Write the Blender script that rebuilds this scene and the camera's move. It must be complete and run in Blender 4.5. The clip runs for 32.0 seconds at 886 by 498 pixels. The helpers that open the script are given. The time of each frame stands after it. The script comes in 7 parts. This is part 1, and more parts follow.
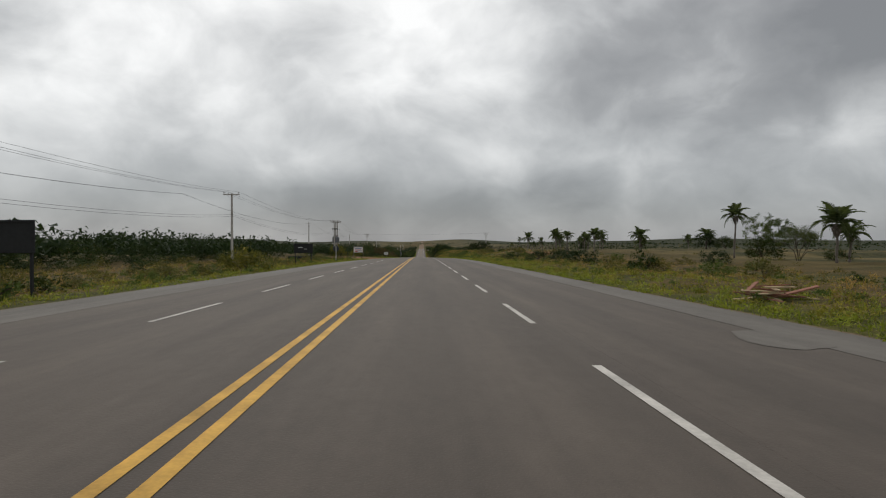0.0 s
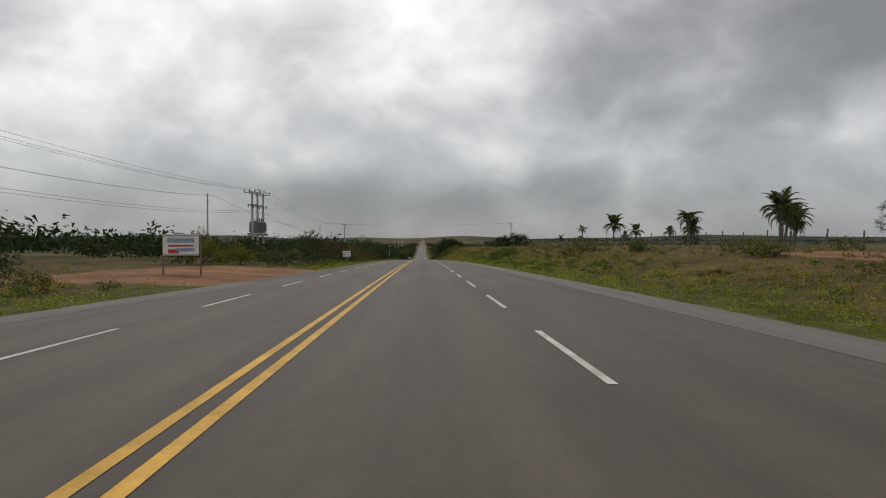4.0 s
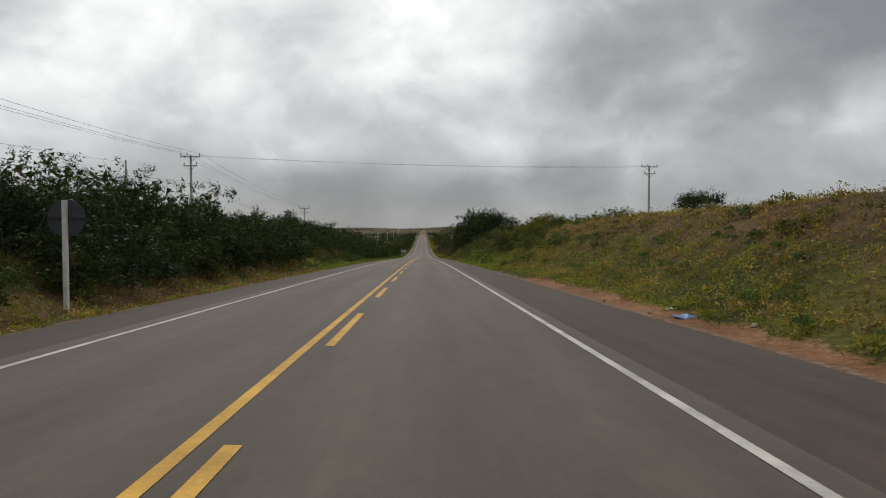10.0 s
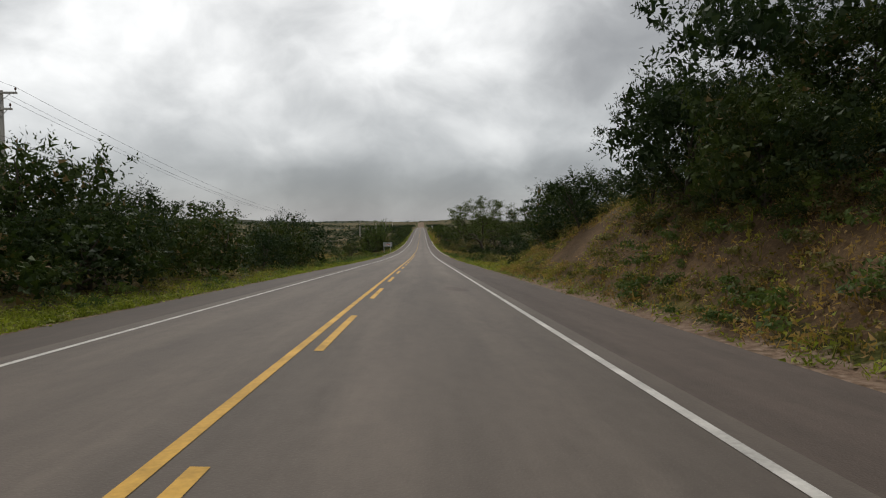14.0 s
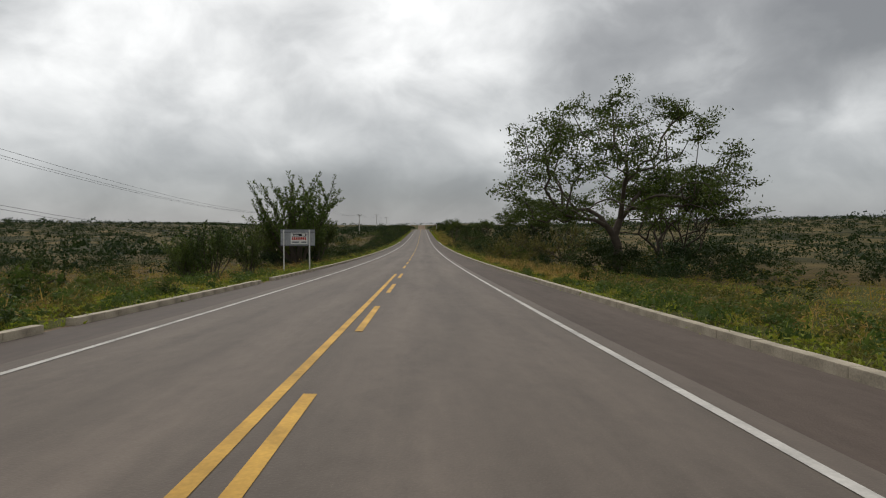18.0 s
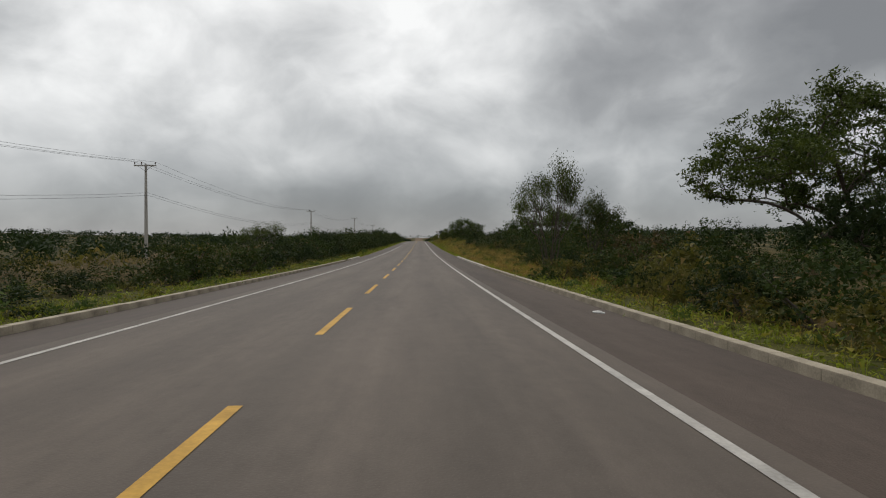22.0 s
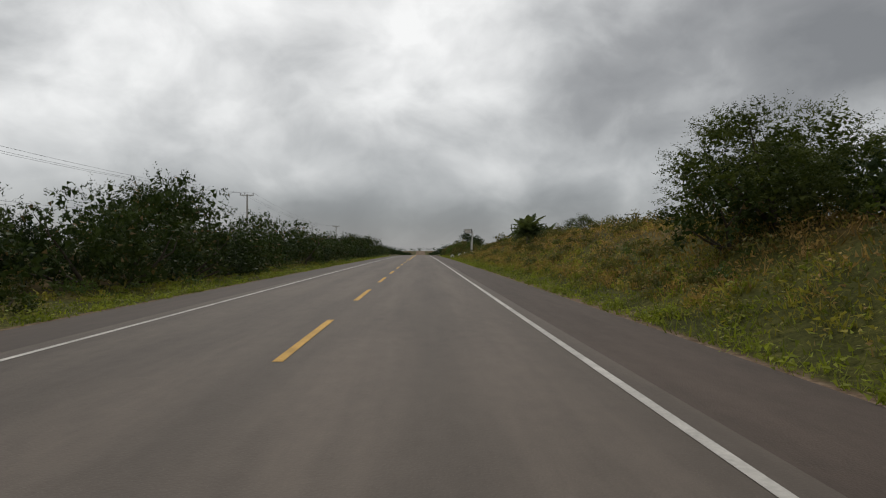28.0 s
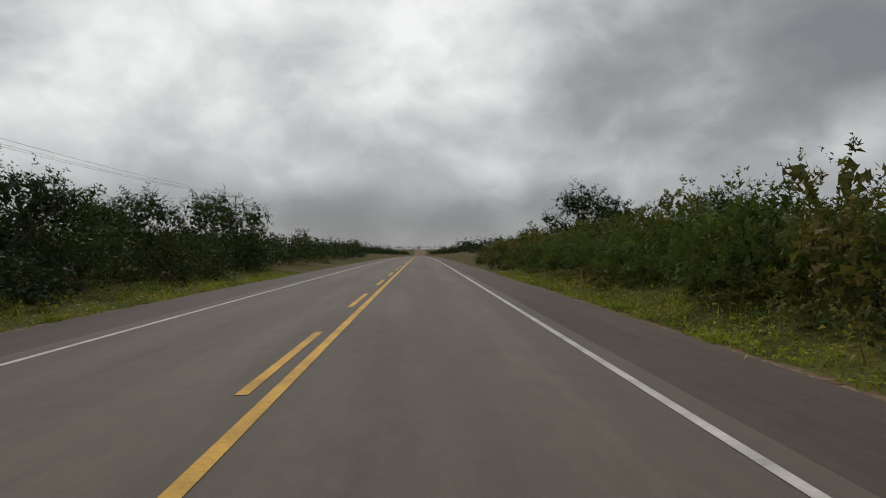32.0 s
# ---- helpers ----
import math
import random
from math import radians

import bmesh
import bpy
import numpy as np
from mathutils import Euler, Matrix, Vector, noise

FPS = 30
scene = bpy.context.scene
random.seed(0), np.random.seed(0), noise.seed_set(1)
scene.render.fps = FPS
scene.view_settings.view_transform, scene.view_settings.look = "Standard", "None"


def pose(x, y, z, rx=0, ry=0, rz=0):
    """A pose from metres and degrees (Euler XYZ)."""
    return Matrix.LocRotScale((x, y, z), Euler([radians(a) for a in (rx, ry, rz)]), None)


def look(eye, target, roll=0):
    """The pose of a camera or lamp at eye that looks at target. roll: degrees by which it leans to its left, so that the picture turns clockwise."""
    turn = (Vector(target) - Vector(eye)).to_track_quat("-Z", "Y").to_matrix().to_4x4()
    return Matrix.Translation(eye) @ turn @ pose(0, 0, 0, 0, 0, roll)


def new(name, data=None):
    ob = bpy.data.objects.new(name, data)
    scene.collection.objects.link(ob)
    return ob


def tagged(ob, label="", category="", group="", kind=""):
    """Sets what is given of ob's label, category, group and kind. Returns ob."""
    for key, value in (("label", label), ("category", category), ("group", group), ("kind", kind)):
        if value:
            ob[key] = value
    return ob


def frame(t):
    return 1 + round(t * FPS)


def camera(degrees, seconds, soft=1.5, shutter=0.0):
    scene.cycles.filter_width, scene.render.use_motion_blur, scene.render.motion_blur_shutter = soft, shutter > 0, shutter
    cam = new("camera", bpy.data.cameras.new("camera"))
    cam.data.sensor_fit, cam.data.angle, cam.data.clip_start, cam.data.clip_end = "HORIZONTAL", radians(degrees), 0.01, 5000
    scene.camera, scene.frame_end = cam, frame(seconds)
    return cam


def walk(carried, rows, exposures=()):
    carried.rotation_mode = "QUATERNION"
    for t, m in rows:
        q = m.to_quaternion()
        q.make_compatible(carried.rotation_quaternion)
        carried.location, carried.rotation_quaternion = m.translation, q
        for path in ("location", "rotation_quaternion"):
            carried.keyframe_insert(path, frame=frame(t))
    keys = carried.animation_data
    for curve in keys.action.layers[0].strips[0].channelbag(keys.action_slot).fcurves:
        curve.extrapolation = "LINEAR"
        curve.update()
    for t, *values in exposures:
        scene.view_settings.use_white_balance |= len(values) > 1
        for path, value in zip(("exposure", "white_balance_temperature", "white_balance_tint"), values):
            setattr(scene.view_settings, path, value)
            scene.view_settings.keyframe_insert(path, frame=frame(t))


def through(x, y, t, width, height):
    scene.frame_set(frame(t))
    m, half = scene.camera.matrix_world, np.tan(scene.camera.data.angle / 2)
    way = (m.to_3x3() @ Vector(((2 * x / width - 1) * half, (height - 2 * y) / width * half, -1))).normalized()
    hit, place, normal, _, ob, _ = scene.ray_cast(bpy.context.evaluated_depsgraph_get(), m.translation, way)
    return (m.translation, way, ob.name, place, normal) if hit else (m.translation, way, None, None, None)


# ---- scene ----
LENS, DURATION = 72.2, 32.0
EYE = 1.30          # height of the eye over the asphalt
CROSSFALL = 0.03    # the road falls to both sides from its middle

# ---- the road's long profile: distance along the road, grade in percent ----
GRADE_AT = (-400, 0, 63, 129, 196, 267, 316, 379, 444, 498, 551, 592, 658, 712, 793, 840, 900, 1000, 1400)
GRADE = (-0.6, -1.06, -1.3, -2.14, -2.95, -3.47, -4.19, -4.24, -2.9, -1.48, -0.56, 0.42, 1.23, 1.26, 0.96, 0.63, 0.28, -0.13, -0.48)
_s = np.arange(-400.0, 1401.0)
_g = np.interp(_s, GRADE_AT, GRADE) / 100
_g = np.convolve(np.pad(_g, 15, mode="edge"), np.ones(31) / 31, mode="valid")
_z = np.concatenate([[0.0], np.cumsum((_g[1:] + _g[:-1]) / 2)])
_z -= np.interp(0.0, _s, _z)


def axis_z(s):
    """Height of the road's middle line."""
    return np.interp(s, _s, _z)


def grade(s):
    return np.interp(s, _s, _g)


def at(s, knots):
    """A value along the road from pairs (distance, value)."""
    return np.interp(s, [k[0] for k in knots], [k[1] for k in knots])


# ---- the camera's drive: seconds, metres along the road, metres right of its middle, heading, pitch over the road, roll ----
DRIVE = (
    (0.0, 0.0, 1.57, -1.97, 0, 0), (1.0, 20.7, 1.68, -1.92, 0, 0), (2.0, 41.9, 1.68, -1.9, 0, 0), (3.0, 63.3, 1.70, -1.85, 0, 0),
    (4.0, 85.0, 1.70, -1.88, 0, 0), (5.0, 107.0, 1.69, -1.9, 0, 0), (6.0, 129.2, 1.67, -1.92, 0, 0), (7.0, 151.3, 1.60, -1.9, 0, 0),
    (8.0, 173.4, 1.46, -1.85, 0, 0), (9.0, 196.0, 1.36, -1.8, 0, 0), (10.0, 219.4, 1.36, -1.85, 0, 0), (11.0, 243.2, 1.37, -1.9, 0, 0),
    (12.0, 267.0, 1.39, -1.92, 0, 0), (13.0, 291.3, 1.41, -1.95, 0, 0), (14.0, 315.8, 1.42, -2.0, 0, 0), (15.0, 340.7, 1.40, -1.97, 0, 0),
    (16.0, 366.0, 1.36, -1.92, 0, 0), (17.0, 392.3, 1.31, -1.92, 0, 0), (18.0, 418.0, 1.12, -1.95, 0, 0), (19.0, 444.5, 1.00, -2.05, 0, 0),
    (20.0, 471.4, 1.12, -2.3, 0, 0), (21.0, 498.2, 1.35, -2.55, 0, 0), (22.0, 525.1, 1.47, -2.2, 0, 0), (23.0, 551.9, 1.53, -1.88, 0, 0),
    (24.0, 578.8, 1.46, -1.88, 0, 0), (25.0, 605.6, 1.48, -1.95, 0, 0), (26.0, 632.9, 1.52, -2.05, 0, 0), (27.0, 660.1, 1.57, -2.12, 0, 0),
    (28.0, 687.2, 1.60, -2.0, 0, 0), (29.0, 713.8, 1.57, -1.97, 0, 0), (30.0, 740.4, 1.50, -1.85, 0, 0), (31.0, 766.9, 1.45, -1.92, 0, 0),
    (32.0, 793.3, 1.41, -2.05, 0, 0))
cam = camera(LENS, DURATION, soft=1.1)
PATH = [(t, pose(x, s, float(axis_z(s)) - CROSSFALL * x + EYE, 90 + math.degrees(math.atan(float(grade(s + 2)))) + p, r, h))
        for t, s, x, h, p, r in DRIVE]
# the camera's own exposure drifts a little on the way: seconds, stops
EXPOSURES = ((0.0, 0.0), (3.0, 0.0), (6.0, 0.04), (12.0, 0.10), (14.0, 0.16), (17.0, 0.22), (18.5, 0.06), (20.0, 0.14), (21.2, -0.03), (24.0, -0.08), (28.0, -0.10), (32.0, -0.15))
walk(cam, PATH, EXPOSURES)

# ---- light: an overcast sky, brighter overhead, with a veiled sun ahead ----
world = bpy.data.worlds.new("overcast_sky")
scene.world = world
world.use_nodes = True
wt = world.node_tree
wt.nodes.clear()


class Nodes:
    """Short calls that add shader nodes to a tree."""

    def __init__(self, tree):
        self.tree = tree

    def add(self, kind, inputs=(), **props):
        n = self.tree.nodes.new(kind)
        for key, value in props.items():
            if key == "operation":
                n.operation = value
            elif key == "data_type":
                n.data_type = value
            elif key == "blend_type":
                n.blend_type = value
            elif key == "sky_type":
                n.sky_type = value
            elif key == "feature":
                n.feature = value
            elif key == "noise_dimensions":
                n.noise_dimensions = value
        for key, value in dict(inputs).items():
            self.put(n.inputs[key], value)
        return n

    def put(self, socket, value):
        if isinstance(value, bpy.types.NodeSocket):
            self.tree.links.new(value, socket)
        else:
            socket.default_value = value

    def m(self, op, a, b=0.0, c=0.0, clamp=False):
        n = self.tree.nodes.new("ShaderNodeMath")
        n.operation, n.use_clamp = op, clamp
        for i, v in enumerate((a, b, c)):
            self.put(n.inputs[i], v)
        return n.outputs[0]

    def v(self, op, a, b=(0, 0, 0)):
        n = self.tree.nodes.new("ShaderNodeVectorMath")
        n.operation = op
        self.put(n.inputs[0], a)
        if op == "SCALE":
            self.put(n.inputs[3], b)
        else:
            self.put(n.inputs[1], b)
        return n.outputs[1] if op in ("LENGTH", "DOT_PRODUCT", "DISTANCE") else n.outputs[0]

    def noise(self, vector, scale, detail=4.0, rough=0.55, distortion=0.0):
        n = self.tree.nodes.new("ShaderNodeTexNoise")
        for key, value in (("Vector", vector), ("Scale", scale), ("Detail", detail), ("Roughness", rough), ("Distortion", distortion)):
            self.put(n.inputs[key], value)
        return n.outputs[0]

    def ramp(self, fac, stops):
        n = self.tree.nodes.new("ShaderNodeValToRGB")
        self.put(n.inputs[0], fac)
        els = n.color_ramp.elements
        while len(els) < len(stops):
            els.new(0.5)
        for e, (p, c) in zip(els, stops):
            e.position, e.color = p, (*c, 1) if len(c) == 3 else c
        return n.outputs[0]

    def mix(self, fac, a, b, blend="MIX"):
        n = self.tree.nodes.new("ShaderNodeMix")
        n.data_type, n.blend_type = "RGBA", blend
        self.put(n.inputs[0], fac)
        self.put(n.inputs[6], a if isinstance(a, bpy.types.NodeSocket) else (*a, 1))
        self.put(n.inputs[7], b if isinstance(b, bpy.types.NodeSocket) else (*b, 1))
        return n.outputs[2]

    def span(self, value, lo, hi, a=0.0, b=1.0):
        n = self.tree.nodes.new("ShaderNodeMapRange")
        n.interpolation_type = "SMOOTHSTEP"
        for i, v in enumerate((value, lo, hi, a, b)):
            self.put(n.inputs[i], v)
        return n.outputs[0]


SUN_ELEVATION, SUN_AZIMUTH = 48.0, -12.0    # degrees; azimuth to the right of the road's direction
k = Nodes(wt)
way = k.v("NORMALIZE", k.add("ShaderNodeTexCoord").outputs["Generated"])
sep = k.add("ShaderNodeSeparateXYZ", {0: way})
dx, dy, dz = sep.outputs
puff = k.add("ShaderNodeCombineXYZ", {0: dx, 1: dy, 2: k.m("MULTIPLY", dz, 1.4)}).outputs[0]
warp = k.v("ADD", puff, k.v("SCALE", k.add("ShaderNodeTexNoise", {"Vector": puff, "Scale": 4.0, "Detail": 2.0}).outputs["Color"], 0.16))
big = k.noise(warp, 3.4, 2.0, 0.5)
mid = k.noise(warp, 6.5, 3.5, 0.48)
fine = k.noise(warp, 24.0, 5.0, 0.6)
elev = k.m("ARCSINE", dz)
azim = k.m("ARCTAN2", dx, dy)


def bank(az, el, wide, high, amount):
    """A broad lighter or darker bank of cloud round a direction (degrees)."""
    a = k.m("DIVIDE", k.m("SUBTRACT", azim, radians(az)), radians(wide))
    e = k.m("DIVIDE", k.m("SUBTRACT", elev, radians(el)), radians(high))
    r = k.m("ADD", k.m("MULTIPLY", a, a), k.m("MULTIPLY", e, e))
    return k.m("MULTIPLY", k.m("EXPONENT", k.m("MULTIPLY", r, -1.0)), amount)


body = k.m("ADD", k.m("MULTIPLY", big, 0.60), k.m("ADD", k.m("MULTIPLY", mid, 0.54), k.m("MULTIPLY", fine, 0.15)))
body = k.m("SUBTRACT", body, 0.055)
for b in ((1, 18, 7, 10, 0.20), (-31, 14, 10, 8, 0.24), (-14, 20, 12, 6, 0.16), (-8.5, 9.5, 6, 5, -0.09), (-16, 11, 4, 6, 0.17), (-25, 19, 6, 4, -0.07), (30, 17, 20, 8.5, -0.36),
          (33, 9.5, 9, 2.0, 0.07), (8, 7.5, 6, 2.2, 0.11), (0, 3.6, 24, 2.2, -0.16), (24, 5.0, 9, 1.6, 0.07), (-30, 5, 9, 2.5, 0.05), (13, 11.5, 7, 2.5, -0.04), (9, 21, 9, 8, 0.13), (-9, 20, 9, 9, -0.09)):
    body = k.m("ADD", body, bank(*b))
tone = k.ramp(body, ((0.20, (0.215, 0.217, 0.218)), (0.42, (0.338, 0.341, 0.340)), (0.58, (0.520, 0.526, 0.522)), (0.86, (0.945, 0.945, 0.93))))
low = k.span(elev, radians(-1.0), radians(14.0))
tone = k.mix(low, k.mix(0.30, (0.135, 0.152, 0.178), tone), tone)
overhead = k.span(elev, radians(22.0), radians(75.0), 1.0, 0.9)
tone = k.v("SCALE", tone, overhead)
blue = k.add("ShaderNodeTexSky", sky_type="NISHITA")
blue.sun_disc, blue.sun_elevation, blue.sun_rotation = False, radians(SUN_ELEVATION), radians(SUN_AZIMUTH)
both = k.v("ADD", tone, k.v("SCALE", blue.outputs[0], 0.008))
out = k.add("ShaderNodeBackground", {"Color": both, "Strength": 1.0})
wt.links.new(out.outputs[0], k.add("ShaderNodeOutputWorld").inputs[0])

sun = new("sun", bpy.data.lights.new("sun", "SUN"))
sun.data.energy, sun.data.angle, sun.data.color = 1.45, radians(14), (1.0, 0.96, 0.90)
sun.matrix_world = look((0, 0, 60), (-math.sin(radians(SUN_AZIMUTH)) * 50, -math.cos(radians(SUN_AZIMUTH)) * 50, 60 - 50 * math.tan(radians(SUN_ELEVATION))))


# ---- materials ----
def material(name, rough=0.85, metal=0.0, spec=0.3):
    mat = bpy.data.materials.new(name)
    mat.use_nodes = True
    t = mat.node_tree
    bsdf = t.nodes["Principled BSDF"]
    bsdf.inputs["Roughness"].default_value = rough
    bsdf.inputs["Metallic"].default_value = metal
    bsdf.inputs["Specular IOR Level"].default_value = spec
    return mat, Nodes(t), bsdf


def bump(k, bsdf, height, strength, distance):
    n = k.add("ShaderNodeBump", {"Height": height, "Strength": strength, "Distance": distance})
    k.put(bsdf.inputs["Normal"], n.outputs[0])


def place(k):
    return k.add("ShaderNodeNewGeometry").outputs["Position"]


def plain(name, color, rough=0.7, metal=0.0, spec=0.3, var=0.25, scale=6.0, grain=60.0, relief=0.15):
    """A painted, cast or weathered surface: stains and grain at two scales."""
    mat, k, bsdf = material(name, rough, metal, spec)
    p = k.add("ShaderNodeTexCoord").outputs["Object"]
    a, b = k.noise(p, scale, 4), k.noise(p, grain, 3)
    f = k.m("ADD", k.m("MULTIPLY", a, 0.7), k.m("MULTIPLY", b, 0.3))
    k.put(bsdf.inputs["Base Color"], k.ramp(f, ((0.3, [c * (1 - var) for c in color]), (0.7, [min(1, c * (1 + var)) for c in color]))))
    bump(k, bsdf, b, relief, 0.004)
    return mat


def asphalt_mat(name, color, patch=0.22, streaks=True):
    mat, k, bsdf = material(name, 0.82, 0.0, 0.35)
    p = place(k)
    xyz = k.add("ShaderNodeSeparateXYZ", {0: p})
    long = k.v("MULTIPLY", p, (1.0, 0.06, 1.0))
    broad = k.noise(k.v("MULTIPLY", p, (0.5, 0.09, 0.5)), 1.0, 4)
    streak = k.noise(long, 2.3, 4, 0.6)
    grain = k.noise(p, 55.0, 2, 0.7)
    chips = k.add("ShaderNodeTexVoronoi", {"Vector": p, "Scale": 42.0}).outputs["Distance"]
    mottle = k.noise(k.v("MULTIPLY", p, (1.0, 0.5, 1.0)), 4.5, 5, 0.7)
    f = k.m("ADD", k.m("MULTIPLY", broad, 0.38), k.m("ADD", k.m("MULTIPLY", streak, 0.34), k.m("MULTIPLY", mottle, 0.28)))
    c = k.ramp(f, ((0.36, [v * (1 - patch) for v in color]), (0.64, [v * (1 + patch) for v in color])))
    if streaks:
        # wheel tracks polished a little lighter, the oil line between them a little darker
        lane = k.m("ABSOLUTE", xyz.outputs[0])
        track = k.m("COSINE", k.m("MULTIPLY", k.m("SUBTRACT", lane, 1.75), 2 * math.pi / 1.75))
        c = k.mix(k.m("MULTIPLY_ADD", track, 0.17, 0.17), c, [v * 0.55 for v in color])
    c = k.mix(k.m("MULTIPLY", grain, 0.5), c, k.v("SCALE", c, 0.62))
    c = k.mix(k.span(chips, 0.0, 0.22, 0.35, 0.0), c, [v * 1.8 for v in color])
    # darker paving on the hill; paler in the hollow
    tone_along = k.m("ADD", k.span(xyz.outputs[1], 110.0, 330.0, 0.78, 1.06), k.m("SUBTRACT", k.span(xyz.outputs[1], 340.0, 410.0, 0.0, 0.16), k.span(xyz.outputs[1], 460.0, 600.0, 0.0, 0.17)))
    c = k.v("SCALE", c, tone_along)
    k.put(bsdf.inputs["Base Color"], c)
    bump(k, bsdf, k.m("ADD", grain, chips), 0.35, 0.006)
    return mat


def leaf_mat(name, dark, light, rough=0.65, dead=None, through=0.17):
    """Leaves or blades: each its own tint, clumps of lighter and deeper growth, a little light passing through."""
    mat, k, bsdf = material(name, rough, 0.0, 0.10)
    r = k.add("ShaderNodeNewGeometry").outputs["Random Per Island"]
    o = k.add("ShaderNodeObjectInfo").outputs["Random"]
    clump = k.noise(place(k), 1.1, 3.0)
    c = k.mix(k.m("ADD", k.m("MULTIPLY", r, 0.5), k.span(clump, 0.36, 0.64, 0.0, 0.5)), dark, light)
    c = k.mix(k.m("MULTIPLY", o, 0.45), c, k.v("MULTIPLY", c, (1.2, 0.94, 0.66)))
    if dead:
        c = k.mix(k.span(r, 0.94, 0.96), c, dead)
    k.put(bsdf.inputs["Base Color"], c)
    tr = k.add("ShaderNodeBsdfTranslucent", {"Color": k.v("MULTIPLY", c, (1.1, 1.2, 0.6))})
    mixed = k.add("ShaderNodeMixShader", {0: through, 1: bsdf.outputs[0], 2: tr.outputs[0]})
    k.put(k.tree.nodes["Material Output"].inputs["Surface"], mixed.outputs[0])
    return mat


ASPHALT = asphalt_mat("worn_asphalt", (0.112, 0.090, 0.073), 0.30)
ASPHALT_DARK = asphalt_mat("shoulder_asphalt", (0.086, 0.064, 0.051), 0.28, False)
ASPHALT_PALE = asphalt_mat("pale_old_asphalt", (0.150, 0.136, 0.118), 0.3, False)


# bare earth in the land: from, to along the road; from, to across it; softness of the edge; grit (0), red earth (1) brown litter of dead leaves (2), green grass (3) or rust-coloured clay (4)
BARE_EARTH = ((378, 452, 5.9, 26, 2.5, 3), (378, 452, -24, -5.4, 2.5, 3), (110, 132, -17, -5.3, 0.8, 1), (130, 146, -6.7, -5.2, 0.4, 1), (399, 407.5, 5.6, 9.0, 0.5, 1), (402.5, 410, 8.0, 15, 0.6, 1), (785, 792.5, 5.6, 8.3, 0.7, 1), (766, 785, 5.7, 6.9, 0.4, 0), (339.5, 344.5, 7.6, 8.9, 0.4, 1))
BARE_EARTH += ((168, 262, -8.2, -5.75, 0.5, 2), (275, 291, -11.4, -9.2, 0.6, 4), (108, 124, 22, 30, 1.0, 1), (186, 206, 7.2, 8.8, 0.4, 1), (204, 222, 6.6, 8.0, 0.4, 1), (220, 250, 6.0, 7.2, 0.4, 1), (296, 345, 5.9, 6.8, 0.4, 0), (308, 352, 6.3, 10.2, 1.3, 2), (222, 262, 9.5, 17, 2.0, 2), (640, 660, 5.7, 6.4, 0.4, 0), (700, 784, 5.7, 6.3, 0.35, 0), (262, 332, -7.6, -5.4, 0.5, 3), (262, 308, 5.9, 9.0, 0.6, 3))


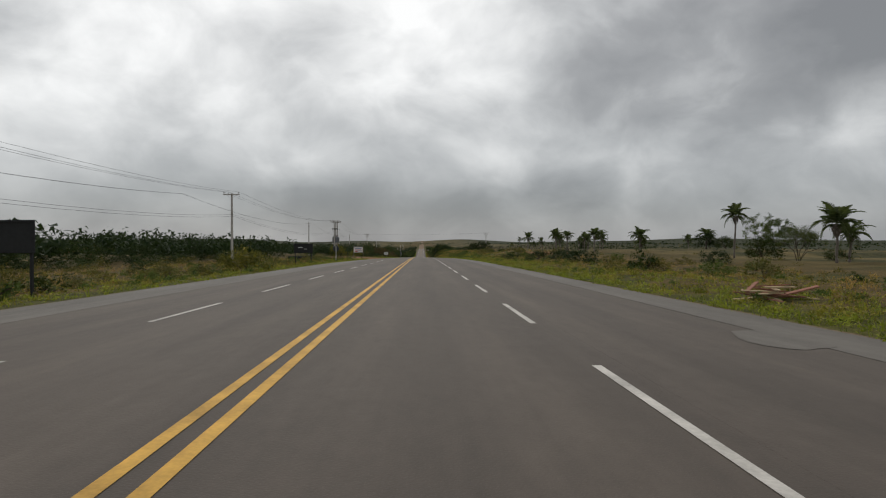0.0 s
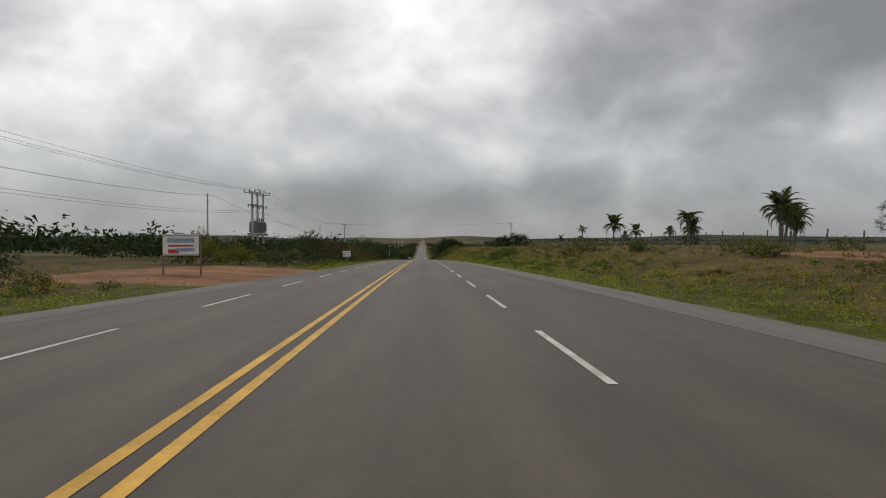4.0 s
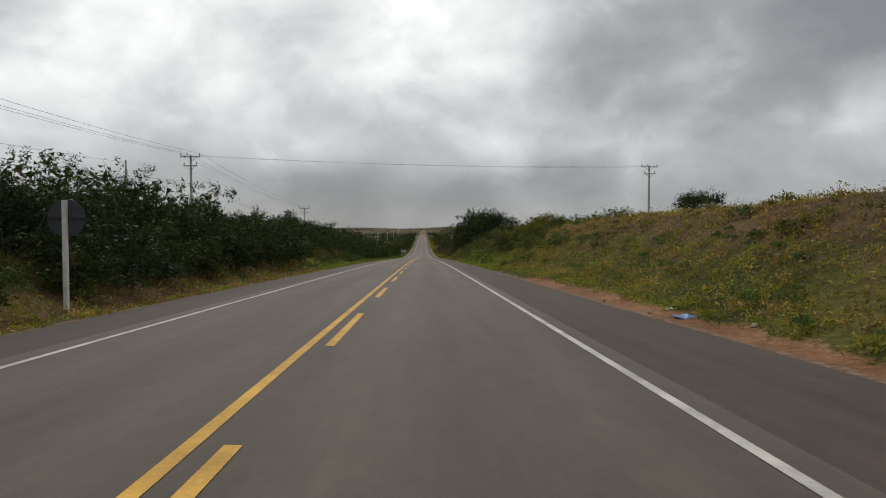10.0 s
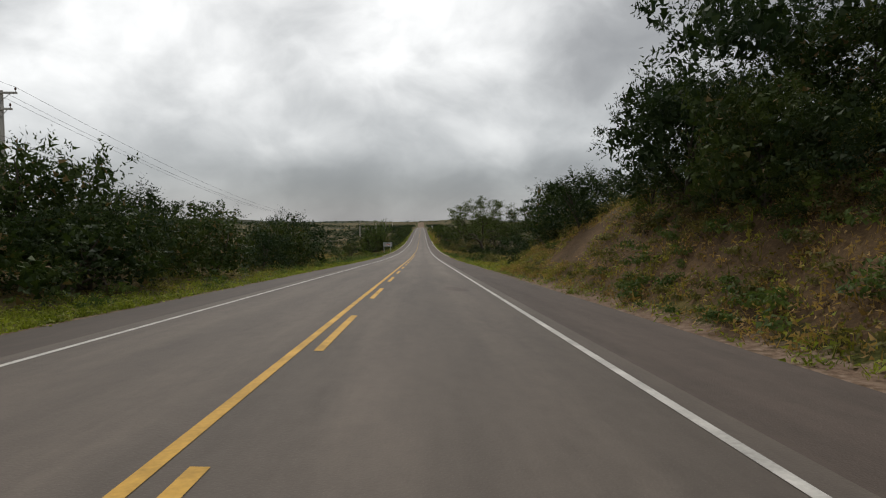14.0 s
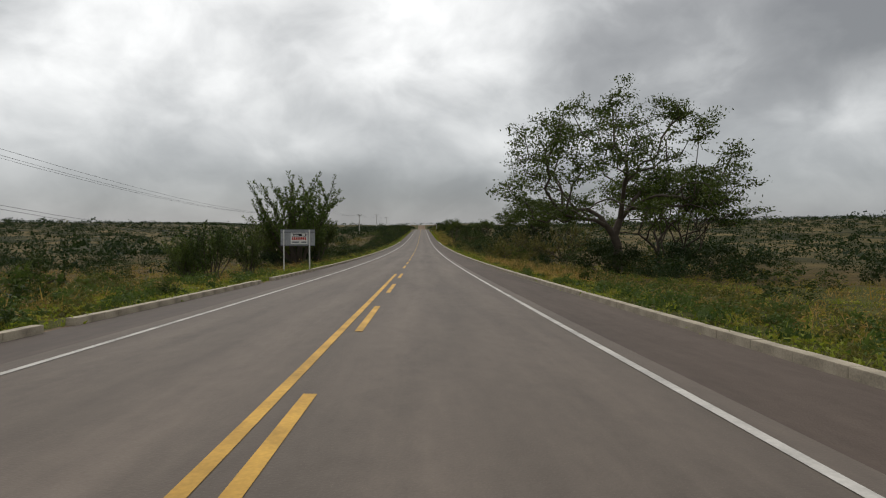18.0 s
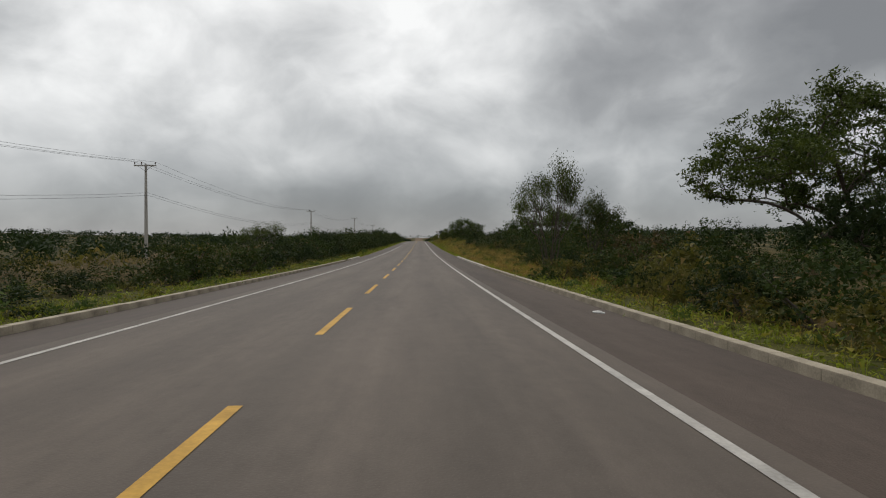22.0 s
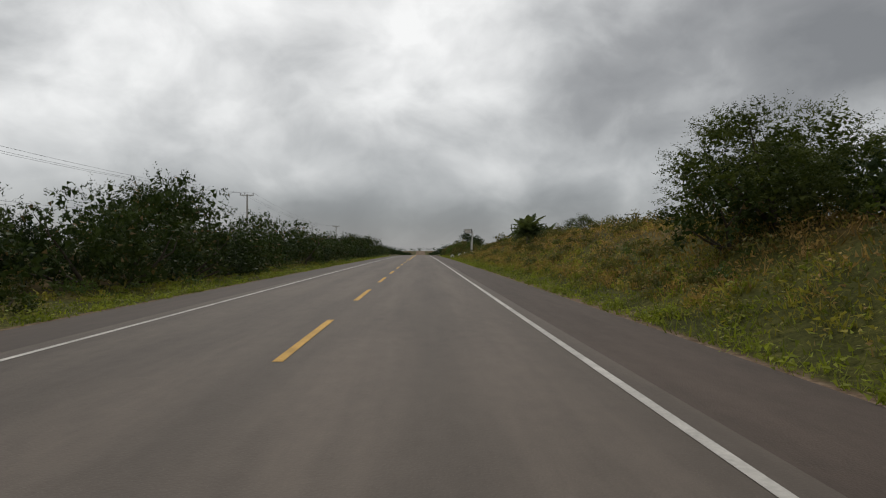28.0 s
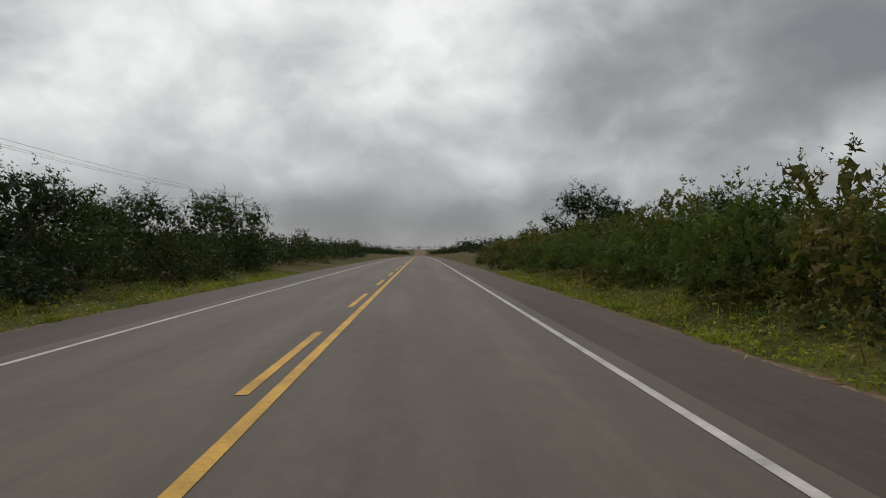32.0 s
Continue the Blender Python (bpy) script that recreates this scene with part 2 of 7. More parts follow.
def ground_material():
    """Verge grass near the road, browner scrub land farther off, bare earth and grit where the plan has them."""
    mat, k, bsdf = material("verge_ground", 0.95, 0.0, 0.08)
    p = place(k)
    a, b, c = k.noise(p, 0.35, 5, 0.6), k.noise(p, 7.0, 4, 0.65), k.noise(p, 0.045, 3)
    f = k.m("ADD", k.m("MULTIPLY", a, 0.36), k.m("ADD", k.m("MULTIPLY", b, 0.34), k.m("MULTIPLY", k.noise(p, 27.0, 3, 0.7), 0.30)))
    off = k.tree.nodes.new("ShaderNodeAttribute")
    off.attribute_name = "off_road"
    off = off.outputs["Fac"]
    # soil tones darkened, with the shade between the tufts put into the colour
    green = k.ramp(f, ((0.36, (0.016, 0.018, 0.006)), (0.5, (0.056, 0.058, 0.014)), (0.62, (0.130, 0.118, 0.030))))
    dry = k.ramp(f, ((0.36, (0.024, 0.019, 0.008)), (0.5, (0.076, 0.055, 0.020)), (0.62, (0.160, 0.110, 0.042))))
    wet = k.m("ADD", k.m("ADD", k.m("MULTIPLY", c, 0.6), k.m("MULTIPLY", a, 0.4)), k.span(off, 1.0, 5.0, -0.09, 0.08))
    col = k.mix(k.span(wet, 0.42, 0.58), green, dry)
    scrub = k.ramp(k.noise(k.v("MULTIPLY", p, (1, 0.5, 1)), 0.07, 6, 0.7), ((0.36, (0.020, 0.026, 0.011)), (0.46, (0.048, 0.046, 0.019)), (0.56, (0.115, 0.090, 0.038)), (0.7, (0.150, 0.112, 0.052))))
    col = k.mix(k.span(off, 18.0, 50.0), col, scrub)
    col = k.mix(k.span(off, 110.0, 420.0, 0.0, 0.9), col, (0.030, 0.036, 0.020))
    xyz = k.add("ShaderNodeSeparateXYZ", {0: p}).outputs
    wander = k.m("SUBTRACT", k.m("ADD", k.m("MULTIPLY", k.noise(p, 0.8, 4, 0.65), 1.3), k.m("MULTIPLY", b, 0.7)), 1.0)
    red = k.ramp(f, ((0.36, (0.085, 0.042, 0.022)), (0.5, (0.19, 0.095, 0.050)), (0.62, (0.31, 0.185, 0.11))))
    rust = k.ramp(f, ((0.36, (0.055, 0.026, 0.014)), (0.5, (0.125, 0.056, 0.028)), (0.62, (0.20, 0.10, 0.055))))
    grit = k.ramp(b, ((0.3, (0.085, 0.056, 0.038)), (0.5, (0.17, 0.115, 0.080)), (0.7, (0.27, 0.20, 0.155))))
    brown = k.ramp(f, ((0.36, (0.026, 0.018, 0.010)), (0.5, (0.080, 0.050, 0.026)), (0.62, (0.15, 0.098, 0.050))))
    for s0, s1, x0, x1, soft, kind in BARE_EARTH:
        inside = k.m("MINIMUM", k.m("MINIMUM", k.m("SUBTRACT", xyz[1], s0), k.m("SUBTRACT", s1, xyz[1])), k.m("MINIMUM", k.m("SUBTRACT", xyz[0], x0), k.m("SUBTRACT", x1, xyz[0])))
        inside = k.m("ADD", inside, k.m("MULTIPLY", wander, soft * 2.2))
        col = k.mix(k.span(inside, 0.0, soft * 0.6), col, (grit, red, brown, green, rust)[kind])
    edge = k.m("ADD", off, k.m("MULTIPLY", wander, 0.5))
    col = k.mix(k.span(edge, 0.08, 0.30, 0.85, 0.0), col, grit)
    k.put(bsdf.inputs["Base Color"], col)
    bump(k, bsdf, k.m("ADD", a, b), 0.6, 0.06)
    return mat


GROUND = ground_material()
YELLOW = plain("yellow_road_paint", (0.50, 0.285, 0.045), 0.75, var=0.38, scale=1.8, grain=25)
WHITE = plain("white_road_paint", (0.44, 0.42, 0.385), 0.75, var=0.38, scale=1.8, grain=25)
CONCRETE = plain("weathered_concrete", (0.33, 0.285, 0.215), 0.9, var=0.55, scale=1.6, grain=45, relief=0.5)
LIMEWASH = plain("limewashed_concrete", (0.50, 0.46, 0.39), 0.85, var=0.3, scale=2, grain=40, relief=0.4)
POLE = plain("grey_concrete_pole", (0.40, 0.38, 0.35), 0.85, var=0.2, scale=1.2, grain=30)
BARK = plain("grey_bark", (0.075, 0.060, 0.046), 0.95, var=0.4, scale=3, grain=30, relief=0.8)
PALM_BARK = plain("palm_bark", (0.16, 0.14, 0.12), 0.95, var=0.35, scale=4, grain=20, relief=0.8)
DARK_METAL = plain("dark_metal", (0.045, 0.048, 0.05), 0.55, 0.4)
STEEL = plain("galvanised_steel", (0.34, 0.35, 0.36), 0.5, 0.6)
PORCELAIN = plain("brown_porcelain", (0.10, 0.06, 0.045), 0.35)
GREY_TANK = plain("grey_transformer_paint", (0.17, 0.18, 0.19), 0.55)
BLACK = plain("black_sign_back", (0.018, 0.019, 0.02), 0.7)
SIGN_BACK = plain("dark_sign_back", (0.050, 0.055, 0.066), 0.6)
SIGN_WHITE = plain("sign_white", (0.72, 0.71, 0.68), 0.6, var=0.1)
SIGN_RED = plain("sign_red", (0.45, 0.05, 0.035), 0.6)
SIGN_BLACK = plain("sign_black", (0.02, 0.02, 0.022), 0.6)
CACTUS = plain("cactus_skin", (0.060, 0.075, 0.045), 0.7, var=0.35, scale=8, grain=50)
WOOD_WHITE = plain("white_painted_wood", (0.60, 0.59, 0.56), 0.8, var=0.25, scale=3)
WOOD = plain("grey_fence_wood", (0.16, 0.13, 0.10), 0.9, var=0.4)
FADED_BLUE = plain("faded_blue_print", (0.25, 0.32, 0.42), 0.7)
LETTER_RED = plain("dark_red_letters", (0.16, 0.035, 0.02), 0.7)
WOOD_RED = plain("reddish_boards", (0.24, 0.11, 0.075), 0.9, var=0.4)
WOOD_PALE = plain("pale_boards", (0.42, 0.32, 0.20), 0.9, var=0.3)
LITTER_BLUE = plain("blue_plastic", (0.12, 0.22, 0.42), 0.5)
RUBBER_WHITE = plain("whitewashed_rubber", (0.52, 0.51, 0.48), 0.8, var=0.25)
LEAF = leaf_mat("scrub_leaves", (0.016, 0.032, 0.009), (0.060, 0.084, 0.023), dead=(0.16, 0.11, 0.05))
LEAF_DEEP = leaf_mat("dark_leaves", (0.011, 0.024, 0.010), (0.036, 0.055, 0.018))
LEAF_FRESH = leaf_mat("fresh_leaves", (0.036, 0.066, 0.018), (0.12, 0.155, 0.045), through=0.32)
LEAF_MID = leaf_mat("feathery_leaves", (0.026, 0.046, 0.014), (0.100, 0.128, 0.040), through=0.28)
LEAF_OLIVE = leaf_mat("olive_leaves", (0.048, 0.054, 0.018), (0.180, 0.165, 0.058), dead=(0.26, 0.18, 0.09), through=0.33)
LEAF_BROWN = leaf_mat("brown_dry_leaves", (0.030, 0.026, 0.014), (0.120, 0.096, 0.050), dead=(0.20, 0.12, 0.06), through=0.25)
LEAF_YELLOW = leaf_mat("yellow_flowering_leaves", (0.04, 0.055, 0.016), (0.19, 0.18, 0.04), dead=(0.32, 0.25, 0.05), through=0.28)
PALM_LEAF = leaf_mat("palm_leaves", (0.034, 0.052, 0.024), (0.125, 0.155, 0.070), through=0.28)
GRASS = leaf_mat("green_grass", (0.056, 0.082, 0.015), (0.31, 0.365, 0.062), dead=(0.26, 0.23, 0.09), through=0.36)
GRASS_DRY = leaf_mat("dry_grass", (0.12, 0.072, 0.026), (0.50, 0.335, 0.135), through=0.32)
GRASS_MIX = leaf_mat("mixed_grass", (0.056, 0.062, 0.016), (0.38, 0.330, 0.072), dead=(0.28, 0.19, 0.08), through=0.34)

# ---- the lie of the land ----
RIGHT_EDGE = ((-400, 9.3), (95, 9.2), (130, 8.7), (170, 8.3), (215, 6.6), (235, 6.1), (375, 6.0), (400, 5.9), (600, 5.9), (640, 5.8), (1400, 5.8))
LEFT_EDGE = ((-400, 9.0), (70, 8.9), (100, 7.4), (128, 5.6), (160, 5.6), (390, 5.6), (410, 5.4), (600, 5.4), (630, 5.7), (1400, 5.7))
# height of the ground beside the road over its edge, and how far from the edge that height is reached
RIGHT_RISE = ((-400, -0.2), (60, 0.0), (100, 0.5), (130, 1.5), (175, 2.2), (215, 2.7), (250, 3.2), (300, 3.4), (340, 3.8), (358, 2.2), (375, 0.0),
              (400, -0.5), (470, -0.7), (540, -0.2), (590, 0.6), (640, 1.4), (690, 2.0), (712, 2.3), (748, 2.4), (764, 2.2), (777, 1.2), (800, 1.2), (1000, 1.0))
RIGHT_RUN = ((-400, 14), (100, 13), (175, 10), (250, 7), (300, 6), (340, 4.5), (375, 6), (560, 7), (640, 6), (700, 5), (1000, 8))
LEFT_RISE = ((-400, -0.3), (80, -0.2), (130, 0.3), (200, 0.8), (245, 2.2), (285, 2.0), (310, 0.8), (380, -0.3), (480, -0.6), (600, 0.2), (700, 0.5), (1000, 0.6))
LEFT_RUN = ((-400, 10), (130, 8), (230, 6), (260, 5), (320, 8), (1000, 8))


def ease(v):
    v = np.clip(v, 0.0, 1.0)
    return v * v * (3 - 2 * v)


def land_z(x, s):
    """Height of the land at x metres right of the road's middle, s metres along it."""
    x, s = np.asarray(x, float), np.asarray(s, float)
    right = x > 0
    edge = np.where(right, at(s, RIGHT_EDGE), at(s, LEFT_EDGE))
    rise = np.where(right, at(s, RIGHT_RISE), at(s, LEFT_RISE))
    run = np.where(right, at(s, RIGHT_RUN), at(s, LEFT_RUN))
    u = np.abs(x) - edge
    base = axis_z(np.clip(s, -400, 1400)) - CROSSFALL * np.minimum(np.abs(x), edge)
    lip = -0.05 * ease(u / 0.6)
    near = base + lip + rise * ease(u / run) + 0.010 * np.clip(u - run, 0, 60) * (rise > 0.6)
    rough = 0.10 * np.sin(x * 0.9 + s * 0.31) * np.sin(s * 0.43 - x * 0.27) + 0.18 * np.sin(x * 0.17 + s * 0.083) * np.sin(s * 0.11 + 1.3)
    near = near + rough * ease((u - 0.6) / 5)
    reach = np.hypot(x, np.maximum(np.maximum(s - 1250, -150 - s), 0))
    far = -7.5 + 4.5 * np.sin(x * 0.0021 + 1.0) * np.sin(s * 0.0013) + 0.0 * s
    ridge = 34 * ease((np.hypot(x, s - 400) - 1700) / 2300) * (0.55 + 0.45 * np.sin(np.arctan2(x, s - 400 + 1e-6) * 9 + 0.7) * np.sin(np.arctan2(x, s - 400 + 1e-6) * 23))
    w = ease((reach - 60) / 260)
    return near * (1 - w) + (far + ridge) * w


S_LINES = np.concatenate([-np.geomspace(4400, 70, 22), np.arange(-60, 1000, 3.0), np.geomspace(1000, 5200, 36)])
SIDE = np.array([0.0, 0.15, 0.4, 0.8, 1.4, 2.1, 3.0, 4.0, 5.0, 6.2, 7.6, 9.2, 11, 13, 16, 20, 25, 32, 42, 56, 75, 100, 140, 200, 280, 400, 560, 800, 1150, 1650, 2400, 3300, 4500])


def ground_z(x, s):
    """Height of the ground sheet itself, between its own grid lines."""
    x, s = np.broadcast_arrays(np.asarray(x, float), np.asarray(s, float))
    sign = np.where(x > 0, 1.0, -1.0)
    j = np.clip(np.searchsorted(S_LINES, s) - 1, 0, len(S_LINES) - 2)
    s0, s1 = S_LINES[j], S_LINES[j + 1]
    e0, e1 = (np.where(x > 0, at(v, RIGHT_EDGE), at(v, LEFT_EDGE)) for v in (s0, s1))
    f = (s - s0) / (s1 - s0)
    u = np.abs(x) - (e0 * (1 - f) + e1 * f)
    i = np.clip(np.searchsorted(SIDE, u) - 1, 0, len(SIDE) - 2)
    g = np.clip((u - SIDE[i]) / (SIDE[i + 1] - SIDE[i]), 0, 1)
    a = land_z(sign * (e0 + SIDE[i]), s0) * (1 - g) + land_z(sign * (e0 + SIDE[i + 1]), s0) * g
    b = land_z(sign * (e1 + SIDE[i]), s1) * (1 - g) + land_z(sign * (e1 + SIDE[i + 1]), s1) * g
    return np.where(u < 0, land_z(x, s), a * (1 - f) + b * f)


def on_ground(x, s):
    return float(ground_z(x, s))


# ---- building helpers ----
def mesh_object(name, verts, faces, mat, parent=None, label="", smooth=False):
    """One mesh object from vertices and faces."""
    me = bpy.data.meshes.new(name)
    me.from_pydata([tuple(v) for v in verts], [], [tuple(f) for f in faces])
    me.materials.append(mat)
    if smooth:
        me.shade_smooth()
    me.update()
    ob = new(name, me)
    if parent is not None:
        ob.parent = parent
    if label:
        tagged(ob, label)
    return ob


def part(name, bm, mat, parent=None, label="", smooth=False):
    """Links a bmesh as one mesh object under a thing or a part."""
    me = bpy.data.meshes.new(name)
    bm.to_mesh(me)
    bm.free()
    me.materials.append(mat)
    if smooth:
        me.shade_smooth()
    ob = new(name, me)
    if parent is not None:
        ob.parent = parent
    if label:
        tagged(ob, label)
    return ob


def fast_mesh(name, co, tri, mat):
    """One mesh from arrays of points (n, 3) and equal-sized faces (m, c)."""
    co, tri = np.asarray(co, np.float32), np.asarray(tri, np.int32)
    me = bpy.data.meshes.new(name)
    me.vertices.add(len(co))
    me.vertices.foreach_set("co", co.ravel())
    c = tri.shape[1]
    me.loops.add(tri.size)
    me.loops.foreach_set("vertex_index", tri.ravel())
    me.polygons.add(len(tri))
    me.polygons.foreach_set("loop_start", np.arange(0, tri.size, c, dtype=np.int32))
    me.polygons.foreach_set("loop_total", np.full(len(tri), c, np.int32))
    me.materials.append(mat)
    me.update(calc_edges=True)
    me.validate()
    return me


def thing(name, label, category, group="", m=None):
    """An empty at a thing's base."""
    ob = tagged(new(name), label, category, group)
    ob.empty_display_size = 0.3
    if m is not None:
        ob.matrix_basis = m
    return ob


def box(bm, sx, sy, sz, m=None, bevel=0.0):
    """A block, its base at the origin unless m moves it; edges rounded by bevel."""
    r = bmesh.ops.create_cube(bm, size=1.0, matrix=(m or Matrix()) @ Matrix.Translation((0, 0, sz / 2)) @ Matrix.Diagonal((sx, sy, sz, 1)))
    if bevel:
        es = list({e for v in r["verts"] for e in v.link_edges})
        bmesh.ops.bevel(bm, geom=es, offset=bevel, segments=2, affect="EDGES", profile=0.7)
    return r["verts"]


def tube(bm, points, radii, sides=8, cap=True):
    """A tapered tube along points."""
    rings = []
    pts = [Vector(p) for p in points]
    for i, (p, r) in enumerate(zip(pts, radii)):
        d = (pts[min(i + 1, len(pts) - 1)] - pts[max(i - 1, 0)])
        if d.length < 1e-6:
            d = Vector((0, 0, 1))
        q = d.to_track_quat("Z", "Y")
        rings.append([bm.verts.new(p + q @ Vector((r * math.cos(2 * math.pi * j / sides), r * math.sin(2 * math.pi * j / sides), 0))) for j in range(sides)])
    for a, b in zip(rings, rings[1:]):
        for j in range(sides):
            bm.faces.new((a[j], a[(j + 1) % sides], b[(j + 1) % sides], b[j]))
    if cap:
        bm.faces.new(list(reversed(rings[0])))
        bm.faces.new(rings[-1])


# ---- ground: one sheet to the horizon ----

def build_ground():
    cols = []
    for s in S_LINES:
        l, r = at(s, LEFT_EDGE), at(s, RIGHT_EDGE)
        cols.append(np.concatenate([-(l + SIDE[::-1]), [-l + 0.4, 0.0, r - 0.4], r + SIDE]))
    X = np.array(cols)
    Sg = np.repeat(S_LINES[:, None], X.shape[1], 1)
    Z = land_z(X, Sg)
    mid = len(SIDE)
    Z[:, mid:mid + 3] -= 0.12
    beyond = S_LINES > 1395
    Z[beyond, mid:mid + 3] = land_z(X[beyond], Sg[beyond])[:, mid:mid + 3]
    n, m = X.shape
    idx = np.arange(n * m).reshape(n, m)
    q = np.stack([idx[:-1, :-1], idx[:-1, 1:], idx[1:, 1:], idx[1:, :-1]], -1).reshape(-1, 4)
    me = fast_mesh("ground", np.stack([X, Sg, Z], -1).reshape(-1, 3), q, GROUND)
    me.shade_smooth()
    away = np.abs(X) - np.where(X > 0, np.array([at(s, RIGHT_EDGE) for s in S_LINES])[:, None], np.array([at(s, LEFT_EDGE) for s in S_LINES])[:, None])
    me.attributes.new("off_road", "FLOAT", "POINT").data.foreach_set("value", away.ravel().astype(np.float32))
    tagged(new("ground", me), "rough grassy verge and scrub land beside the highway", "ground", kind="structure")


build_ground()
ROAD_S = np.arange(-60, 1393, 4.0)


def ribbon(name, left, right, lift, mat, label, s_from=-60.0, s_to=1392.0, parent=None, thick=0.0):
    """A strip of paving or paint between two lines given as functions of the distance, following the crossfall."""
    ss = np.unique(np.concatenate([[s_from, s_to], ROAD_S[(ROAD_S > s_from) & (ROAD_S < s_to)]]))
    rows = []
    for s in ss:
        a, b = left(s), right(s)
        xs = np.unique(np.concatenate([[a, b], [0.0] if a < 0 < b else []]))
        if len(xs) == 2 and name == "road":
            xs = np.array([a, 0.0, b])
        rows.append(xs)
    w = len(rows[0])
    X = np.array(rows)
    Sg = np.repeat(ss[:, None], w, 1)
    Z = axis_z(Sg) - CROSSFALL * np.abs(X) + lift
    n = len(ss)
    idx = np.arange(n * w).reshape(n, w)
    q = np.stack([idx[:-1, :-1], idx[:-1, 1:], idx[1:, 1:], idx[1:, :-1]], -1).reshape(-1, 4)
    co = np.stack([X, Sg, Z], -1).reshape(-1, 3)
    if thick:
        side = []
        for col in (0, w - 1):
            base = len(co)
            low = np.stack([X[:, col], Sg[:, col], Z[:, col] - thick], -1)
            co = np.concatenate([co, low])
            lo = base + np.arange(n)
            side.append(np.stack([idx[:-1, col], idx[1:, col], lo[1:], lo[:-1]], -1))
        q = np.concatenate([q] + side)
    me = fast_mesh(name, co, q, mat)
    ob = new(name, me)
    if parent is not None:
        ob.parent = parent
        if label:
            tagged(ob, label)
    else:
        tagged(ob, label, name.split("_")[0], kind="structure")
    return ob


def const(v):
    return lambda s: v


ribbon("road", const(-3.95), const(3.95), 0.0, ASPHALT, "worn grey-brown two-lane asphalt highway")
ribbon("shoulder_left", lambda s: -at(s, LEFT_EDGE) - 0.05, const(-3.95), -0.004, ASPHALT_DARK, "darker asphalt shoulder of the highway", thick=0.15)
ribbon("shoulder_right", const(3.95), lambda s: at(s, RIGHT_EDGE) + 0.05, -0.004, ASPHALT_DARK, "darker asphalt shoulder of the highway", thick=0.15)
ribbon("passing_lane_right", const(3.952), lambda s: min(7.6, at(s, RIGHT_EDGE) - 1.6), 0.0, ASPHALT, "worn asphalt of the slow lane", s_to=196)
ribbon("passing_lane_left", lambda s: -min(6.6, at(s, LEFT_EDGE) - 1.2), const(-3.952), 0.0, ASPHALT, "worn asphalt of the slow lane", s_to=116)
ribbon("pale_shoulder_right", lambda s: min(7.62, at(s, RIGHT_EDGE) - max(0.35, 1.58 - max(0, s - 180) * 0.034)), lambda s: at(s, RIGHT_EDGE) + 0.04, 0.002, ASPHALT_PALE,
       "pale old asphalt at the edge of the road", s_to=216)
ribbon("pale_shoulder_left", lambda s: -at(s, LEFT_EDGE) - 0.04, lambda s: -min(6.62, at(s, LEFT_EDGE) - 1.18), 0.002, ASPHALT_PALE,
       "pale old asphalt at the edge of the road", s_to=112)

# ---- painted lines ----
def line(name, label, x, width, runs, mat):
    """A painted line at x: runs of (from, to, dash, period, first); dash 0 is solid."""
    top = thing(name, label, "road marking")
    tagged(top, kind="structure")
    for a, b, dash, period, first in runs:
        if not dash:
            ribbon("stripe", const(x - width / 2), const(x + width / 2), 0.006, mat, "", a, b, top)
            continue
        s = first
        while s < b:
            if s >= a:
                ribbon("dash", const(x - width / 2), const(x + width / 2), 0.006, mat, "", s, s + dash, top)
            s += period
    return top


line("centre_line_left", "yellow line along the middle of the road", -0.14, 0.12, ((-60, 447, 0, 0, 0), (752, 1390, 4, 8, 758.6)), YELLOW)
line("centre_line_right", "yellow line along the middle of the road", 0.14, 0.12, ((-60, 167, 0, 0, 0), (168, 446, 4, 8, 171.3), (756, 1390, 0, 0, 0)), YELLOW)
line("centre_line_dashed", "dashed yellow line along the middle of the road", 0.0, 0.12, ((450, 754, 4, 8, 454.0),), YELLOW)
line("edge_line_right", "white edge line of the right lane", 3.6, 0.115, ((-60, 184, 4, 8, -53.0), (187.5, 1390, 0, 0, 0)), WHITE)
line("edge_line_left", "white edge line of the oncoming lane", -3.5, 0.11, ((-60, 132, 4, 8, -52.5), (139, 1390, 0, 0, 0)), WHITE)

# ---- plants ----
rng = np.random.default_rng(7)


def darts(centres, normals, length, width, rng, axis=None):
    """Small pointed leaves, one triangle each; axis: the ways they point, by chance if not given."""
    n = len(centres)
    a = rng.normal(size=(n, 3)) if axis is None else np.array(axis)
    a -= (a * normals).sum(1, keepdims=True) * normals
    a /= np.linalg.norm(a, axis=1, keepdims=True) + 1e-9
    b = np.cross(normals, a)
    L, W = length[:, None] * 1.1, width[:, None] * 1.35
    co = np.stack([centres - a * L * 0.4 - b * W * 0.5, centres - a * L * 0.4 + b * W * 0.5, centres + a * L * 0.6], 1).reshape(-1, 3)
    return co, np.arange(n * 3).reshape(n, 3)


def unit(v):
    return v / (np.linalg.norm(v, axis=-1, keepdims=True) + 1e-9)


